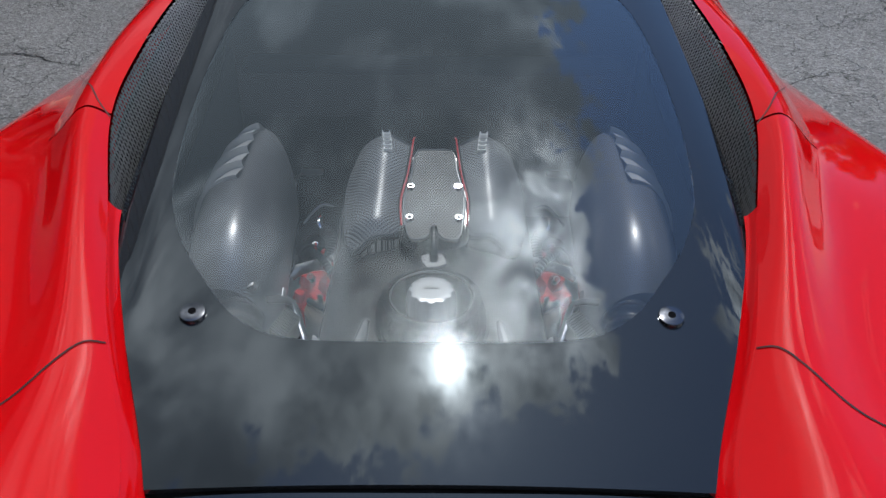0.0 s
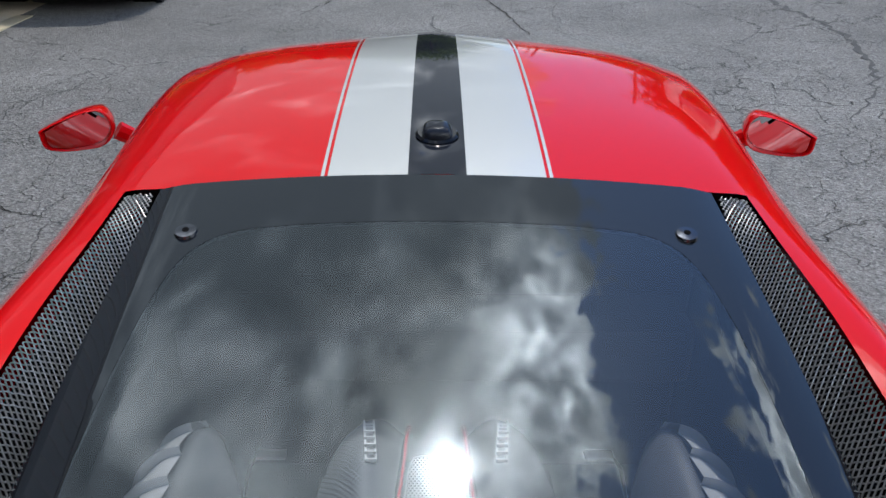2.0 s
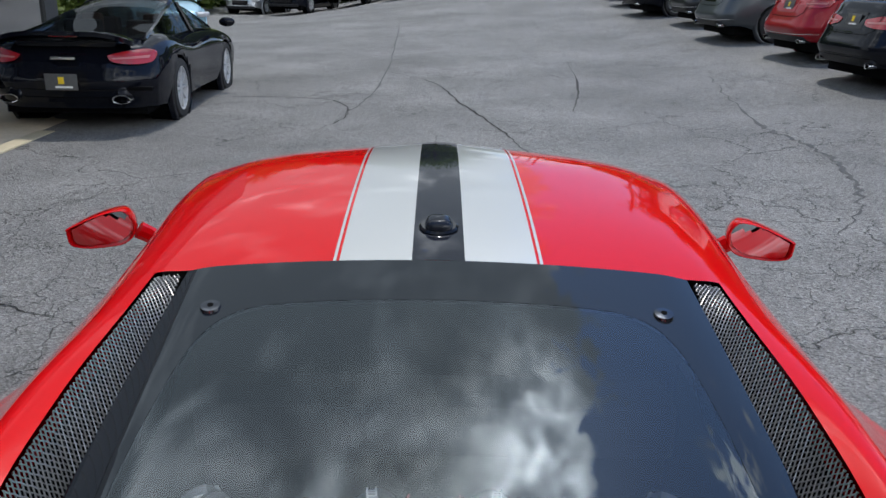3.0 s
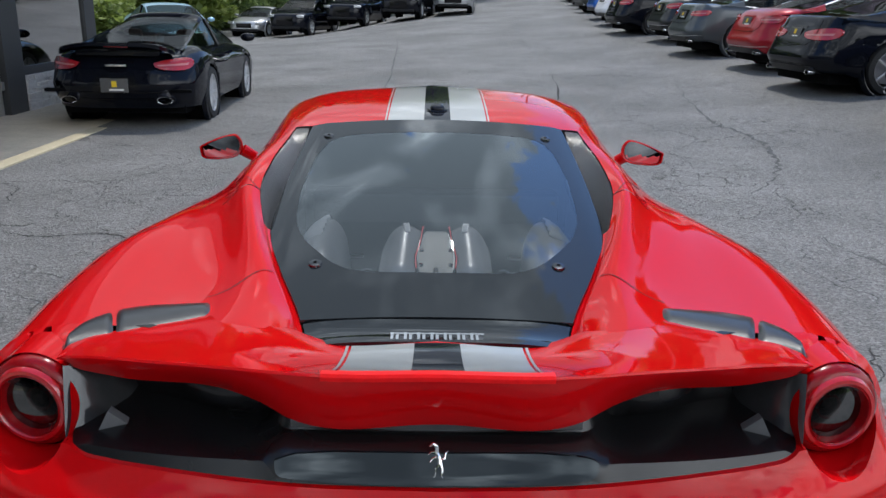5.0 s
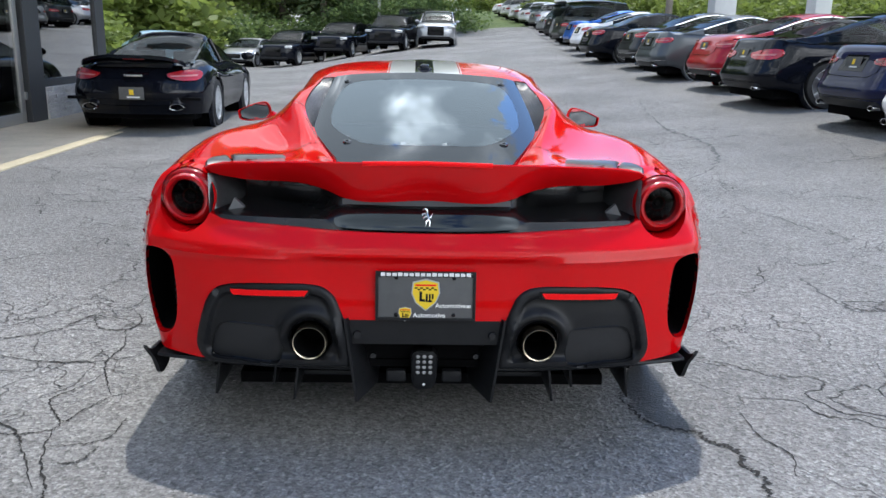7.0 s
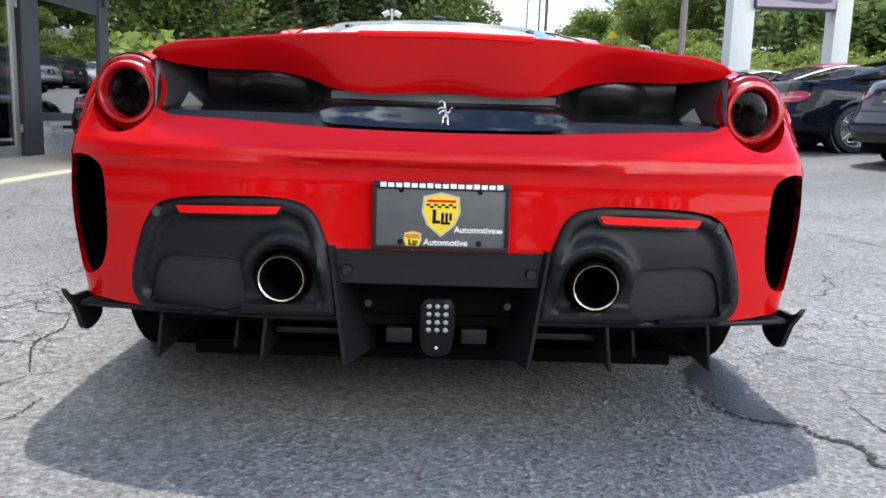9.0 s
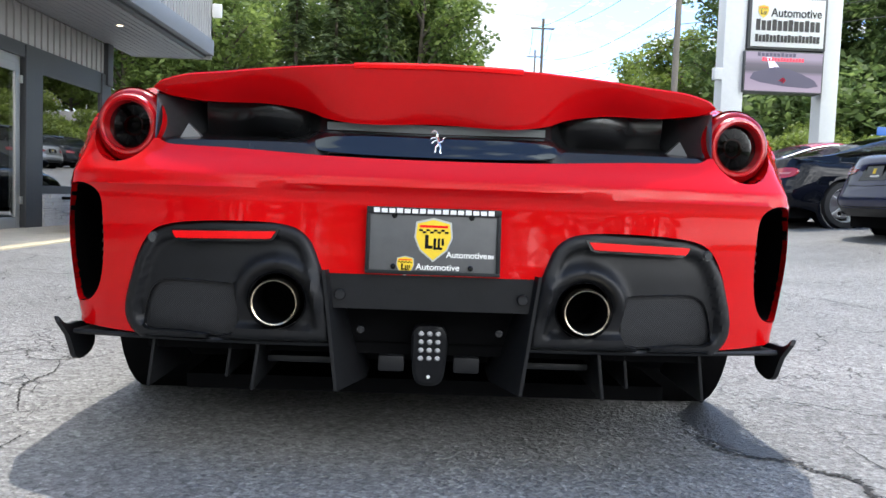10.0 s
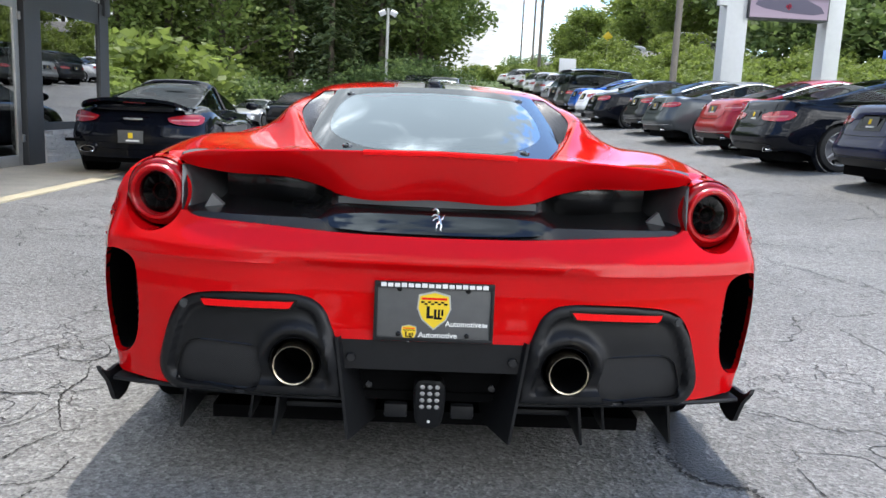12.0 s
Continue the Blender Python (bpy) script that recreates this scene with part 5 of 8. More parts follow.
def badge(cx, cy, w, h, owner, m):
    for name, k, z0, z1, mat in (("badge_rim", 1.1, 0.0, 0.0035, SILVER), ("badge_field", 1.0, 0.0, 0.0042, YELLOW)):
        bm = bmesh.new()
        top = [bm.verts.new((cx + x * k, cy + y * k, z1)) for x, y in shield(w, h)]
        low = [bm.verts.new((cx + x * k, cy + y * k, z0)) for x, y in shield(w, h)]
        bm.faces.new(top[::-1])
        for i in range(8):
            bm.faces.new((top[i], top[(i + 1) % 8], low[(i + 1) % 8], low[i]))
        bmesh.ops.recalc_face_normals(bm, faces=bm.faces[:])
        bmesh.ops.transform(bm, matrix=m, verts=bm.verts)
        part(name, bm, mat, owner, smooth=False)
    bm = bmesh.new()
    for i in range(8):
        for j in range(2):
            if (i + j) % 2:
                box(bm, (cx - w * 0.42 + i * w * 0.105, cy + h * 0.16 + j * h * 0.05, 0), (cx - w * 0.42 + (i + 1) * w * 0.105, cy + h * 0.21 + j * h * 0.05, 0.0048), 0, m)
    for x0, x1, y0, y1 in ((-0.24, -0.14, -0.16, 0.12), (-0.24, -0.02, -0.22, -0.14), (0.0, 0.08, -0.2, 0.04), (0.12, 0.19, -0.2, 0.04), (0.23, 0.3, -0.14, 0.04), (0.0, 0.26, -0.24, -0.18)):
        box(bm, (cx + x0 * w, cy + y0 * h, 0), (cx + x1 * w, cy + y1 * h, 0.0048), 0, m)
    part("badge_marks", bm, GLOSSBLACK, owner, smooth=False)
    part("badge_band", boxes((cx - w * 0.40, cy + h * 0.30, 0), (cx + w * 0.40, cy + h * 0.36, 0.0046), 0, m), REFLECTOR, owner, smooth=False)


badge(0.0, 0.004, 0.082, 0.094, plate, PM)
badge(-0.064, -0.058, 0.038, 0.042, plate, PM)
bar_text("frame_word", -0.142, 0.142, 0.064, 0.074, 16, WHITE, plate, PM, 0.0095)
word("plate_word", "Automotive", 0.030, 0.126, -0.036, 0.014, WHITE, plate, PM, 0.0032)
bar_text("plate_line", 0.128, 0.142, -0.036, -0.028, 3, WHITE, plate, PM)
word("plate_word", "Automotive", -0.040, 0.062, -0.066, 0.014, WHITE, plate, PM, 0.0095)
for x, y in ((-0.092, 0.058), (0.088, 0.058), (-0.092, -0.06), (0.088, -0.06)):
    part("plate_screw", spin([(0, 0.004), (0.004, 0.004), (0.0065, 0.002), (0.0065, 0)], 14, PM @ Matrix.Translation((x, y, 0.002))), GLOSSBLACK, plate)


# wheels, mirrors, floor pan
def wheel(owner, centre, radius, width, side, rim=None, spokes=10, name="wheel"):
    """A wheel whose outer face looks along side (+1: +x)."""
    m = Matrix.Translation(centre) @ pose(0, 0, 0, 0, 90 * side, 0)
    rr = rim or radius * 0.74
    h = width / 2
    w = part(name, spin([(rr * 0.97, -h), (radius * 0.95, -h * 0.96), (radius * 0.99, -h * 0.75), (radius, -h * 0.4), (radius, h * 0.4), (radius * 0.99, h * 0.75), (radius * 0.95, h * 0.96), (rr, h), (rr * 0.97, h * 0.8)], 40, m), RUBBER, owner)
    bm = spin([(rr, h * 0.9), (rr * 0.95, h * 0.92), (rr * 0.93, h * 0.5), (rr * 0.9, -h * 0.9)], 40, m)
    for i in range(spokes):
        box(bm, (-rr * 0.045, rr * 0.1, h * 0.45), (rr * 0.045, rr * 0.95, h * 0.8), rr * 0.012, m @ pose(0, 0, 0, 0, 0, 360 * i / spokes))
    spin([(0, h * 0.85), (rr * 0.15, h * 0.82), (rr * 0.17, h * 0.5)], 20, m, bm)
    part("rim", bm, ALLOY, w)
    part("brake_disc", spin([(0, h * 0.1), (rr * 0.78, h * 0.1), (rr * 0.78, -h * 0.1)], 28, m), STEEL, w)
    return w


for s in (1, -1):
    wheel(car, (s * 0.8235, AXLE_R, WHEEL_R), WHEEL_R, 0.30, s)
    wheel(car, (s * 0.84, AXLE_F, 0.338), 0.338, 0.245, s)
    for a in (AXLE_R, AXLE_F):
        part("wheel_well", spin([(0.37, 0.0), (0.37, 0.32), (0.0, 0.32)], 32, Matrix.Translation((s * 0.95, a, WHEEL_R)) @ pose(0, 0, 0, 0, -90 * s, 0)), DARK, car)
    # angular mirror shell, a dark rim inside it and the glass facing back along the door
    shell = smooth_outline([(s * u * 0.88, v * 0.80) for u, v in ((0.119, 0.012), (0.110, -0.050), (0.070, -0.068), (0.0, -0.073), (-0.075, -0.064), (-0.110, -0.030), (-0.116, 0.025), (-0.090, 0.068), (-0.05, 0.071), (0.0, 0.060), (0.066, 0.036))], 4)
    rows = [[(u * k, d, v * k) for u, v in shell] for k, d in ((0.86, 0.016), (0.90, -0.002), (0.95, -0.008), (0.99, -0.004), (1.0, 0.010), (0.99, 0.05), (0.93, 0.09), (0.78, 0.125), (0.5, 0.148), (0.05, 0.155))]
    here = Matrix.Translation((s * 1.035 - 0.016, 2.735, 0.878)) @ pose(0, 0, 0, -4, s * 3, s * -13)
    bm = grid(rows, closed=True)
    bmesh.ops.recalc_face_normals(bm, faces=bm.faces[:])
    bmesh.ops.transform(bm, matrix=here, verts=bm.verts)
    bm.normal_update()
    mr = part("door_mirror", bm, RED, car, "red door mirror")
    rows = [[(u * f, ((u * f) ** 2 + (v * f) ** 2) / 7, v * f) for u, v in shell] for f in (0.001, 0.25, 0.5, 0.75, 0.85)]
    bm = weld(grid(rows, closed=True))
    bmesh.ops.transform(bm, matrix=Matrix.Translation((s * 1.035 - 0.016, 2.743, 0.878)) @ pose(0, 0, 0, -4, s * 3, s * -22), verts=bm.verts)
    bm.normal_update()
    if sum(f.normal.y for f in bm.faces) > 0:
        bmesh.ops.reverse_faces(bm, faces=bm.faces[:])
    part("mirror_glass", bm, MIRROR, mr)
    part("mirror_arm", tube([(s * 0.97, 2.83, 0.85), (s * 0.90, 2.86, 0.80), (s * 0.84, 2.9, 0.775)], [0.03, 0.026, 0.03], 10), RED, mr)
part("floor_pan", boxes((-0.66, 0.32, 0.12), (0.66, 4.3, 0.16)), DARK, car)


# ---- engine bay under the glass ----
BAYWALL = plain("bay_liner", (0.045, 0.047, 0.052), 0.7, vary=0.1, grain=6)


def perforated(name, metal, hole, pitch, rough):
    """Sheet with a close pattern of round holes."""
    m, t, b = material(name)
    v = node(t, "ShaderNodeTexVoronoi", {"Vector": node(t, "ShaderNodeMapping", {0: place(t), 2: (0, 0, radians(45)), 3: (1, 1, 0.001)}).outputs[0], "Scale": 1 / pitch, "Randomness": 0.0})
    web = ramp(t, v.outputs["Distance"], [(0.30, g3(0)), (0.42, g3(1))])
    wear = noise_tex(t, 30.0, 5.0)
    put(t, b, Base_Color=mixc(t, web, hole, mixc(t, wear, metal, tuple(c * 0.7 for c in metal))), Roughness=mixf(t, wear, rough * 0.8, rough * 1.2), Metallic=mixf(t, web, 0.0, 0.25))
    return m


COVER = perforated("black_perforated_sheet", (0.30, 0.305, 0.31), (0.006, 0.006, 0.007), 0.0052, 0.40)
AIRBOX = plain("dark_gloss_airbox", (0.15, 0.155, 0.165), 0.34, 0.3, 0.12, 30, Coat_Weight=0.5, Coat_Roughness=0.15)
CASTING = plain("grey_casting", (0.26, 0.265, 0.27), 0.40, 0.55, 0.12, 40)
# much paler than the air box: the facets' sunlit highlight is in the colour
LIT_LOUVRE = plain("sunlit_louvre_grey", (0.55, 0.555, 0.56), 0.36, 0.2, 0.12, 30)
MESHPLATE = plain("bright_mesh_metal", (0.26, 0.255, 0.24), 0.55, 0.3, 0.1, 200)
HOSE = plain("black_hose_rubber", (0.011, 0.0115, 0.013), 0.34, vary=0.1, grain=12, Specular_IOR_Level=0.4)
LEADGREY = plain("grey_braided_lead", (0.30, 0.30, 0.31), 0.45, 0.3, 0.3, 500)
COILTAN = plain("tan_cast_metal", (0.42, 0.35, 0.27), 0.4, 0.5, 0.2, 120)
CAPSILVER = plain("satin_silver_cap", (0.52, 0.53, 0.54), 0.42, 0.5, 0.06, 60)
REDLINE = plain("red_line_paint", (0.62, 0.012, 0.02), 0.4)
REDCAST = plain("red_crackle_casting", (0.75, 0.015, 0.015), 0.5, vary=0.3, grain=300, relief=0.2)
FOIL = plain("crumpled_foil", (0.7, 0.7, 0.7), 0.28, 1.0, 0.2, 90, 0.6)
CORE = plain("radiator_fins", (0.55, 0.52, 0.45), 0.4, 0.7, 0.3, 500, 0.5)

bay = bmesh.new()
for lo, hi in (((-0.56, 0.5, 0.36), (0.56, 1.86, 0.40)), ((-0.54, 0.5, 0.36), (-0.51, 1.86, 0.885)), ((0.51, 0.5, 0.36), (0.54, 1.86, 0.885)), ((-0.56, 1.86, 0.36), (0.56, 1.88, 1.13)), ((-0.56, 0.48, 0.36), (0.56, 0.50, 0.86))):
    box(bay, lo, hi)
bay_ob = part("engine_bay", bay, BAYWALL, car, "dark engine bay", smooth=False)


# the middle of the engine leans down to its rear end
ENGINE_TILT = [(0.85, 0.99), (0.94, 0.985), (1.18, 0.975), (1.35, 0.93), (1.5, 0.885), (1.65, 0.87)]


def epart(name, bm, mat, parent, label="", smooth=True, sharp=35):
    """A part of the engine, which sits high in the bay, close under the glass."""
    c = Vector((0, 0.463, 1.62))
    for v in bm.verts:
        wide = ease(abs(v.co.x), 0.20, 0.30)
        v.co = c + (v.co - c) * (0.918 * wide + along(ENGINE_TILT, v.co.y) * (1 - wide))
    bm.normal_update()
    return part(name, bm, mat, parent, label, smooth, sharp)


eng = epart("engine_block", boxes((-0.21, 0.80, 0.40), (0.21, 1.60, 0.655), 0.03), HOSE, car, "black engine under glass")


def plenum(x, y):
    """Top of the intake cover: a crest beside the middle, falling to its sides and both ends."""
    a = abs(x)
    return 0.728 + 0.030 * math.exp(-((a - 0.115) / 0.045) ** 2) - 0.035 * ease(a, 0.15, 0.21) - 0.03 * (1 - ease(y, 1.16, 1.24)) - 0.05 * ease(y, 1.52, 1.66)


AIRBOX_STEPS = [1.575, 1.535, 1.475, 1.415, 1.352, 1.287, 1.225]
for s in (1, -1):
    # air box: a smooth dark hump, its outer flank broken into stepped louvres
    ys = []
    for a, b in zip(AIRBOX_STEPS, AIRBOX_STEPS[1:]):
        ys += [(a - 0.001, 0.0), (a - (a - b) * 0.33, 0.35), (a - (a - b) * 0.66, 0.7), (b + 0.001, 1.0)]
    ys += [(1.224, 0.0), (1.20, 0.08), (1.15, 0.3), (1.10, 0.55), (1.05, 0.8), (1.0, 1.0), (0.965, 1.3), (0.95, 2.0)]
    rows = []
    for y, saw in ys:
        u = min(1.0, max(0.0, (1.58 - y) / 0.14))
        low = y < 1.2245
        round_ = math.sqrt(max(0.02, 1 - (1 - u) ** 2)) * (1 if saw <= 1.0 else 0.9 if saw < 1.6 else 0.6)
        out, inn = 0.380 + 0.062 * u + 0.012 * ease(1.5 - y, 0.0, 0.2), 0.372 - 0.062 * u - 0.028 * ease(1.45 - y, 0.0, 0.45)
        row = []
        for k in range(25):
            t = math.pi * k / 24
            w = max(0.0, math.cos(t)) ** 0.7
            x = (out + inn) / 2 + (out - inn) / 2 * math.cos(t) + (0.0 if not low else 0.022 * (1 - saw)) * w
            top = 0.62 + 0.20 * round_ * max(0.0, math.sin(t)) ** 0.6 + (0.0 if not low else 0.010 * (1 - min(1, saw))) - 0.05 * ease(1.10 - y, 0.0, 0.16)
            row.append((s * x, y, top))
        rows.append(row)
    bm = grid(rows)
    bm.faces.new([v for v in bm.verts[:25]])
    bmesh.ops.recalc_face_normals(bm, faces=bm.faces[:])
    box_ = epart("air_box", bm, AIRBOX, car, "dark glossy intake air box with stepped louvres", sharp=24)
    # louvre plates, their sunlit brightness painted in by a pale grey
    for a, b in zip(AIRBOX_STEPS, AIRBOX_STEPS[1:]):
        plate_ = []
        for v in (0.0, 0.3, 0.6, 0.9, 1.0, 1.0):
            y = a + (b - a) * v - 0.004 * v
            u = min(1.0, max(0.0, (1.58 - y) / 0.14))
            rise = (0.002 + 0.017 * v) if len(plate_) < 5 else -0.006
            hub, wid = 0.376 - 0.010 * ease(1.5 - y, 0.0, 0.4), 0.026 + 0.055 * u + 0.018 * ease(1.5 - y, 0.0, 0.2)
            plate_.append([(s * (hub + (wid + rise) * math.cos(t)), y, 0.62 + (0.20 * math.sqrt(max(0.02, 1 - (1 - u) ** 2)) + rise) * math.sin(t) ** 0.6) for t in np.linspace(0.02, 1.45, 16)])
        lv = grid(plate_)
        bmesh.ops.recalc_face_normals(lv, faces=lv.faces[:])
        if sum(f.normal.z for f in lv.faces) < 0:
            bmesh.ops.reverse_faces(lv, faces=lv.faces[:])
        lv.normal_update()
        epart("louvre", lv, LIT_LOUVRE, box_)
    # bellows behind it, with bright clamps
    pts = [(s * (0.350 - 0.02 * u), 0.985 - 0.20 * u, 0.70 - 0.05 * u) for u in np.linspace(0, 1, 37)]
    hose = epart("intake_hose", tube(pts, [0.044 + 0.007 * (0.5 + 0.5 * math.cos(i * math.pi / 2.5)) for i in range(37)], 24), HOSE, car, "black ribbed intake bellows")
    for u in (0.02, 0.52):
        epart("hose_clamp", spin([(0.0515, -0.007), (0.0535, -0.006), (0.0535, 0.006), (0.0515, 0.007)], 32, Matrix.Translation((s * (0.350 - 0.02 * u), 0.985 - 0.20 * u, 0.70 - 0.05 * u)) @ pose(0, 0, 0, 90 - 12, 0, s * -6)), CHROME, hose)
        epart("clamp_screw", boxes((-0.012, -0.006, -0.006), (0.012, 0.006, 0.006), 0.002, Matrix.Translation((s * (0.350 - 0.02 * u) + 0.03, 0.985 - 0.20 * u, 0.745 - 0.05 * u)) @ pose(0, 0, 0, 0, 30 * s)), STEEL, hose)
    epart("strut_rod", tube([(s * 0.285, 1.638, 0.62), (s * 0.335, 1.632, 0.62), (s * 0.343, 1.605, 0.62), (s * 0.329, 1.43, 0.62), (s * 0.321, 1.26, 0.615), (s * 0.313, 1.098, 0.61)], 0.0032, 8), STEEL, car)
    epart("strut_bracket", boxes((min(s * 0.280, s * 0.335), 1.627, 0.618), (max(s * 0.280, s * 0.335), 1.650, 0.627), 0.004), STEEL, car)
    # perforated intake cover with its letters and the red line
    outl = smooth_outline([(0.056, 1.60), (0.060, 1.50), (0.067, 1.40), (0.076, 1.29), (0.066, 1.225), (0.075, 1.212), (0.118, 1.196), (0.152, 1.178), (0.180, 1.238), (0.193, 1.33), (0.194, 1.445), (0.168, 1.548), (0.134, 1.617), (0.09, 1.64)], 3)
    cov = epart("intake_cover", panel([(s * x, y) for x, y in outl], plenum, 0.010, (), "z", 0.07), COVER, car, "black perforated intake cover")
    hem = [(0.066, 1.222), (0.078, 1.210), (0.118, 1.194), (0.152, 1.176), (0.166, 1.20)]
    epart("cover_hem", tube([(s * x, y, plenum(x, y) - 0.004) for x, y in [tuple(q) for q in curve(hem, 5)]], 0.0065, 8), HOSE, cov)
    line = [tuple(q) for q in curve([(0.0485, 1.60), (0.0515, 1.497), (0.0585, 1.387), (0.0685, 1.30), (0.064, 1.218)], 6)]
    epart("red_line", tube([(s * x, y, 0.752 - 0.05 * ease(y, 1.52, 1.66)) for x, y in line], 0.0022, 6), REDLINE, cov, "thin red line")
    epart("line_bead", tube([(s * (x - 0.006), y, 0.750 - 0.05 * ease(y, 1.52, 1.66)) for x, y in line[14:]], 0.0016, 6), CASTING, cov)
    wd = bmesh.new()
    for i in range(7):
        y = 1.468 + i * 0.0185
        for dx, w, h in ((0.0, 0.019, 0.0022), (0.0, 0.0026, 0.012), (0.0165, 0.0026, 0.009 if i % 2 else 0.013)):
            x0 = s * (0.106 + 0.012 * (i / 6)) - 0.0095 + dx
            box(wd, (x0, y, plenum(0.112, y) - 0.002), (x0 + w, y + h, plenum(0.112, y) + 0.006))
    epart("cover_letters", wd, WHITE, cov, "white raised letter marks")
    # red cam cover under its leads, clips and pipes
    cam_cover = epart("cam_cover", panel([(s * x, y) for x, y in smooth_outline([(0.200, 1.40), (0.262, 1.39), (0.285, 1.28), (0.292, 1.20), (0.250, 1.19), (0.185, 1.20), (0.188, 1.30)], 3)], lambda x, y: 0.545 + 0.012 * math.sin(70 * y) * math.cos(60 * x), 0.009, (), "z", 0.06), REDCAST, car, "red crackle cam cover")
    for x, y, z, w, d, h in ((0.236, 1.362, 0.575, 0.030, 0.026, 0.03), (0.222, 1.335, 0.57, 0.024, 0.022, 0.025), (0.268, 1.268, 0.575, 0.028, 0.030, 0.03), (0.222, 1.262, 0.58, 0.030, 0.040, 0.03), (0.240, 1.212, 0.572, 0.034, 0.026, 0.028), (0.280, 1.212, 0.57, 0.02, 0.022, 0.025)):
        epart("cover_boss", boxes((-w / 2, -d / 2, -h), (w / 2, d / 2, 0), 0.006, Matrix.Translation((s * x, y, z)) @ pose(0, 0, 0, 6 * s, 10, s * 24)), REDCAST, cam_cover)
    for x, y, r in ((0.262, 1.352, 0.008), (0.216, 1.312, 0.007), (0.256, 1.236, 0.009), (0.204, 1.235, 0.007), (0.290, 1.244, 0.007)):
        m = Matrix.Translation((s * x, y, 0.590)) @ pose(0, 0, 0, 14, s * 20, 0)
        epart("pipe_clip", spin([(r * 0.62, 0.0), (r * 0.62, 0.008), (r, 0.008), (r, 0.0)], 16, m, close=True), CHROME, cam_cover)
    epart("foil_pipe", tube([(s * 0.300, 1.228, 0.592), (s * 0.284, 1.240, 0.604), (s * 0.258, 1.256, 0.610), (s * 0.235, 1.276, 0.606), (s * 0.226, 1.288, 0.596)], [0.009, 0.012, 0.0105, 0.0125, 0.010], 11), FOIL, car, "crumpled foil-wrapped pipe")
    epart("bent_pipe", tube([tuple(q) for q in curve([(s * 0.248, 1.395, 0.59), (s * 0.262, 1.412, 0.607), (s * 0.264, 1.44, 0.612), (s * 0.256, 1.462, 0.60)], 6)], 0.0048, 8), CHROME, car)
    ribbed = [tuple(q) for q in curve([(s * 0.187, 1.205, 0.60), (s * 0.205, 1.232, 0.612), (s * 0.235, 1.268, 0.622), (s * 0.264, 1.292, 0.618), (s * 0.284, 1.288, 0.60)], 12)]
    epart("corrugated_hose", tube(ribbed, [0.0082 + 0.0022 * (i % 2) for i in range(len(ribbed))], 10), HOSE, car, "black corrugated hose")
    ribbed = [tuple(q) for q in curve([(s * 0.225, 1.30, 0.60), (s * 0.222, 1.33, 0.615), (s * 0.236, 1.365, 0.618), (s * 0.245, 1.385, 0.605)], 12)]
    epart("coil_boot", tube(ribbed, [0.013 + 0.002 * (i % 2) for i in range(len(ribbed))], 12), HOSE, car)
    for k, pts in enumerate(([(0.300, 1.43, 0.60), (0.282, 1.452, 0.615), (0.262, 1.475, 0.62), (0.238, 1.480, 0.61)], [(0.292, 1.36, 0.60), (0.27, 1.372, 0.61), (0.24, 1.378, 0.61)], [(0.232, 1.295, 0.60), (0.212, 1.285, 0.618), (0.204, 1.24, 0.62), (0.196, 1.19, 0.615), (0.178, 1.128, 0.60)],
                             [(0.300, 1.30, 0.595), (0.28, 1.325, 0.61), (0.25, 1.318, 0.615), (0.225, 1.332, 0.605)], [(0.31, 1.18, 0.60), (0.30, 1.21, 0.61), (0.295, 1.26, 0.61), (0.30, 1.30, 0.60)])):
        epart("engine_lead", tube([(s * x, y, z) for x, y, z in [tuple(q) for q in curve(pts, 8)]], 0.003 + 0.0012 * (k % 3), 7), LEADGREY if k in (0, 2) else HOSE, car)
    # starter body and its cap behind the cover
    can = epart("coil_can", spin([(0, 0.05), (0.010, 0.049), (0.012, 0.035), (0.030, 0.032), (0.036, 0.02), (0.037, -0.05)], 28, Matrix.Translation((s * 0.228, 1.168, 0.545))), COILTAN, car, "tan metal can with a stud")
    epart("can_bridge", boxes((-0.030, -0.008, 0.034), (0.030, 0.008, 0.043), 0.003, Matrix.Translation((s * 0.228, 1.168, 0.545)) @ pose(0, 0, 0, 0, 0, 15 * s)), HOSE, can)
    epart("can_stud", spin([(0, 0.062), (0.006, 0.061), (0.007, 0.048)], 12, Matrix.Translation((s * 0.228, 1.175, 0.545))), CHROME, can)
    # small radiator in its bracket
    core = epart("cooler_core", boxes((-0.015, -0.036, -0.02), (0.015, 0.036, 0.012), 0.003, Matrix.Translation((s * 0.247, 0.924, 0.72)) @ pose(0, 0, 0, 0, 0, s * 16)), CORE, car, "pale finned cooler core")
    fins = bmesh.new()
    for i in range(11):
        box(fins, (-0.0135, -0.034 + i * 0.0066, 0.012), (0.0135, -0.0315 + i * 0.0066, 0.0155), 0, Matrix.Translation((s * 0.247, 0.924, 0.72)) @ pose(0, 0, 0, 0, 0, s * 16))
    epart("core_fins", fins, STEEL, core, smooth=False)
    epart("cooler_bracket", tube([(s * 0.293, 0.978, 0.722), (s * 0.262, 0.990, 0.726), (s * 0.243, 0.992, 0.726), (s * 0.230, 0.965, 0.724), (s * 0.196, 0.876, 0.712), (s * 0.185, 0.84, 0.70)], 0.0062, 8), STEEL, car)
    epart("bracket_tab", tube([(s * 0.262, 0.990, 0.726), (s * 0.264, 1.012, 0.73)], 0.004, 6), STEEL, car)
    epart("side_pipe", tube([(s * 0.116, 0.985, 0.705), (s * 0.124, 0.93, 0.70), (s * 0.134, 0.86, 0.69), (s * 0.138, 0.80, 0.675)], [0.006, 0.012, 0.014, 0.014], 10), CASTING, car)
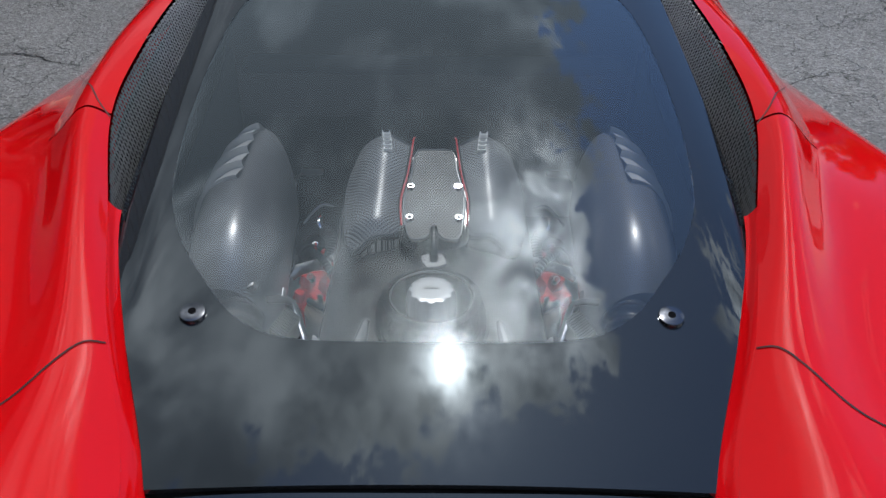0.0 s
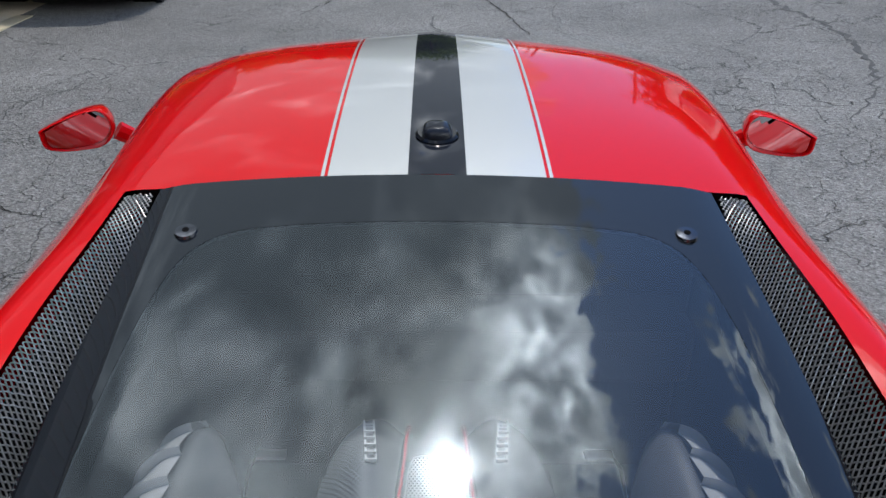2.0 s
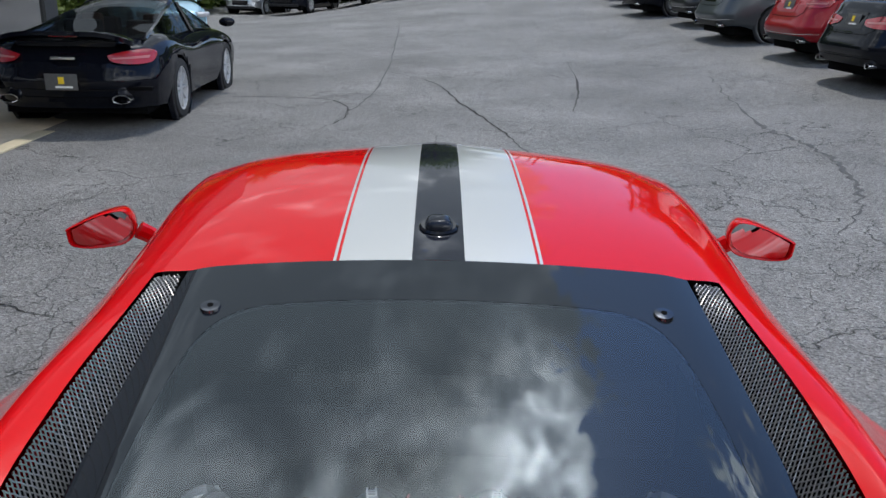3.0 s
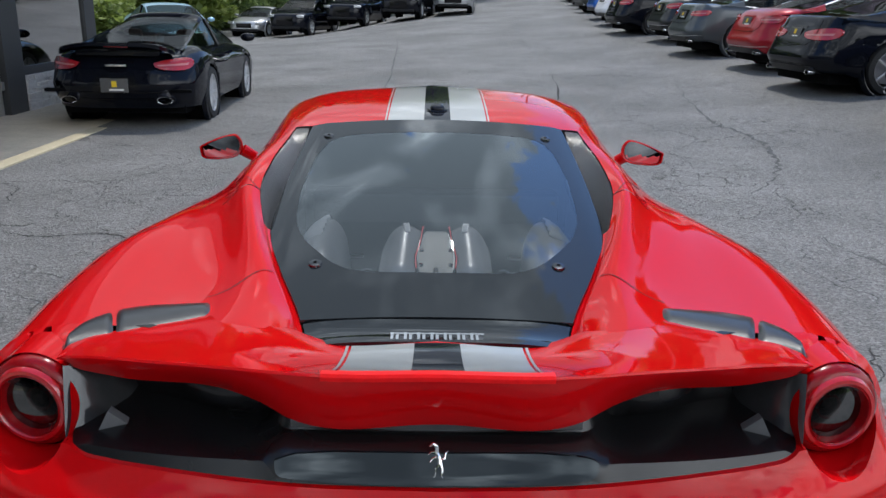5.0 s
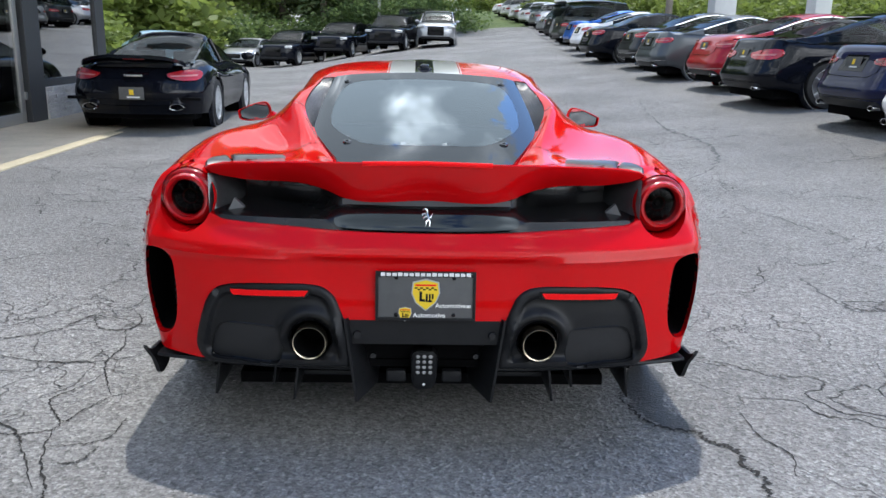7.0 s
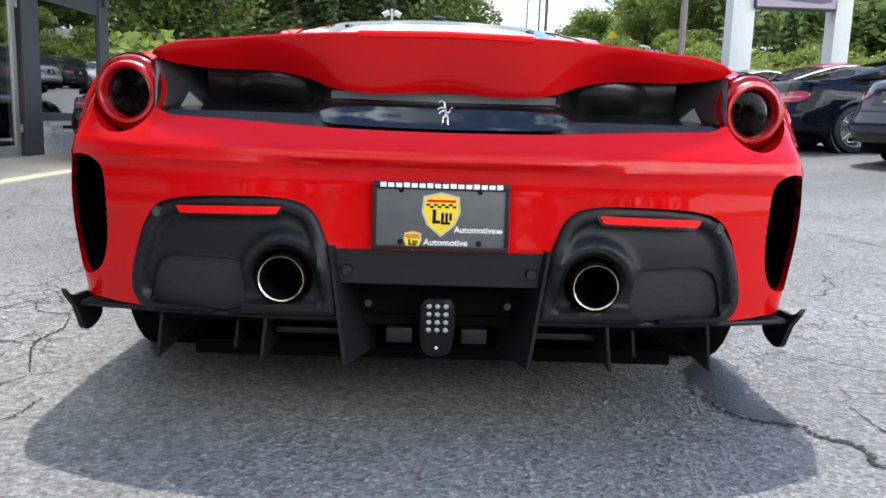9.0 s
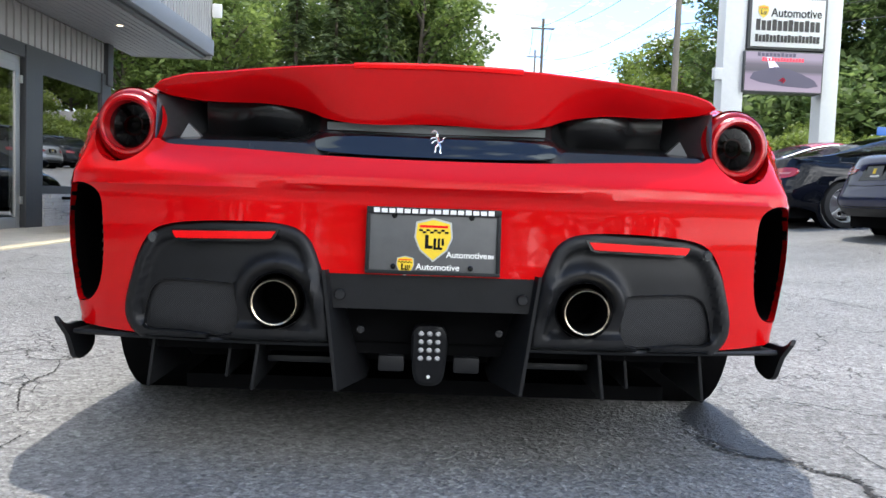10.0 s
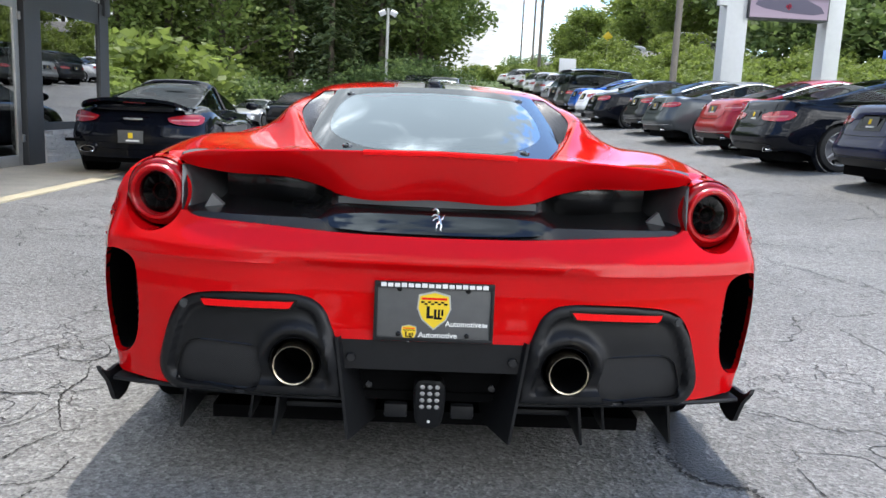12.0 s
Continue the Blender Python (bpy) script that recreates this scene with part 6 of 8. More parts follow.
    epart("corner_plate", panel([(s * x, y) for x, y in ((0.166, 0.90), (0.205, 0.955), (0.200, 0.905), (0.176, 0.862))], lambda x, y: 0.705, 0.008, (), "z", 0.02), COVER, car)

# hexagonal mesh plate with its bright edge
HEX_R = [(0.037, 1.488), (0.049, 1.405), (0.060, 1.325), (0.058, 1.25), (0.044, 1.178), (0.019, 1.180), (0.010, 1.195)]
HEX = smooth_outline([(0.0, 1.492)] + HEX_R + [(0.0, 1.198)] + [(-x, y) for x, y in reversed(HEX_R)], 3)
cell = 0.0062
bm = bmesh.new()
for i in range(-12, 13):
    for j in range(0, 70):
        x, y = i * cell + (cell / 2 if j % 2 else 0), 1.172 + j * cell * 0.866
        if inside(HEX, np.array([x]), np.array([y]))[0]:
            ring = [bm.verts.new((x + math.sin(math.pi / 3 * k) * r, y + math.cos(math.pi / 3 * k) * r, z)) for r, z in ((cell * 0.58, 0.748), (cell * 0.42, 0.748), (cell * 0.42, 0.743)) for k in range(6)]
            for k in range(6):
                for o in (0, 6):
                    bm.faces.new((ring[o + k], ring[o + 6 + k], ring[o + 6 + (k + 1) % 6], ring[o + (k + 1) % 6]))
bm.normal_update()
mesh_plate = epart("mesh_plate", bm, MESHPLATE, car, "bright hexagonal mesh plate", smooth=False)
epart("plate_edge", tube([(x, y, 0.749) for x, y in HEX] + [(*HEX[0], 0.749)], 0.0017, 6), CASTING, mesh_plate)
epart("plate_well", panel(smooth_outline([(0.0, 1.50), (0.05, 1.48), (0.066, 1.36), (0.070, 1.24), (0.062, 1.18), (0.040, 1.164), (-0.040, 1.164), (-0.062, 1.18), (-0.070, 1.24), (-0.066, 1.36), (-0.05, 1.48)], 3), lambda x, y: 0.736, 0.012, (), "z", 0.05), GLOSSBLACK, mesh_plate)
for x, y in ((0.050, 1.347), (-0.050, 1.347), (0.049, 1.242), (-0.049, 1.242)):
    epart("plate_bolt", spin([(0.0035, 0.002), (0.005, 0.006), (0.0075, 0.006), (0.0092, 0.0)], 18, Matrix.Translation((x, y, 0.748))), CHROME, mesh_plate)
    epart("bolt_socket", spin([(0, 0.004), (0.0036, 0.004)], 10, Matrix.Translation((x, y, 0.748))), DARK, mesh_plate)
# bright casting behind the covers, breather and filler
epart("manifold_plate", panel(both([(0.0, 1.235), (0.150, 1.230), (0.152, 1.20), (0.124, 1.141), (0.100, 1.085), (0.088, 1.02), (0.085, 0.98), (0.0, 0.975)]), lambda x, y: 0.692 - 0.9 * x * x, 0.010, (), "z", 0.08), CASTING, car, "smooth grey casting")
for s in (1, -1):
    epart("casting_rim", tube([(s * x, y, 0.672) for x, y in ((0.158, 1.205), (0.131, 1.14), (0.107, 1.084), (0.094, 1.02))], [0.009, 0.010, 0.010, 0.009], 8), HOSE, car)
br = epart("breather", panel(smooth_outline([(0, 1.16), (0.026, 1.15), (0.028, 1.10), (0.022, 1.072), (0, 1.066), (-0.022, 1.072), (-0.028, 1.10), (-0.026, 1.15)], 3), lambda x, y: 0.722, 0.007, (), "z", 0.04), HOSE, car, "black breather block")
epart("breather_pipe", tube([(0, 1.140, 0.725), (0, 1.144, 0.745), (0, 1.16, 0.755), (0, 1.205, 0.752)], 0.008, 12), HOSE, br)
fl = spin([(0.0085, 0.004), (0.022, 0.0035), (0.023, 0)], 48, Matrix.Translation((0, 1.140, 0.725)))
for v in fl.verts:
    d = Vector((v.co.x, v.co.y - 1.140))
    if d.length > 0.015:
        k = 1 + 0.16 * max(0.0, math.cos(4 * (math.atan2(d.y, d.x) + 0.5))) ** 2
        v.co.x, v.co.y = d.x * k, 1.140 + d.y * k
epart("breather_flange", fl, CASTING, br)
ring = epart("filler_ring", spin([(0.0, -0.03), (0.060, -0.03), (0.066, -0.012), (0.0685, 0.002), (0.071, 0.003), (0.082, 0.0), (0.092, -0.02), (0.098, -0.06)], 56, Matrix.Translation((-0.003, 0.945, 0.790))), GLOSSBLACK, car, "black oil filler surround")
epart("ring_lip", spin([(0.0668, 0.0), (0.0685, 0.0028), (0.0702, 0.0)], 56, Matrix.Translation((-0.003, 0.945, 0.791))), STEEL, ring)
cap = spin([(0, 0.020), (0.012, 0.020), (0.024, 0.020), (0.030, 0.020), (0.0345, 0.0185), (0.0375, 0.012), (0.0385, 0.002), (0.0385, -0.03)], 96, Matrix.Translation((-0.003, 0.940, 0.790)))
for v in cap.verts:
    d = Vector((v.co.x + 0.003, v.co.y - 0.940))
    if d.length > 0.033:
        k = 1 + 0.05 * math.cos(12 * math.atan2(d.y, d.x))
        v.co.x, v.co.y = -0.003 + d.x * k, 0.940 + d.y * k
cap.normal_update()
fc = epart("filler_cap", cap, CAPSILVER, ring, "scalloped silver filler cap")
epart("cap_print", boxes((-0.015, 0.9395, 0.8095), (0.010, 0.9435, 0.8106)), PLATE, fc)
epart("filler_neck", boxes((-0.062, 0.835, 0.66), (0.058, 0.90, 0.742), 0.012), HOSE, car)
epart("rear_crossbeam", boxes((-0.36, 0.51, 0.73), (0.36, 0.59, 0.775), 0.012), HOSE, car)
epart("bulkhead_shelf", boxes((-0.48, 1.70, 0.74), (0.48, 1.84, 0.86), 0.02), BAYWALL, car)


# ---- other cars ----
def car_paint(name, colour, flake=0.4):
    return paint(name, colour, flake, 0.35)


INTERIOR = plain("dark_cabin", (0.02, 0.02, 0.021), 0.8)
LAMPWHITE = plain("pale_lamp_bar", (0.45, 0.16, 0.15), 0.2, vary=0.1)
HEADLAMP = plain("headlamp_inside", (0.6, 0.62, 0.64), 0.15, 0.6, 0.3, 120)

# shape tables: top of the body over the length, and the cabin's four corners
SEDAN = dict(L=4.75, W=1.86, H=1.45, axles=(1.02, 3.86), r=0.335, top=[(0, 0.88), (0.02, 1.0), (0.05, 1.06), (0.16, 1.05), (0.3, 0.97), (0.68, 0.95), (0.76, 0.93), (0.92, 0.76), (0.985, 0.62), (1, 0.5)],
             cabin=(0.13, 0.36, 0.56, 0.77), belt=0.93, tumble=0.74)
FASTBACK = dict(L=4.97, W=1.91, H=1.47, axles=(1.05, 3.97), r=0.36, top=[(0, 0.92), (0.015, 1.06), (0.05, 1.09), (0.16, 1.04), (0.3, 0.98), (0.68, 0.95), (0.76, 0.93), (0.92, 0.76), (0.985, 0.62), (1, 0.5)],
                cabin=(0.05, 0.40, 0.57, 0.77), belt=0.95, tumble=0.72)
COUPE = dict(L=4.70, W=1.88, H=1.44, axles=(1.0, 3.78), r=0.345, top=[(0, 0.90), (0.015, 1.04), (0.05, 1.08), (0.15, 1.05), (0.3, 0.98), (0.68, 0.95), (0.76, 0.93), (0.92, 0.78), (0.985, 0.64), (1, 0.5)],
             cabin=(0.12, 0.38, 0.55, 0.76), belt=0.94, tumble=0.72)
SUV = dict(L=4.9, W=1.98, H=1.74, axles=(0.95, 3.9), r=0.375, top=[(0, 0.9), (0.012, 1.05), (0.05, 1.12), (0.5, 1.1), (0.7, 1.1), (0.8, 1.08), (0.94, 0.98), (0.985, 0.85), (1, 0.65)],
           cabin=(0.02, 0.12, 0.54, 0.73), belt=1.08, tumble=0.78)
BOXY = dict(L=4.6, W=1.9, H=1.93, axles=(0.85, 3.7), r=0.4, top=[(0, 1.1), (0.01, 1.2), (0.05, 1.2), (0.6, 1.2), (0.7, 1.2), (0.95, 1.15), (0.99, 1.05), (1, 0.9)],
            cabin=(0.01, 0.03, 0.62, 0.68), belt=1.18, tumble=0.9)
REARENGINE = dict(L=4.45, W=1.81, H=1.32, axles=(1.02, 3.37), r=0.335, top=[(0, 0.66), (0.012, 0.80), (0.05, 0.885), (0.10, 0.915), (0.18, 0.93), (0.3, 0.90), (0.68, 0.88), (0.76, 0.86), (0.88, 0.80), (0.96, 0.66), (1, 0.5)],
                  cabin=(0.10, 0.47, 0.56, 0.78), belt=0.88, tumble=0.57, low=0.235, base=0.76, hip=0.05, wrap=0.42, rake=0.26)


def road_car(name, label, m, shape, body, tail=None, plate_z=0.86, nose=False, group="", wheels=5, tail_box=(0.50, 0.95, 0.80, 0.93), spoiler=False, dark_low=True, pipes=True, trim=False):
    """A parked car: its tail at the origin, its nose towards +y."""
    top = thing(name, label, "car", m, group)
    L, W, H, R = shape["L"], shape["W"] / 2, shape["H"], shape["r"]
    table, belt, tumble = shape["top"], shape["belt"], shape["tumble"]
    wide = [(0, 0.93), (0.015, 0.95), (0.05, 0.975), (0.2, 1.0), (0.5, 0.985), (0.8, 0.995), (0.93, 0.93), (0.985, 0.80), (1, 0.66)]

    def row(u):
        z, w = along(table, u), W * along(wide, u)
        low = shape.get("low", 0.33) - (shape.get("low", 0.33) - 0.22) * ease(min(u, 1 - u), 0.0, 0.14)
        hip = shape.get("hip", 0.035) * math.exp(-((u * L - shape["axles"][0]) / 0.45) ** 2)
        c = curve([(0, z), (w * 0.45, z - 0.004), (w * 0.76, z - 0.025 + hip), (w * 0.93, z - 0.10 + hip), (w * 0.99, min(z - 0.2, 0.72)), (w, min(z - 0.24, 0.52)), (w * 0.985, 0.36), (w * 0.95, low)], 4)
        return [(p[0], u * L, p[1]) for p in c]

    def rear_y(x, z):
        """Where the tail's surface stands: a bulging bumper, the lamps leaning forward over it."""
        a = min(1.0, abs(x) / W)
        lip = along(table, 0.03) - 0.03
        return wrap * max(0.0, (a - 0.40) / 0.60) ** 2.4 + shape.get("rake", 0.17) * ease(z, 0.62, 1.08) * lean - 0.07 * math.exp(-((z - 0.52) / 0.10) ** 2) - 0.035 * math.exp(-((z - lip) / 0.028) ** 2) + 0.10 * (1 - ease(z, 0.24, 0.40))
    wrap = shape.get("wrap", 0.34)
    us = [0, 0.006, 0.015, 0.03, 0.05, 0.08] + list(np.linspace(0.11, 0.9, 36)) + [0.93, 0.96, 0.98, 0.992, 1.0]
    lean = 1.0 if shape["H"] < 1.6 else 0.5
    rows = [[(x, y + (rear_y(x, z) if not nose else 0.10 * max(0.0, 1 - y / L * 20)) * max(0.0, 1 - y / 0.75) ** 1.1, z) for x, y, z in row(u)] for u in us]
    if nose:
        rows = [[(x, y - 0.22 * max(0.0, (abs(x) / W - 0.4) / 0.6) ** 2 * ease(y, L - 0.9, L), z) for x, y, z in r_] for r_ in rows]
    full = [[(-x, y, z) for x, y, z in reversed(r_[1:])] + r_ for r_ in rows]
    bm = grid(full)
    n = len(full[0])
    bm.verts.ensure_lookup_table()
    bm.faces.new([bm.verts[len(bm.verts) - n + i] for i in reversed(range(n))])
    if nose:
        bm.faces.new([bm.verts[i] for i in range(n)])
    else:
        levels = [q for i, q in enumerate(rows[0]) if q[0] > 0.02 and q[2] < rows[0][i - 1][2] - 1e-5]
        grid([[(q[0] * math.sin(math.pi / 2 * k / 12), rear_y(q[0] * math.sin(math.pi / 2 * k / 12), q[2]), q[2]) for k in range(-12, 13)] for q in levels], bm)
        weld(bm, 2e-3)
    bmesh.ops.delete(bm, geom=[f for f in bm.faces if len(f.verts) == 4 and abs(f.calc_center_median().x) > W * 0.7 and any(math.hypot(f.calc_center_median().y - a, f.calc_center_median().z - R) < R + 0.055 for a in shape["axles"])], context="FACES")
    bmesh.ops.recalc_face_normals(bm, faces=bm.faces[:])
    part("body", bm, body, top, sharp=50)
    # cabin
    u0, u1, u2, u3 = shape["cabin"]

    def crow(u, lift=0.0):
        b = along(table, u) - 0.012
        f = ease(u, u0, u1) if u < u1 else 1 - ease(u, u2, u3) if u > u2 else 1.0
        lin = (u - u0) / (u1 - u0) if u < u1 else (u3 - u) / (u3 - u2) if u > u2 else 1.0
        f = 0.55 * lin + 0.45 * f
        arch = 1 - 0.045 * ((u - (u1 + u2) / 2) / ((u2 - u1) / 2)) ** 2 * (1 if u1 <= u <= u2 else 0) - (0.045 if u < u1 or u > u2 else 0)
        zt = b + (H * (0.955 + 0.045 * (arch - 0.955) / 0.045) - b) * f
        wb, wt_ = W * shape.get("base", 0.90) * along(wide, u), W * tumble
        wr = wb + (wt_ - wb) * f
        c = curve([(0, zt), (wr * 0.6, zt - 0.012 * f), (wr * 0.93, zt - 0.05 * f), (wr, zt - 0.09 * f)], 3)[:-1] + [(wr, zt - 0.09 * f), (wb, b - 0.01)]
        return [(p[0], u * L, p[1] + lift) for p in c]
    k = 9

    def cabin_skin(ua, ub, ka, kb, nn, both_=True):
        bm_ = grid([crow(u)[ka:kb + 1] for u in np.linspace(ua, ub, nn)])
        bmesh.ops.recalc_face_normals(bm_, faces=bm_.faces[:])
        if sum(f.normal.z + 0.2 * f.normal.x for f in bm_.faces) < 0:
            bmesh.ops.reverse_faces(bm_, faces=bm_.faces[:])
        return mirror(bm_) if both_ else bm_
    part("roof", cabin_skin(u1, u2, 0, k, 14), body, top, sharp=50)
    part("rear_window", cabin_skin(u0 + 0.012, u1 - 0.004, 0, k - 2, 9), CARGLASS, top)
    part("windscreen", cabin_skin(u2 + 0.004, u3 - 0.012, 0, k - 2, 9), CARGLASS, top)
    
    
    ua, ub = u0 + (u1 - u0) * (0.42 if shape is not SUV and shape is not BOXY else 0.2), u3 - 0.02
    for s in (1, -1):
        for name_, ua_, ub_ in (("rear_pillar", u0, u1), ("front_pillar", u2, u3)):
            pb = cabin_skin(ua_, ub_, k - 2, k, 9, False)
            part(name_, pb if s > 0 else flipped(pb), body, top)
        sw = cabin_skin(ua, ub, k, k + 1, 14, False)
        part("side_window", sw if s > 0 else flipped(sw), CARGLASS, top)
        qp = cabin_skin(u0 + 0.004, ua, k, k + 1, 6, False)
        part("quarter_panel", qp if s > 0 else flipped(qp), body, top)
        part("window_trim", tube([(s * (c_[k][0] + 0.004), c_[k][1], c_[k][2] + 0.006) for c_ in [crow(u) for u in np.linspace(ua, ub, 16)]], 0.011 if trim else 0.006, 6), CHROME if trim else GLOSSBLACK, top)
        part("sill_trim", tube([(s * (c_[k + 1][0] + 0.006), c_[k + 1][1], c_[k + 1][2] + 0.012) for c_ in [crow(u) for u in np.linspace(ua, ub, 16)]], 0.007, 6), CHROME if trim else GLOSSBLACK, top)
        part("door_handle", boxes((min(s * W * 0.975, s * W * 1.0), L * 0.40, belt - 0.13), (max(s * W * 0.975, s * W * 1.0), L * 0.40 + 0.2, belt - 0.10), 0.008), CHROME if trim else body, top)
        um = (u1 + u2) / 2 + 0.02
        p_, q_ = crow(um)[k], crow(um)[k + 1]
        part("door_pillar", tube([(s * p_[0] * 1.004, p_[1], p_[2]), (s * q_[0] * 1.004, q_[1] + 0.02, q_[2])], 0.03, 6), GLOSSBLACK, top)
        for i, a in enumerate(shape["axles"]):
            wheel(top, (s * (W - 0.125), a, R), R, 0.245, s, R * 0.74, wheels)
            part("wheel_arch", spin([(R + 0.035, -0.10), (R + 0.035, 0.004), (R + 0.05, 0.012), (R + 0.085, 0.004), (R + 0.10, -0.05)], 40, Matrix.Translation((s * W * (0.978 if i == 0 else 0.972), a, R)) @ pose(0, 0, 0, 0, 90 * s, 0)), body, top)
            part("wheel_well", spin([(R + 0.05, 0.0), (R + 0.05, 0.3), (0.0, 0.3)], 24, Matrix.Translation((s * (W - 0.03), a, R)) @ pose(0, 0, 0, 0, -90 * s, 0)), DARK, top)
        mb = bmesh.new()
        bmesh.ops.create_uvsphere(mb, u_segments=14, v_segments=8, radius=1)
        bmesh.ops.transform(mb, matrix=Matrix.Translation((s * (W + 0.07), L * (u3 - 0.07), belt + 0.07)) @ Matrix.Diagonal((0.11, 0.075, 0.065, 1)), verts=mb.verts)
        part("mirror", mb, body, top)
        # tail lamps wrapped round the corners
        x0, x1, z0, z1 = tail_box
        if not nose:
            zc, zh, xa, xb = (z0 + z1) / 2, (z1 - z0) / 2, x0 * W * 0.95, x1 * W * 0.95
            lens = smooth_outline([(xa, zc + zh * 0.25), (xa + (xb - xa) * 0.4, zc + zh * 0.8), (xb - (xb - xa) * 0.12, zc + zh), (xb, zc + zh * 0.35), (xb - (xb - xa) * 0.05, zc - zh * 0.8), (xa + (xb - xa) * 0.45, zc - zh), (xa + 0.03, zc - zh * 0.45)], 3)
            tl = part("tail_light", panel([(s * x, z) for x, z in lens], lambda x, z: rear_y(x, z) - 0.012, 0.035, (), "y", 0.03), CARLENS, top, "red tail light")
            bar_ = [(xa + (xb - xa) * f, zc + zh * g) for f, g in ((0.12, -0.1), (0.9, 0.15), (0.88, -0.25), (0.14, -0.3))]
            part("lamp_bar", panel([(s * x, z) for x, z in bar_], lambda x, z: rear_y(x, z) - 0.0145, 0.03, (), "y", 0.004), LAMPWHITE, tl)
            if pipes:
                part("exhaust_tip", spin([(0.036, 0.01), (0.042, 0.012), (0.044, 0.0), (0.044, -0.1)], 20, Matrix.Translation((s * W * 0.62, 0.0, 0.335)) @ pose(0, 0, 0, 90) @ Matrix.Diagonal((1.3, 0.8, 1, 1))), CHROME, top)
        else:
            hl = boxes((0, 0, 0), (0.36, 0.16, 0.13), 0.03, Matrix.Translation((W * 0.56, L - 0.19, along(table, 0.95) - 0.17)) @ pose(0, 0, 0, 0, 0, -22))
            part("headlight", hl if s > 0 else flipped(hl), HEADLAMP, top, "clear headlight")
    part("cabin_floor", boxes((-W * 0.8, L * (u0 + 0.03), 0.3), (W * 0.8, L * (u3 - 0.03), belt - 0.10)), INTERIOR, top)
    for s in (1, -1):
        for y in ((u1 + u2) / 2 - 0.03, (u0 + u1) / 2 + 0.06):
            part("seat_back", boxes((s * W * 0.40 - 0.22, L * y, belt - 0.2), (s * W * 0.40 + 0.22, L * y + 0.14, min(H - 0.25, belt + 0.16)), 0.05), INTERIOR, top)
    part("underbody", boxes((-W * 0.8, 0.25, 0.16), (W * 0.8, L - 0.25, 0.3)), DARK, top)
    if not nose:
        pm = Matrix.Translation((0, rear_y(0, plate_z) - 0.014, plate_z)) @ pose(0, 0, 0, 90 - (16 if plate_z > 0.7 else 0))
        part("plate_recess", panel([(-0.27, plate_z - 0.10), (0.27, plate_z - 0.10), (0.24, plate_z + 0.10), (-0.24, plate_z + 0.10)], lambda x, z: rear_y(x, z) - 0.004, 0.05, (), "y", 0.01), GLOSSBLACK if body is not P_RED else body, top)
        part("boot_seam", tube([(x, rear_y(x, z) - 0.001, z) for x, z in [(-W * 0.60, along(table, 0.03) - 0.06), (-W * 0.57, plate_z - 0.10), (-W * 0.45, plate_z - 0.16), (0, plate_z - 0.17), (W * 0.45, plate_z - 0.16), (W * 0.57, plate_z - 0.10), (W * 0.60, along(table, 0.03) - 0.06)]], 0.004, 4), DARK, top)
        part("bumper_trim", tube([(x, rear_y(x, 0.43) - 0.004, 0.43 + 0.03 * (abs(x) / W) ** 2) for x in np.linspace(-W * 0.9, W * 0.9, 21)], 0.008, 6), CHROME if trim else GLOSSBLACK, top)
        pl = part("number_plate", boxes((-0.16, -0.08, -0.004), (0.16, 0.08, 0.004), 0.003, pm), PLATE, top, "dark dealer plate")
        part("plate_badge", boxes((-0.03, -0.02, 0), (0.03, 0.05, 0.006), 0.004, pm), YELLOW, pl)
        part("plate_bars", boxes((-0.06, -0.06, 0), (0.11, -0.04, 0.006), 0.0, pm), WHITE, pl)
        if dark_low:
            part("rear_valance", panel([(-W * 0.76, 0.31), (W * 0.76, 0.31), (W * 0.68, 0.41), (-W * 0.68, 0.41)], lambda x, z: rear_y(x, z) - 0.008, 0.06, (), "y", 0.05), PLASTIC, top)
        if spoiler:
            part("boot_spoiler", panel([(-W * 0.74, -0.02), (W * 0.74, -0.02), (W * 0.70, 0.14), (-W * 0.70, 0.14)], lambda x, y: along(table, 0.03) + 0.035 - 0.10 * (y + 0.02) - 0.03 * (abs(x) / W) ** 2, 0.05, (), "z", 0.02), GLOSSBLACK, top)
    else:
        part("grille", boxes((-W * 0.42, L - 0.04, 0.42), (W * 0.42, L + 0.012, along(table, 0.97) - 0.08), 0.02), GLOSSBLACK, top, "dark front grille")
        part("lower_intake", boxes((-W * 0.75, L - 0.10, 0.26), (W * 0.75, L - 0.005, 0.38), 0.02), PLASTIC, top)
    return top


def stand(x, y, heading, pitch=0.0):
    """A pose on the ground with the nose turned heading degrees to the right of straight ahead, and lifted by pitch."""
    return pose(x, y, land(x, y) + 0.004, pitch, 0, -heading)


P_BLACK = car_paint("dark_blue_black_paint", (0.004, 0.005, 0.009), 0.0)
P_NAVY = car_paint("navy_paint", (0.006, 0.009, 0.045), 0.2)
P_GREY = car_paint("dark_grey_paint", (0.020, 0.022, 0.025), 0.25)
P_MID = car_paint("steel_grey_paint", (0.07, 0.08, 0.088), 0.4)
P_RED = car_paint("deep_red_paint", (0.30, 0.006, 0.014), 0.15)
P_WHITE = car_paint("white_paint", (0.75, 0.76, 0.78), 0.0)
P_BLUE = car_paint("bright_blue_paint", (0.02, 0.13, 0.55), 0.3)
P_SILVER = car_paint("silver_paint", (0.42, 0.43, 0.45), 0.7)
P_OLIVE = car_paint("dark_olive_paint", (0.05, 0.055, 0.05), 0.2)

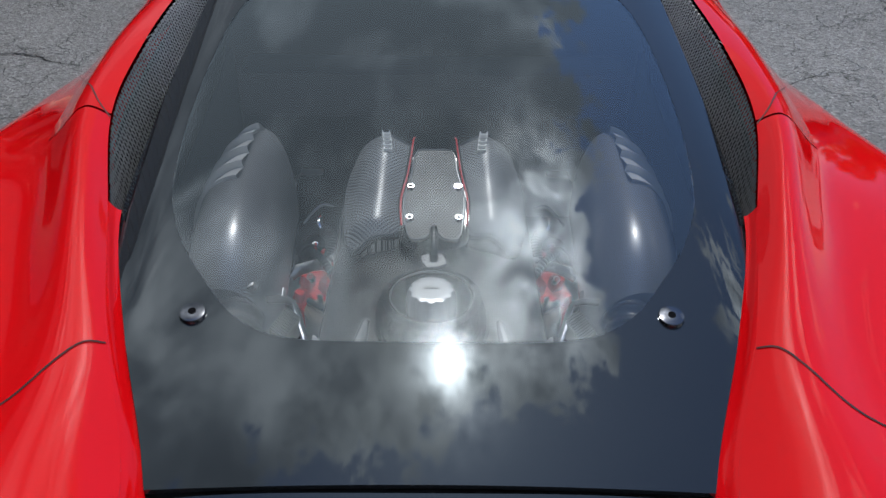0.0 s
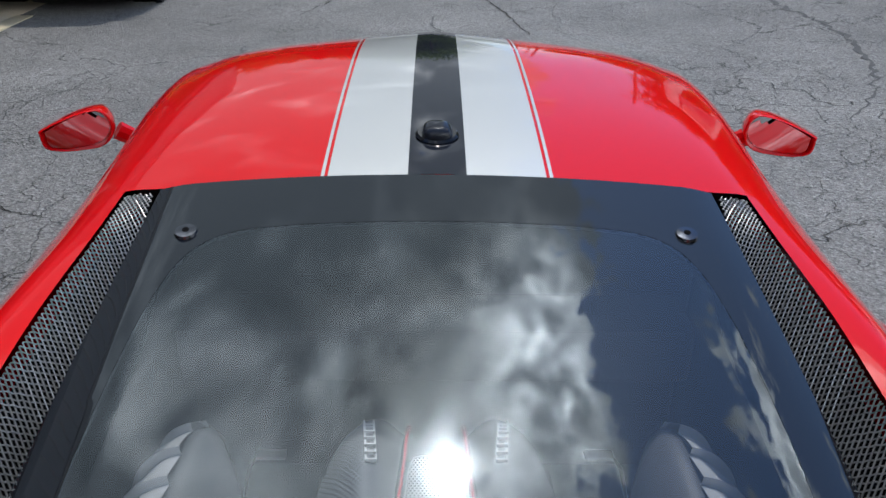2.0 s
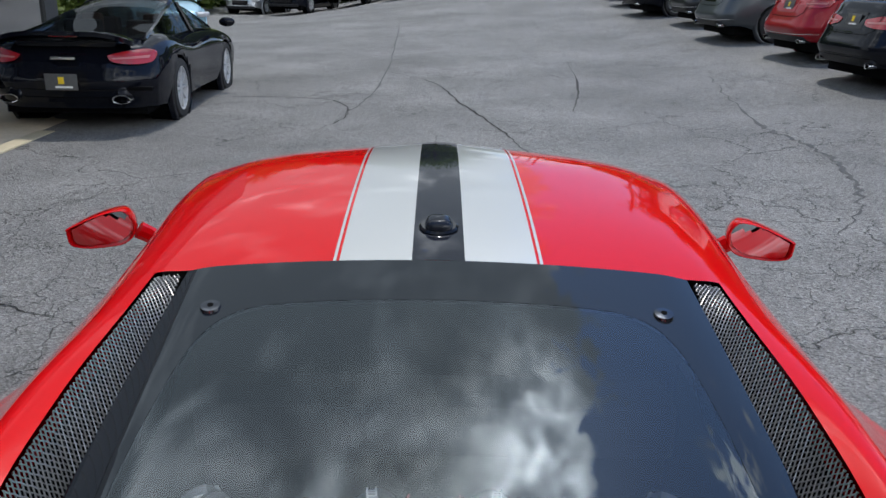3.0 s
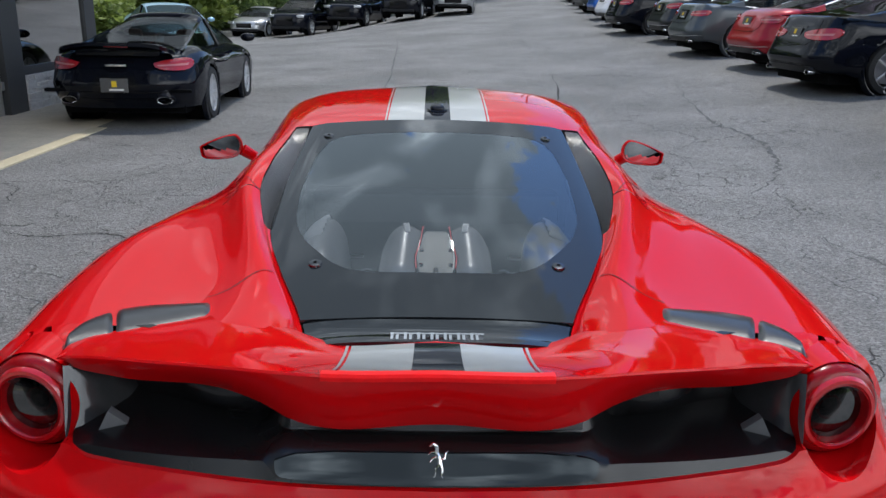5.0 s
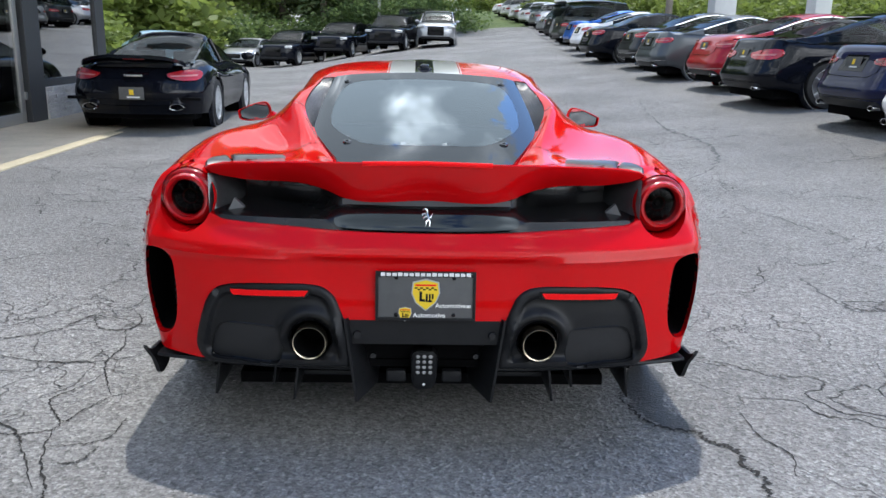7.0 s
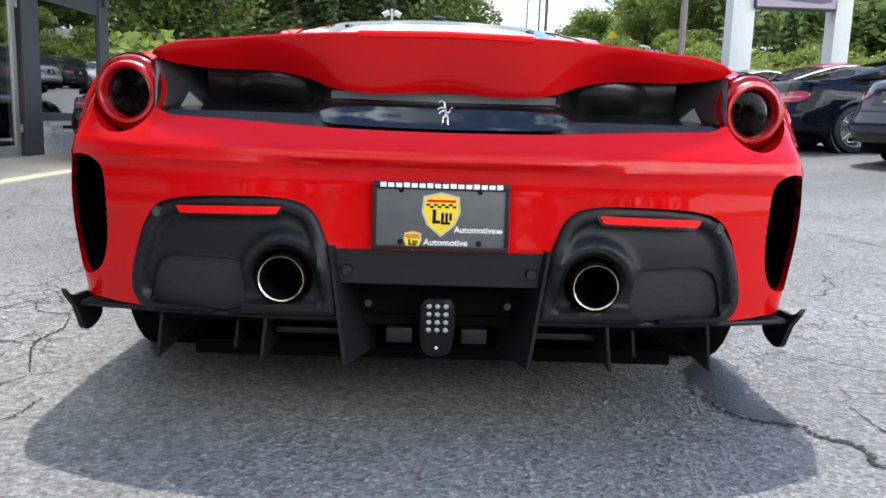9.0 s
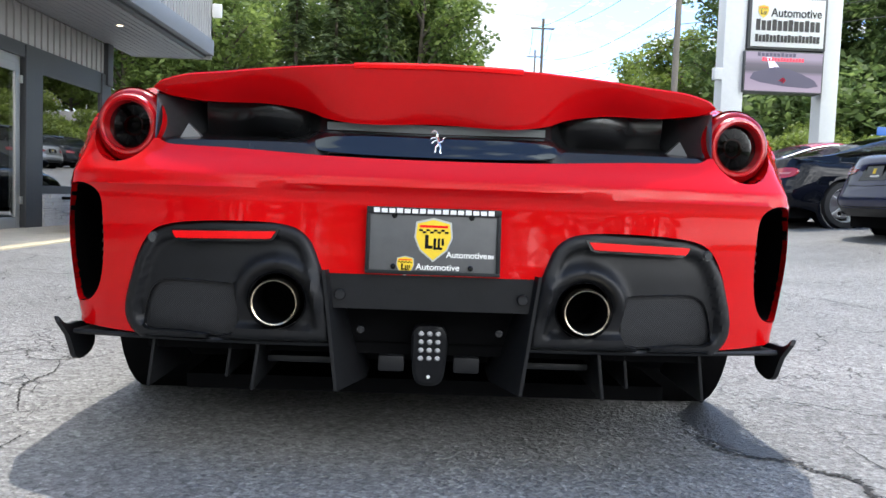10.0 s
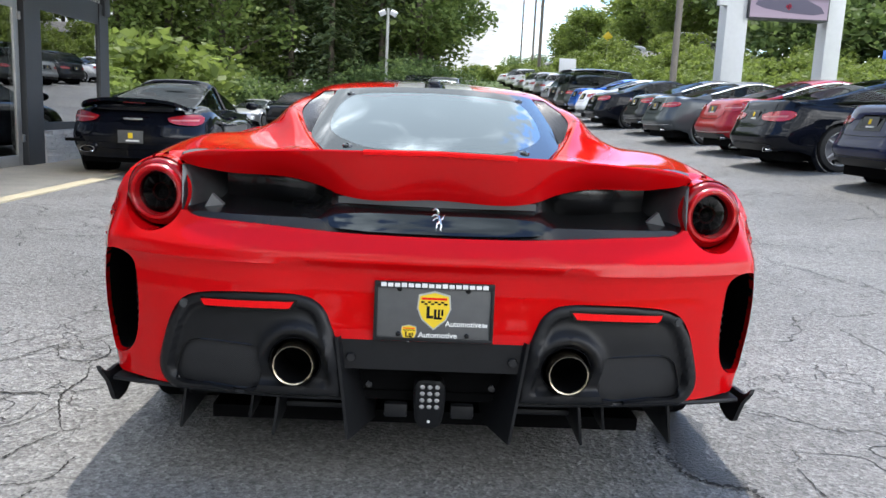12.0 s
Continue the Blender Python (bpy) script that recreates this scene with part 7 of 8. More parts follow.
# the black rear-engined coupe by the showroom
pc = road_car("black_coupe", "glossy black coupe with a fixed tail wing by the showroom", pose(-3.87, 8.80, 0.012, 0, 0, 2.0) @ Matrix.Scale(1.025, 4), REARENGINE, P_BLACK, plate_z=0.52, wheels=10, tail_box=(0.50, 0.97, 0.69, 0.825), dark_low=False, pipes=False)
part("tail_wing", panel(smooth_outline([(-0.62, 0.03), (-0.3, -0.03), (0, -0.05), (0.3, -0.03), (0.62, 0.03), (0.68, 0.13), (0.58, 0.30), (0, 0.36), (-0.58, 0.30), (-0.68, 0.13)], 3), lambda x, y: 0.985 + 0.025 * (1 - ease(y, -0.05, 0.2)) - 0.085 * (abs(x) / 0.68) ** 4, 0.035, (), "z", 0.045), P_BLACK, pc, "black fixed wing")
part("wing_stem", boxes((-0.50, 0.12, 0.84), (0.50, 0.38, 0.955), 0.04), P_BLACK, pc)
part("brake_light", boxes((-0.14, 0.085, 0.945), (0.14, 0.12, 0.958), 0.003), CARLENS, pc)
part("model_badge", boxes((-0.10, -0.03, 0.735), (0.14, 0.03, 0.76), 0.004), CHROME, pc, "small chrome badge")
for s in (1, -1):
    part("tailpipe", spin([(0.052, 0.02), (0.058, 0.022), (0.06, 0.0), (0.06, -0.1)], 24, Matrix.Translation((s * 0.56, -0.02, 0.345)) @ pose(0, 0, 0, 90) @ Matrix.Diagonal((1.6, 0.75, 1, 1))), CHROME, pc)
    part("bumper_slot", boxes((min(s * 0.60, s * 0.86), 0.02, 0.43), (max(s * 0.60, s * 0.86), 0.08, 0.47), 0.01), DARK, pc)
    part("headrest", boxes((s * 0.36 - 0.12, 1.85, 0.80), (s * 0.36 + 0.12, 1.97, 1.10), 0.05), plain("brown_leather", (0.10, 0.045, 0.03), 0.6), pc)

# the row along the right
ROW = "row of parked cars"
for name, label, x, y, h, shape, body, spoil, lamp in (
        ("white_sedan", "white sedan at the near end of the row", 5.04, 5.60, 86, SEDAN, P_WHITE, False, (0.5, 0.96, 0.82, 0.96)),
        ("navy_sedan", "dark blue sports sedan with a black boot lip and twin tailpipes", 5.50, 8.02, 86, COUPE, P_NAVY, True, (0.42, 0.96, 0.84, 0.95)),
        ("black_fastback", "glossy black fastback saloon with dark wheels", 5.28, 11.10, 86, FASTBACK, P_BLACK, False, (0.30, 0.95, 0.78, 0.93)),
        ("red_sedan", "deep red compact sedan", 5.57, 13.85, 86, SEDAN, P_RED, False, (0.5, 0.96, 0.84, 0.97)),
        ("grey_sedan", "steel grey sedan with a chrome bumper trim", 5.31, 16.93, 86, COUPE, P_MID, False, (0.42, 0.96, 0.84, 0.95)),
        ("dark_sedan", "dark grey four-door sedan in the row", 5.61, 20.01, 86, SEDAN, P_GREY, False, (0.5, 0.96, 0.84, 0.97)),
        ("black_sedan", "black sedan with red tail lights", 5.12, 23.09, 86, SEDAN, P_BLACK, False, (0.45, 0.96, 0.84, 0.97)),
        ("white_coupe", "white coupe in the far part of the row", 5.39, 26.17, 86, COUPE, P_WHITE, False, (0.5, 0.96, 0.84, 0.95)),
        ("blue_coupe", "bright blue coupe with a dark tail", 5.67, 29.25, 86, COUPE, P_BLUE, True, (0.5, 0.96, 0.84, 0.95))):
    road_car(name, label, stand(x, y, h, 2.2), shape, body, group=ROW, spoiler=spoil, tail_box=lamp, trim=name in ("red_sedan", "grey_sedan", "dark_sedan", "white_sedan"))
road_car("boxy_offroader", "dark olive boxy off-road car at the end of the row", stand(6.0, 34.0, 82), BOXY, P_OLIVE, group=ROW)
for i, (x, y, body, shape) in enumerate(((6.6, 38, P_SILVER, SUV), (6.9, 42, P_GREY, SUV), (7.2, 47, P_SILVER, SEDAN), (8.0, 52, P_WHITE, SEDAN), (7.9, 56, P_SILVER, SUV), (7.7, 60, P_WHITE, SUV), (7.4, 64.5, P_SILVER, SEDAN), (7.2, 69, P_WHITE, SUV), (6.9, 74, P_WHITE, SEDAN))):
    road_car("far_car", "pale parked car far along the row", stand(x, y, 75), shape, body, group=ROW)
# cars facing the lot at its far end
FAR = "cars facing the lot at its far side"
for name, label, x, y, h, shape, body in (
        ("silver_coupe", "silver coupe with dark stripes near the trees", -8.4, 44.5, 192, COUPE, P_SILVER),
        ("dark_crossover", "dark crossover with its nose to the lot", -5.9, 43.5, 195, SUV, P_BLACK),
        ("black_suv", "black SUV with its nose to the lot", -3.4, 44.0, 193, SUV, P_BLACK),
        ("black_crossover", "black crossover with its nose to the lot", -0.9, 43.5, 190, SUV, P_BLACK),
        ("silver_suv", "silver grey SUV with a large dark grille", 1.2, 44.5, 184, SUV, P_SILVER),
        ("black_van", "tall black SUV behind the others", 0.2, 50.5, 190, BOXY, P_BLACK)):
    road_car(name, label, stand(x, y, h), shape, body, nose=True, group=FAR)
road_car("light_blue_car", "light blue car beyond the showroom corner", stand(-9.0, 25.5, 150), SEDAN, car_paint("pale_blue_paint", (0.30, 0.48, 0.58), 0.3), nose=True)
road_car("road_suv", "silver SUV standing on the road", stand(21.5, 72.0, 90), SUV, P_SILVER, group="cars by the road")
road_car("road_truck", "white car standing on the road", stand(19.0, 88.0, 90), SUV, P_WHITE, group="cars by the road")


# ---- showroom ----
def ribbed_material(name, colour, rough=0.5):
    return plain(name, colour, rough, 0.1, 0.08, 6, 0.0)


SIDING = ribbed_material("pale_grey_siding", (0.36, 0.355, 0.345))
SOFFIT = ribbed_material("grey_soffit", (0.30, 0.30, 0.31))
FRAME = plain("charcoal_metal", (0.055, 0.058, 0.062), 0.45, 0.2, 0.15, 30)
ALU = plain("aluminium_frame", (0.42, 0.42, 0.41), 0.38, 0.7, 0.1, 40)
STONE = plain("pale_split_stone", (0.52, 0.51, 0.49), 0.9, vary=0.25, grain=22, relief=0.6)
INSIDE = plain("showroom_wall", (0.34, 0.33, 0.31), 0.8, vary=0.06, grain=2)
WX = -5.72  # face of the wall
WALL = tagged(part("wall_showroom", bmesh.new(), FRAME), "charcoal metal shopfront wall of the showroom", "wall", kind="structure")
bm = bmesh.new()
for y0, y1, z0, z1 in ((9.80, 10.30, 0, 2.6), (12.5, 12.9, 0, 2.6), (-8.0, 12.85, 2.42, 2.62), (10.30, 12.5, 0.50, 0.62), (10.30, 12.5, 2.26, 2.43), (-8.0, 7.9, 0, 0.3), (7.6, 7.9, 0, 2.45)):
    box(bm, (WX - 0.25, y0, z0), (WX + (0.02 if z1 - z0 > 1 else 0.0), y1, z1), 0.006)
bm.to_mesh(WALL.data)
bm.free()
closing = tagged(part("wall_back", bmesh.new(), INSIDE), "plain back and end walls of the showroom", "wall", kind="structure")
bm = bmesh.new()
for lo, hi in (((-16.2, -8, 0), (-16, 12.8, 5)), ((-16, 12.6, 0), (-5.98, 12.84, 5)), ((-16, -8.2, 0), (-5.98, -8, 5)), ((-16, -8, 5.0), (-4.25, 13.93, 5.2)), ((-16, -8, -0.1), (-5.85, 12.8, 0.02)), ((-16, -8, 3.2), (-6.0, 12.8, 3.26))):
    box(bm, lo, hi)
bm.to_mesh(closing.data)
bm.free()
win = thing("window_1", "large dark showroom window", "window", kind="structure")
g = part("pane", boxes((WX - 0.035, 10.30, 0.62), (WX - 0.02, 12.5, 2.27)), SHOPGLASS, win)
g.visible_shadow = False
win2 = thing("window_2", "long dark showroom window", "window", kind="structure")
g = part("pane", boxes((WX - 0.035, -8.0, 0.3), (WX - 0.02, 7.6, 2.42)), SHOPGLASS, win2)
g.visible_shadow = False
for y0 in range(-8, 8, 3):
    part("mullion", boxes((WX - 0.2, y0 - 0.05, 0.3), (WX - 0.037, y0 + 0.05, 2.42), 0.006), FRAME, win2)
door = thing("door_1", "aluminium-framed glass shop door, closed", "door", kind="structure")
for y0, y1, z0, z1 in ((7.9, 9.72, 2.31, 2.42), (7.9, 8.0, 0.02, 2.31), (9.60, 9.72, 0.02, 2.31), (8.0, 9.6, 0.02, 0.17), (8.75, 8.85, 0.17, 2.31), (8.0, 9.6, 2.2, 2.31)):
    part("door_frame", boxes((WX - 0.13, y0, z0), (WX - 0.03, y1, z1), 0.004), ALU, door)
g = part("door_glass", boxes((WX - 0.065, 8.0, 0.17), (WX - 0.05, 9.6, 2.2)), SHOPGLASS, door)
g.visible_shadow = False
for z in (0.35, 2.05):
    part("hinge", boxes((WX - 0.03, 9.69, z), (WX + 0.0, 9.75, z + 0.11), 0.008), ALU, door)
# stone base under the window: courses of split blocks
base = tagged(part("stone_base", boxes((WX - 0.25, 10.30, 0.0), (WX + 0.0, 12.5, 0.5)), FRAME), "base of pale split stone under the window", "wall", kind="structure")
rng = random.Random(11)
z = 0.0
while z < 0.49:
    h = rng.choice((0.035, 0.05, 0.06))
    h = min(h, 0.5 - z)
    y = 10.30
    while y < 12.49:
        w = min(rng.uniform(0.12, 0.4), 12.5 - y)
        d = rng.uniform(0.02, 0.055)
        part("stone", boxes((WX, y + 0.002, z + 0.002), (WX + d, y + w - 0.002, z + h - 0.002), 0.004), STONE, base, smooth=False)
        y += w
    z += h
# siding band above the shopfront and the overhanging canopy
band = tagged(part("siding_band", boxes((WX - 0.2, -8, 2.62), (WX - 0.02, 12.85, 3.14)), SIDING), "pale grey ribbed siding over the shopfront", "wall", kind="structure")
bm = bmesh.new()
for i in range(103):
    y = -7.9 + i * 0.2
    box(bm, (WX - 0.025, y, 2.62), (WX + 0.008, y + 0.03, 3.14))
part("siding_ribs", bm, SIDING, band, smooth=False)
part("corner_post", boxes((WX - 0.2, 12.65, 2.42), (WX + 0.06, 12.89, 3.16), 0.005), FRAME, band)
CX = -4.2
canopy = tagged(part("canopy", boxes((CX - 0.06, -8, 3.50), (CX, 13.95, 4.9)), SIDING), "overhanging canopy with grey ribbed fascia and slatted soffit", "canopy", kind="structure")
bm = bmesh.new()
for i in range(146):
    y = -7.95 + i * 0.15
    box(bm, (CX - 0.01, y, 3.5), (CX + 0.016, y + 0.022, 4.9))
part("fascia_ribs", bm, SIDING, canopy, smooth=False)
part("fascia_trim", boxes((CX - 0.09, -8, 3.21), (CX + 0.045, 13.954, 3.5), 0.008), plain("grey_trim", (0.17, 0.175, 0.185), 0.45), canopy)
part("fascia_groove", boxes((CX - 0.24, -8, 3.17), (CX - 0.09, 13.95, 3.24)), FRAME, canopy)
part("end_trim", boxes((WX, 13.9, 3.14), (CX, 13.954, 4.9)), SIDING, canopy)
bm = bmesh.new()
for i in range(12):
    x = WX + i * 0.112
    box(bm, (x, -8, 3.15), (x + 0.098, 13.9, 3.168))
part("soffit_slats", bm, SOFFIT, canopy, smooth=False)
part("soffit_board", boxes((WX, -8, 3.17), (CX - 0.24, 13.9, 3.2)), FRAME, canopy)
for y in (11.0, 7.6, 4.2, 0.8):
    spot = thing("soffit_spotlight", "small round recessed spotlight in the canopy soffit", "ceiling light", Matrix.Translation((-4.85, y, 3.15)), "canopy spotlights")
    part("trim_ring", spin([(0.05, 0.0), (0.075, -0.006), (0.085, 0.0)], 24), ALU, spot)
    part("bulb", spin([(0, -0.002), (0.05, -0.001)], 20), glow("warm_bulb", (1, 0.8, 0.55), 3.0), spot)
flood = thing("wall_floodlight", "small white floodlight on the canopy corner", "lamp", Matrix.Translation((CX + 0.05, 13.9, 4.05)))
part("housing", boxes((-0.04, -0.05, -0.12), (0.14, 0.12, 0.14), 0.03, pose(0, 0, 0, 12, 0, 8)), WHITE, flood)
part("bracket", boxes((-0.08, -0.02, -0.03), (0.0, 0.06, 0.03), 0.01), ALU, flood)

# ---- roadside sign ----
SIGNW = plain("white_sign_metal", (0.62, 0.63, 0.65), 0.5, 0.1, 0.06, 8)
SIGNB = plain("sign_face", (0.72, 0.73, 0.74), 0.35, vary=0.04, grain=4)
SY = 23.0
sg = land(10, SY)
sign = thing("roadside_sign", "tall white two-post roadside sign with a lit display", "sign", Matrix.Translation((0.35, 0, 0)))
for x0, x1 in ((8.62, 9.28), (11.72, 12.22)):
    part("post", boxes((x0, SY - 0.1, sg - 0.5), (x1, SY + 0.55, 7.15), 0.01), SIGNW, sign)
pan = part("sign_panel", boxes((9.30, SY - 0.2, 5.52), (11.70, SY + 0.5, 7.12), 0.02), FRAME, sign)
part("panel_face", boxes((9.38, SY - 0.22, 5.60), (11.62, SY - 0.19, 7.04), 0.006), SIGNB, pan)
SM = Matrix.Translation((10.5, SY - 0.22, 6.32)) @ pose(0, 0, 0, 90)
word("panel_word", "Automotive", -0.55, 1.02, 0.18, 0.26, GLOSSBLACK, pan, SM, 0.012)
bar_text("panel_line", -1.0, 1.0, -0.24, 0.06, 12, GLOSSBLACK, pan, SM, 0.012)
bar_text("panel_line", -1.0, 1.0, -0.58, -0.38, 18, GLOSSBLACK, pan, SM, 0.012)
badge(-0.78, 0.32, 0.32, 0.38, pan, SM @ Matrix.Diagonal((1, 1, 4, 1)))


def screen_material():
    m, t, b = material("display_picture")
    p = node(t, "ShaderNodeSeparateXYZ", {0: place(t)})
    c = ramp(t, mathn(t, "ADD", mathn(t, "MULTIPLY", p.outputs[2], 0.8), -3.35), [(0.0, (0.55, 0.45, 0.62)), (0.45, (0.42, 0.33, 0.5)), (0.55, (0.10, 0.09, 0.14)), (0.7, (0.16, 0.13, 0.2)), (0.85, (0.5, 0.42, 0.6))])
    put(t, b, Base_Color=(0.02, 0.02, 0.02), Emission_Color=c, Emission_Strength=0.45, Roughness=0.3)
    return m


disp = part("display", boxes((9.22, SY - 0.24, 4.22), (11.66, SY + 0.3, 5.47), 0.01), FRAME, sign, "lit colour display")
part("display_picture", boxes((9.26, SY - 0.25, 4.26), (11.62, SY - 0.235, 5.43)), screen_material(), disp)
DARKPIX, REDPIX, WHITEPIX = glow("display_dark", (0.05, 0.045, 0.08), 0.4), glow("display_red", (0.75, 0.03, 0.06), 0.6), glow("display_white", (0.7, 0.66, 0.8), 0.5)
for name, pts, mat in (("picture_car", [(9.4, 4.62), (9.5, 4.80), (9.85, 4.92), (10.2, 5.0), (10.6, 4.94), (11.0, 4.80), (11.4, 4.62), (11.52, 4.45), (11.2, 4.38), (10.4, 4.42), (9.7, 4.52)], DARKPIX),
                       ("picture_door", [(10.0, 4.95), (9.9, 5.28), (10.02, 5.28), (10.3, 4.98)], WHITEPIX), ("picture_wheel", [(10.44, 4.5), (10.30, 4.6), (10.44, 4.7), (10.52, 4.6)], REDPIX)):
    bm = bmesh.new()
    bm.faces.new([bm.verts.new((x, SY - 0.256, z)) for x, z in pts])
    bm.normal_update()
    part(name, bm, mat, disp, smooth=False)
bar_text("display_words", 9.75, 11.05, 5.16, 5.26, 14, REDPIX, disp, Matrix.Translation((0, SY - 0.252, 0)) @ pose(0, 0, 0, 90), 0.006)
bar_text("display_title", 9.6, 10.8, 5.30, 5.40, 10, DARKPIX, disp, Matrix.Translation((0, SY - 0.252, 0)) @ pose(0, 0, 0, 90), 0.006)
cab = thing("sign_box", "small grey meter box on the sign post", "box", Matrix.Translation((8.85, SY, 4.75)))
part("case", boxes((-0.14, -0.12, -0.18), (0.12, 0.1, 0.18), 0.015), SIGNW, cab)
for x, y, w, h, mat, lab in ((18.6, 36, 0.8, 1.15, SIGNW, "small white roadside notice board"), (22.6, 38, 0.55, 0.42, plain("blue_sign", (0.03, 0.14, 0.5), 0.4), "blue road sign on a post"), (9.3, 52, 1.1, 0.9, SIGNW, "pale sign board on a pole"), (17.5, 78, 0.7, 0.7, YELLOW, "yellow warning sign on a post")):
    z = land(x, y)
    rs = thing("road_sign", lab, "road sign", Matrix.Translation((x, y, z)), "signs by the road")
    part("post", tube([(0, 0, -0.3), (0, 0, 2.0)], 0.035, 8), ALU, rs)
    part("board", boxes((-w / 2, -0.05, 2.0 - h * 0.2), (w / 2, -0.01, 2.0 + h * 0.8), 0.01, Matrix.Translation((0, 0, 2.2)) @ pose(0, 0, 0, 0, 45, 0) @ Matrix.Translation((0, 0, -2.2)) if mat is YELLOW else None), mat, rs)

# ---- poles and wires ----
WOODPOLE = plain("grey_wood_pole", (0.20, 0.175, 0.15), 0.85, vary=0.25, grain=14, relief=0.3)
WIRE = plain("black_wire", (0.02, 0.02, 0.02), 0.6)
for x, y, h, r, arm in ((12.1, 38.0, 13.9, 0.17, True), (10.6, 75.0, 14.0, 0.16, True), (14.5, 110.0, 15.0, 0.16, True), (17.5, 150.0, 16.0, 0.17, True)):
    z = land(x, y)
    up_ = thing("utility_pole", "weathered wooden utility pole", "pole", Matrix.Translation((x, y, z)), "poles along the road")
    part("pole", tube([(0, 0, -0.5), (0, 0, h * 0.5), (0.03, 0, h)], [r, r * 0.9, r * 0.75], 12), WOODPOLE, up_)
    part("crossarm", boxes((-1.1, -0.06, h - 1.0), (1.1, 0.06, h - 0.86), 0.01), WOODPOLE, up_)
lp = thing("lot_light_pole", "grey light pole with two square floodlights", "street lamp", Matrix.Translation((-2.5, 51.0, land(-2.5, 51))))
part("pole", tube([(0, 0, -0.3), (0, 0, 6.5)], 0.1, 10), ALU, lp)
for s in (1, -1):
    part("lamp_head", boxes((-0.22, -0.2, -0.14), (0.22, 0.2, 0.14), 0.03, Matrix.Translation((s * 0.35, 0, 6.2)) @ pose(0, 0, 0, 20, s * 25, 0)), SIGNW, lp)


def wire(a, b, sag, r=0.018):
    a, b = Vector(a), Vector(b)
    pts = [a.lerp(b, u) - Vector((0, 0, sag * 4 * u * (1 - u))) for u in np.linspace(0, 1, 17)]
    return tagged(part("overhead_wire", tube(pts, r, 5), WIRE), "thin black overhead wire", "wire", "wires along the road")


z1 = land(12.1, 38)
for dz, dx in ((12.1, -0.9), (12.1, 0.9), (9.2, 0.1), (8.0, 0.1), (7.2, 0.1)):
    wire((12.1 + dx, 38, z1 + dz), (36 + dx, 22, dz + 4.5), 0.6)
    wire((12.1 + dx, 38, z1 + dz), (10.6 + dx, 75, land(10.6, 75) + dz + 1), 0.9)
    wire((10.6 + dx, 75, land(10.6, 75) + dz + 1), (14.5 + dx, 110, land(14.5, 110) + dz + 2), 0.9)


# ---- trees ----
def leaf_material(name, dark, light, through=0.5):
    m = bpy.data.materials.new(name)
    m.use_nodes = True
    t = m.node_tree
    t.nodes.clear()
    r = node(t, "ShaderNodeNewGeometry").outputs["Random Per Island"]
    big_ = noise_tex(t, 0.35, 3.0)
    c = ramp(t, mathn(t, "ADD", mathn(t, "MULTIPLY", r, 0.6), mathn(t, "MULTIPLY", big_, 0.4)), [(0.15, dark), (0.55, tuple((a + b) / 2 for a, b in zip(dark, light))), (0.9, light)])
    b = node(t, "ShaderNodeBsdfPrincipled", {"Roughness": 0.6})
    t.links.new(c, b.inputs["Base Color"])
    tr = node(t, "ShaderNodeBsdfTranslucent")
    t.links.new(c, tr.inputs["Color"])
    mx = node(t, "ShaderNodeMixShader", {0: through, 1: b.outputs[0], 2: tr.outputs[0]})
    node(t, "ShaderNodeOutputMaterial", {0: mx.outputs[0]})
    return m


BARK = plain("tree_bark", (0.11, 0.09, 0.07), 0.9, vary=0.3, grain=12, relief=0.5)
LEAF = leaf_material("broad_leaves", (0.085, 0.135, 0.030), (0.28, 0.36, 0.10), 0.55)
LEAF_DARK = leaf_material("dark_leaves", (0.065, 0.115, 0.035), (0.23, 0.31, 0.10), 0.55)
NEEDLE = leaf_material("pine_needles", (0.045, 0.075, 0.028), (0.16, 0.20, 0.075), 0.35)
LEAF_LIGHT = leaf_material("light_leaves", (0.11, 0.155, 0.03), (0.27, 0.34, 0.08), 0.55)


def leaves(centres, count, size, rng, flat=0.5, droop=0.0):
    """Many small leaf blades round clump centres (place, radius)."""
    total = sum(r ** 2 for _, r in centres)
    p, f = [], []
    for c, r in centres:
        n = int(count * r ** 2 / total)
        q = rng.normal(size=(n, 3))
        q /= np.linalg.norm(q, axis=1)[:, None]
        q *= (r * rng.random(n) ** 0.45)[:, None] * np.array((1, 1, 0.75))
        q += np.array(c)
        for at in q:
            a, b = rng.normal(size=3), rng.normal(size=3)
            a[2] = a[2] * flat - droop
            b[2] *= flat
            a /= np.linalg.norm(a)
            b -= a * a.dot(b)
            b /= np.linalg.norm(b) + 1e-9
            s = size * (0.5 + rng.random())
            k = len(p)
            p += [at - a * s, at + b * s * 0.55 - a * s * 0.1, at + a * s, at - b * s * 0.55 + a * s * 0.1]
            f.append((k, k + 1, k + 2, k + 3))
    return p, f


def mesh_part(name, p, f, mat, parent, label=""):
    me = bpy.data.meshes.new(name)
    me.from_pydata([tuple(v) for v in p], [], f)
    me.materials.append(mat)
    ob = new(name, me)
    ob.parent = parent
    if label:
        ob["label"] = label
    return ob


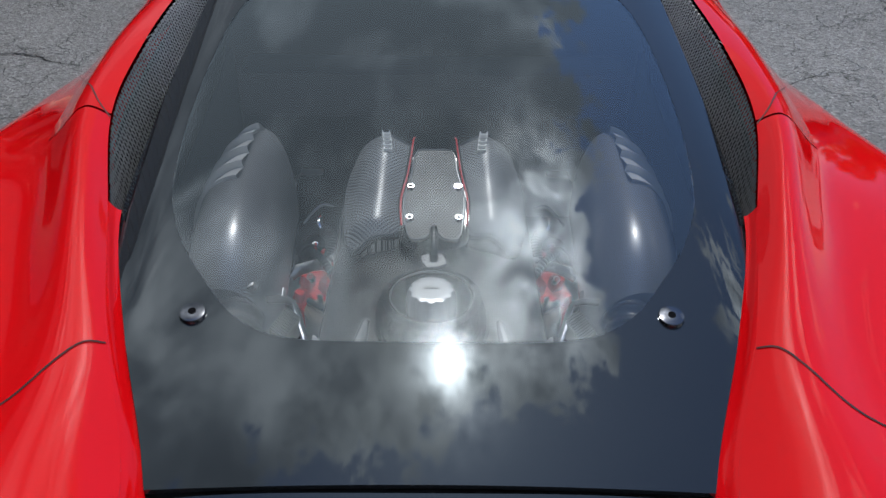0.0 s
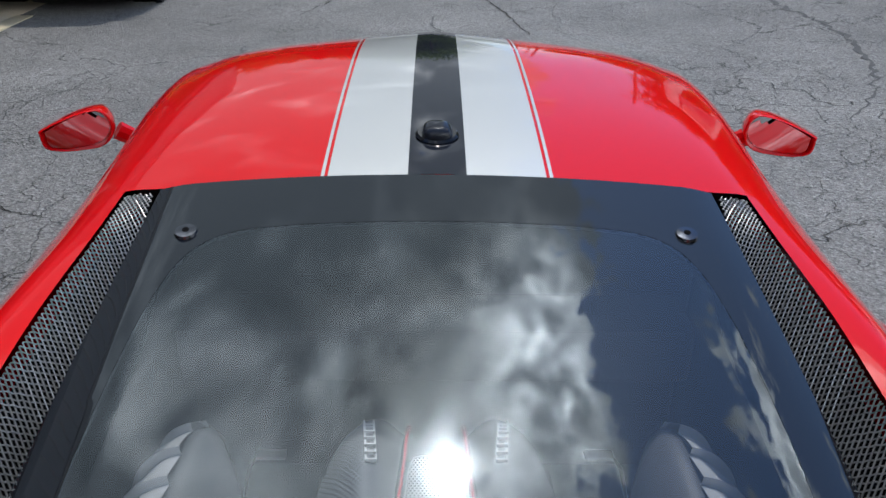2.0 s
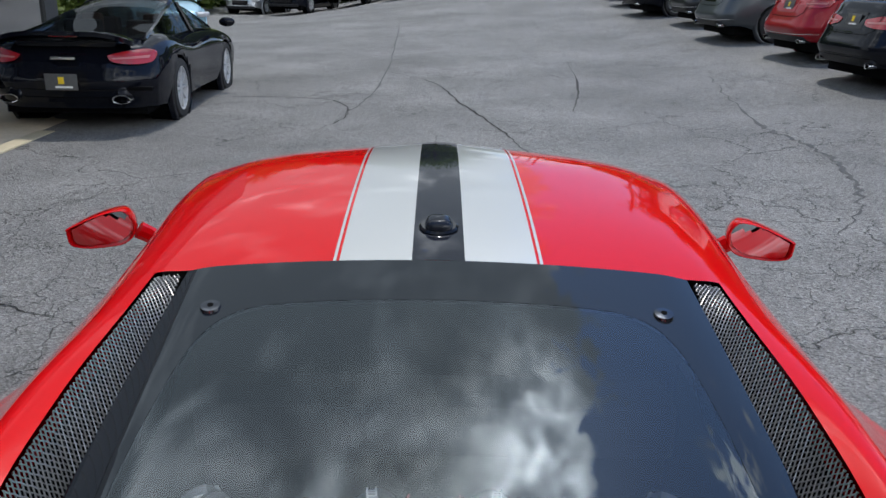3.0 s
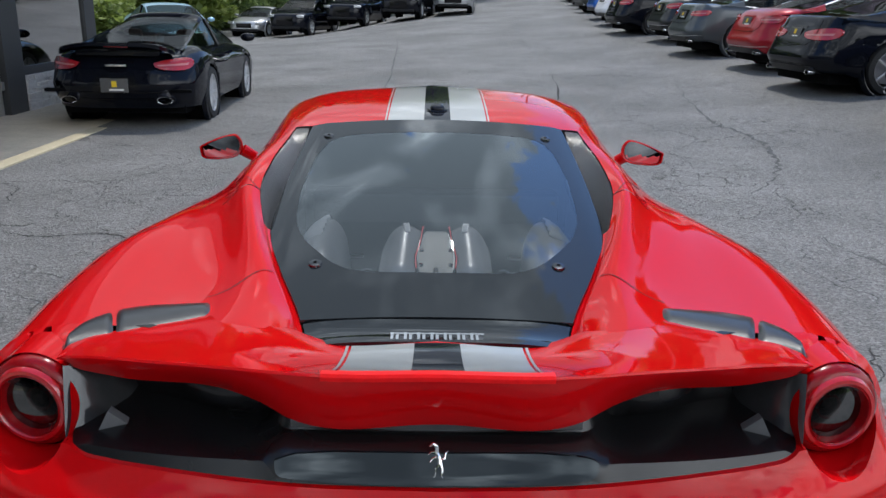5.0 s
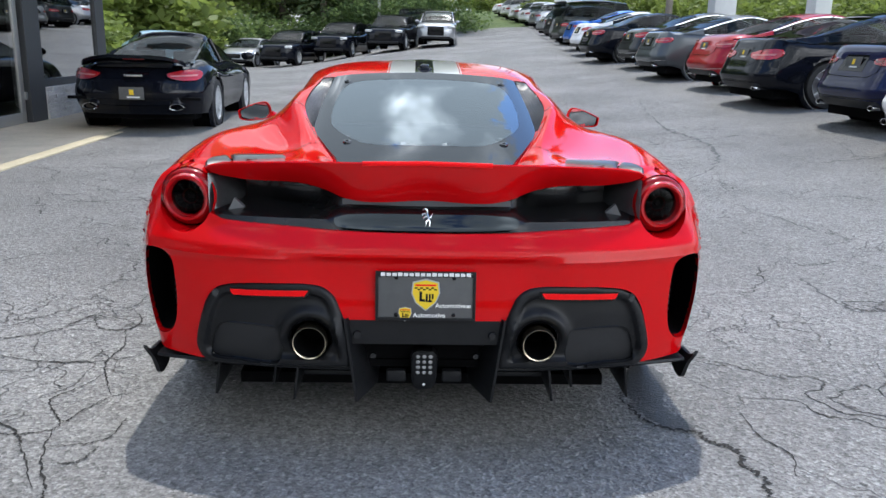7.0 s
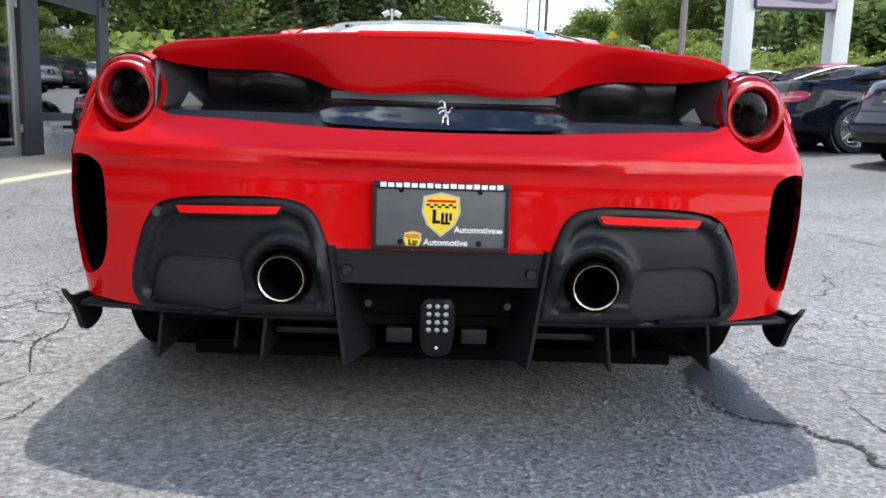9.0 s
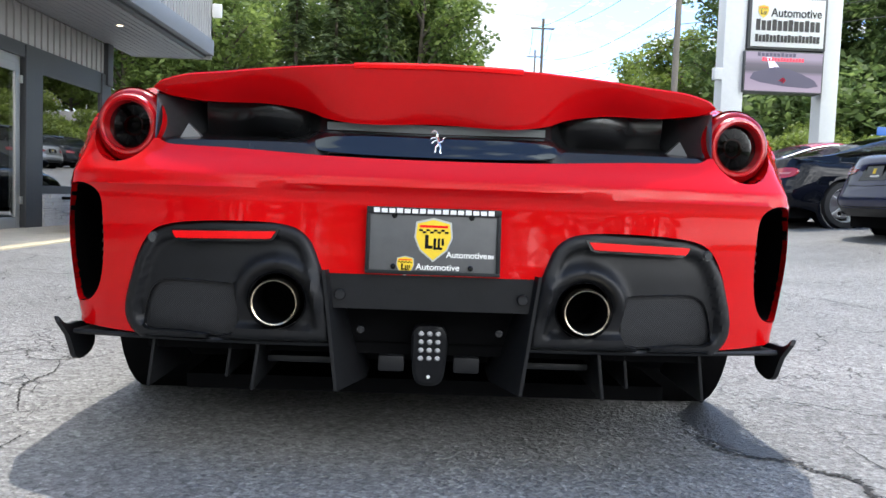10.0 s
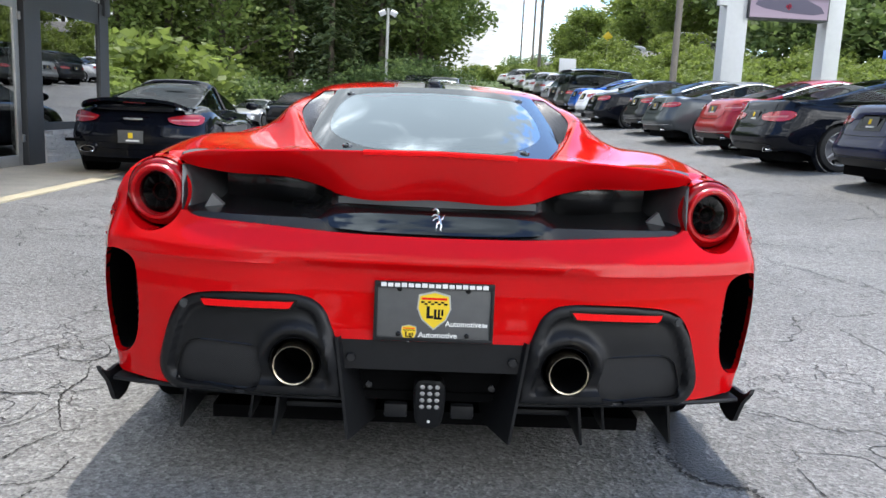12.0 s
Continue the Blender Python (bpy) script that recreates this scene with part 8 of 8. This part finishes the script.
def broad_tree(name, label, seed, h, w, mat, count=9000, size=0.22, m=None, group="wood behind the lot"):
    rng = np.random.RandomState(seed)
    top = thing(name, label, "tree", m, group)
    bm = tube([(0, 0, -0.4), (0.1, 0, h * 0.25), (-0.1, 0.1, h * 0.55), (0.1, 0, h * 0.85)], [h * 0.024, h * 0.018, h * 0.011, h * 0.004], 10)
    cl = []
    for i in range(24):
        a, u = rng.random() * 6.283, 0.2 + 0.78 * (i + rng.random()) / 24
        reach = w * (0.25 + 0.75 * math.sin(math.pi * min(1, (u * 0.92 + 0.05))) ** 0.8) * (0.55 + 0.45 * rng.random())
        e = Vector((math.cos(a) * reach, math.sin(a) * reach, h * u))
        s0 = Vector((0, 0, h * max(0.15, u - 0.16)))
        tube([s0, s0.lerp(e, 0.5) + Vector((0, 0, 0.02 * h)), e], [h * 0.008, h * 0.005, h * 0.002], 6, bm, False)
        cl.append((tuple(e), w * (0.26 + 0.20 * rng.random())))
        cl.append((tuple(s0.lerp(e, 0.55)), w * (0.22 + 0.16 * rng.random())))
    cl.append(((0, 0, h * 0.93), w * 0.34))
    part("trunk", bm, BARK, top)
    p, f = leaves(cl, count, size, rng)
    mesh_part("crown", p, f, mat, top)
    return top


def pine_tree(name, label, seed, h, w, m=None, group="wood behind the lot"):
    rng = np.random.RandomState(seed)
    top = thing(name, label, "tree", m, group)
    bm = tube([(0, 0, -0.4), (0, 0, h * 0.5), (0, 0, h)], [h * 0.016, h * 0.011, 0.02], 8)
    p, f = [], []
    for i in range(46):
        u = 0.08 + 0.9 * i / 46
        for k in range(6):
            a = rng.random() * 6.283
            reach = w * (1 - u) ** 0.85 * (0.7 + 0.45 * rng.random()) + 0.15
            d = np.array((math.cos(a), math.sin(a), 0))
            s = np.array((-d[1], d[0], 0))
            z = h * u
            for j in range(12):
                v = (j + rng.random()) / 12
                c = d * reach * v + np.array((0, 0, z - reach * 0.32 * v * v + rng.normal() * 0.08))
                ln, wd = 0.42 * (1.1 - 0.5 * v), 0.13
                k0 = len(p)
                t_ = d * ln + s * rng.normal() * 0.3 - np.array((0, 0, 0.16))
                n_ = s * wd + np.array((0, 0, rng.normal() * 0.06))
                p += [c - n_, c + t_ * 0.5 - n_ * 0.4, c + t_, c + n_]
                f.append((k0, k0 + 1, k0 + 2, k0 + 3))
    part("trunk", bm, BARK, top)
    mesh_part("crown", p, f, NEEDLE, top)
    return top


def at(x, y, turn=0, s=1.0):
    return Matrix.Translation((x, y, land(x, y) - 0.1)) @ pose(0, 0, 0, 0, 0, turn)


T1 = broad_tree("broadleaf_tree", "tall broadleaf tree with a full green crown", 1, 17, 5.2, LEAF, m=at(-0.6, 60))
T2 = broad_tree("broadleaf_tree", "tall dark green broadleaf tree", 2, 19, 5.0, LEAF_DARK, m=at(-4.7, 62))
T3 = broad_tree("broadleaf_tree", "tall broadleaf tree with a thin airy crown", 3, 15, 4.6, LEAF, 6500, m=at(-14.2, 56))
T4 = pine_tree("conifer", "tall dark green conifer", 4, 17, 3.6, m=at(-6.7, 57))
rng = random.Random(21)
for kind, x, y in ((T2, -1.6, 66), (T3, -3.6, 64), (T4, -5.0, 58), (T4, -11.5, 58), (T1, -12.5, 63), (T2, -18, 64), (T1, -20, 57), (T3, -24, 58), (T2, -26, 64), (T1, -29, 55), (T4, -23, 62), (T3, -32, 60),
                   (T2, -36, 56), (T1, -40, 62), (T2, -15, 68), (T2, -9, 70), (T2, -2, 72), (T2, -6.5, 74), (T2, -22, 70), (T2, -30, 70), (T3, -34, 50), (T2, -40, 48), (T1, -44, 55), (T2, -38, 66)):
    copy_thing(kind, at(x + 1.8, y, rng.random() * 360))
# wooded hill to the right, beyond the road
H1 = broad_tree("hill_tree", "broadleaf tree on the hillside", 7, 10, 4.6, LEAF_LIGHT, 6000, 0.24, at(25, 78), "trees on the hill")
H2 = broad_tree("hill_tree", "light green tree on the hillside", 8, 8.5, 4.2, LEAF_LIGHT, 6000, 0.24, at(29, 92), "trees on the hill")
for kind, x, y in ((H1, 22.5, 96), (H2, 25, 108), (H1, 28, 120), (H2, 22, 128), (H1, 30, 104), (H1, 33, 84), (H2, 27, 84), (H1, 36, 96), (H2, 24, 145), (H1, 28, 150), (H1, 32, 140), (H2, 26, 165), (H1, 38, 112), (H2, 40, 84)):
    copy_thing(kind, at(x + 3, y, rng.random() * 360))
for x, y in ((27, 58), (31, 62), (35, 56), (29.5, 68), (38, 64), (33, 50), (41, 55), (37, 46), (44, 62), (25.5, 66), (36, 74), (43, 48)):
    copy_thing(T2, at(x, y, rng.random() * 360))


def bush(label, seed, w, h, mat, m, count=2600):
    r = np.random.RandomState(seed)
    top = thing("bush", label, "bush", m, "bushes round the lot")
    cl = [((w * (r.random() - 0.5) * 1.4, w * (r.random() - 0.5), h * (0.25 + 0.5 * r.random())), w * (0.25 + 0.2 * r.random())) for _ in range(9)]
    bm = bmesh.new()
    for c, _ in cl[:5]:
        tube([(c[0] * 0.2, c[1] * 0.2, -0.1), (c[0] * 0.6, c[1] * 0.6, c[2] * 0.6), c], [0.04, 0.03, 0.012], 5, bm, False)
    part("stems", bm, BARK, top)
    p, f = leaves(cl, count, 0.13, r)
    mesh_part("foliage", p, f, mat, top)
    return top


B1 = bush("bright green leafy bush", 31, 2.6, 2.4, LEAF_LIGHT, at(-10.8, 27))
B2 = bush("dark green undergrowth bush", 32, 4.2, 3.4, LEAF_DARK, at(-14, 50), 3600)
B3 = bush("light green scrub on the bank", 33, 2.6, 1.7, LEAF_LIGHT, at(22, 44), 2600)
copy_thing(B1, at(-12.5, 29, 80))
for x, y, k in ((-16.8, 43, 1.9), (-14.6, 42, 2.2), (-12.4, 42.5, 2.0), (-18.9, 44, 1.8)):
    copy_thing(B1, at(x, y, rng.random() * 360) @ Matrix.Scale(k, 4))
for x, y, k in ((26.4, 53, 2.0), (28.8, 51, 2.2), (31.4, 52, 2.3), (33.8, 48, 2.0)):
    copy_thing(B2, at(x, y, rng.random() * 360) @ Matrix.Scale(k, 4))
for i in range(22):
    copy_thing(B2, at(-42 + i * 2.05 + rng.uniform(-0.6, 0.6), 50.5 + rng.uniform(-1, 3) + (3.5 if i > 15 else 0), rng.random() * 360))
for x, y in ((20, 40), (24, 40), (26.5, 43), (23.5, 47), (29, 41), (21.5, 36), (25.5, 37), (31, 46), (11, 92), (8, 88), (5.5, 92), (13, 98), (2.5, 90), (9.5, 104), (15, 110), (33, 40), (28, 36)):
    copy_thing(B3, at(x, y, rng.random() * 360))
for i in range(30):
    copy_thing(B2, at(-60 + i * 7 + rng.uniform(-2, 2), 150 + rng.uniform(-10, 20), rng.random() * 360))
# unseen wood and undergrowth added behind the camera to darken the paint's reflections
for i in range(20):
    copy_thing((T1, T2, T4, T2)[i % 4], at(-57 + i * 6 + rng.uniform(-2, 2), -62 + rng.uniform(-7, 3), rng.random() * 360))
for i in range(26):
    copy_thing(B2, at(-50 + i * 4 + rng.uniform(-1, 1), -50 + rng.uniform(-2, 1), rng.random() * 360))
for i in range(16):
    copy_thing(B3, at(11 + (i % 4) * 2.6 + rng.uniform(-1, 1), 56 + (i // 4) * 9 + rng.uniform(-3, 3), rng.random() * 360))
for i in range(18):
    copy_thing(B3, at(14.2 + (i % 3) * 1.7 + rng.uniform(-0.6, 0.6), 32 + (i // 3) * 4.6 + rng.uniform(-1.5, 1.5), rng.random() * 360))
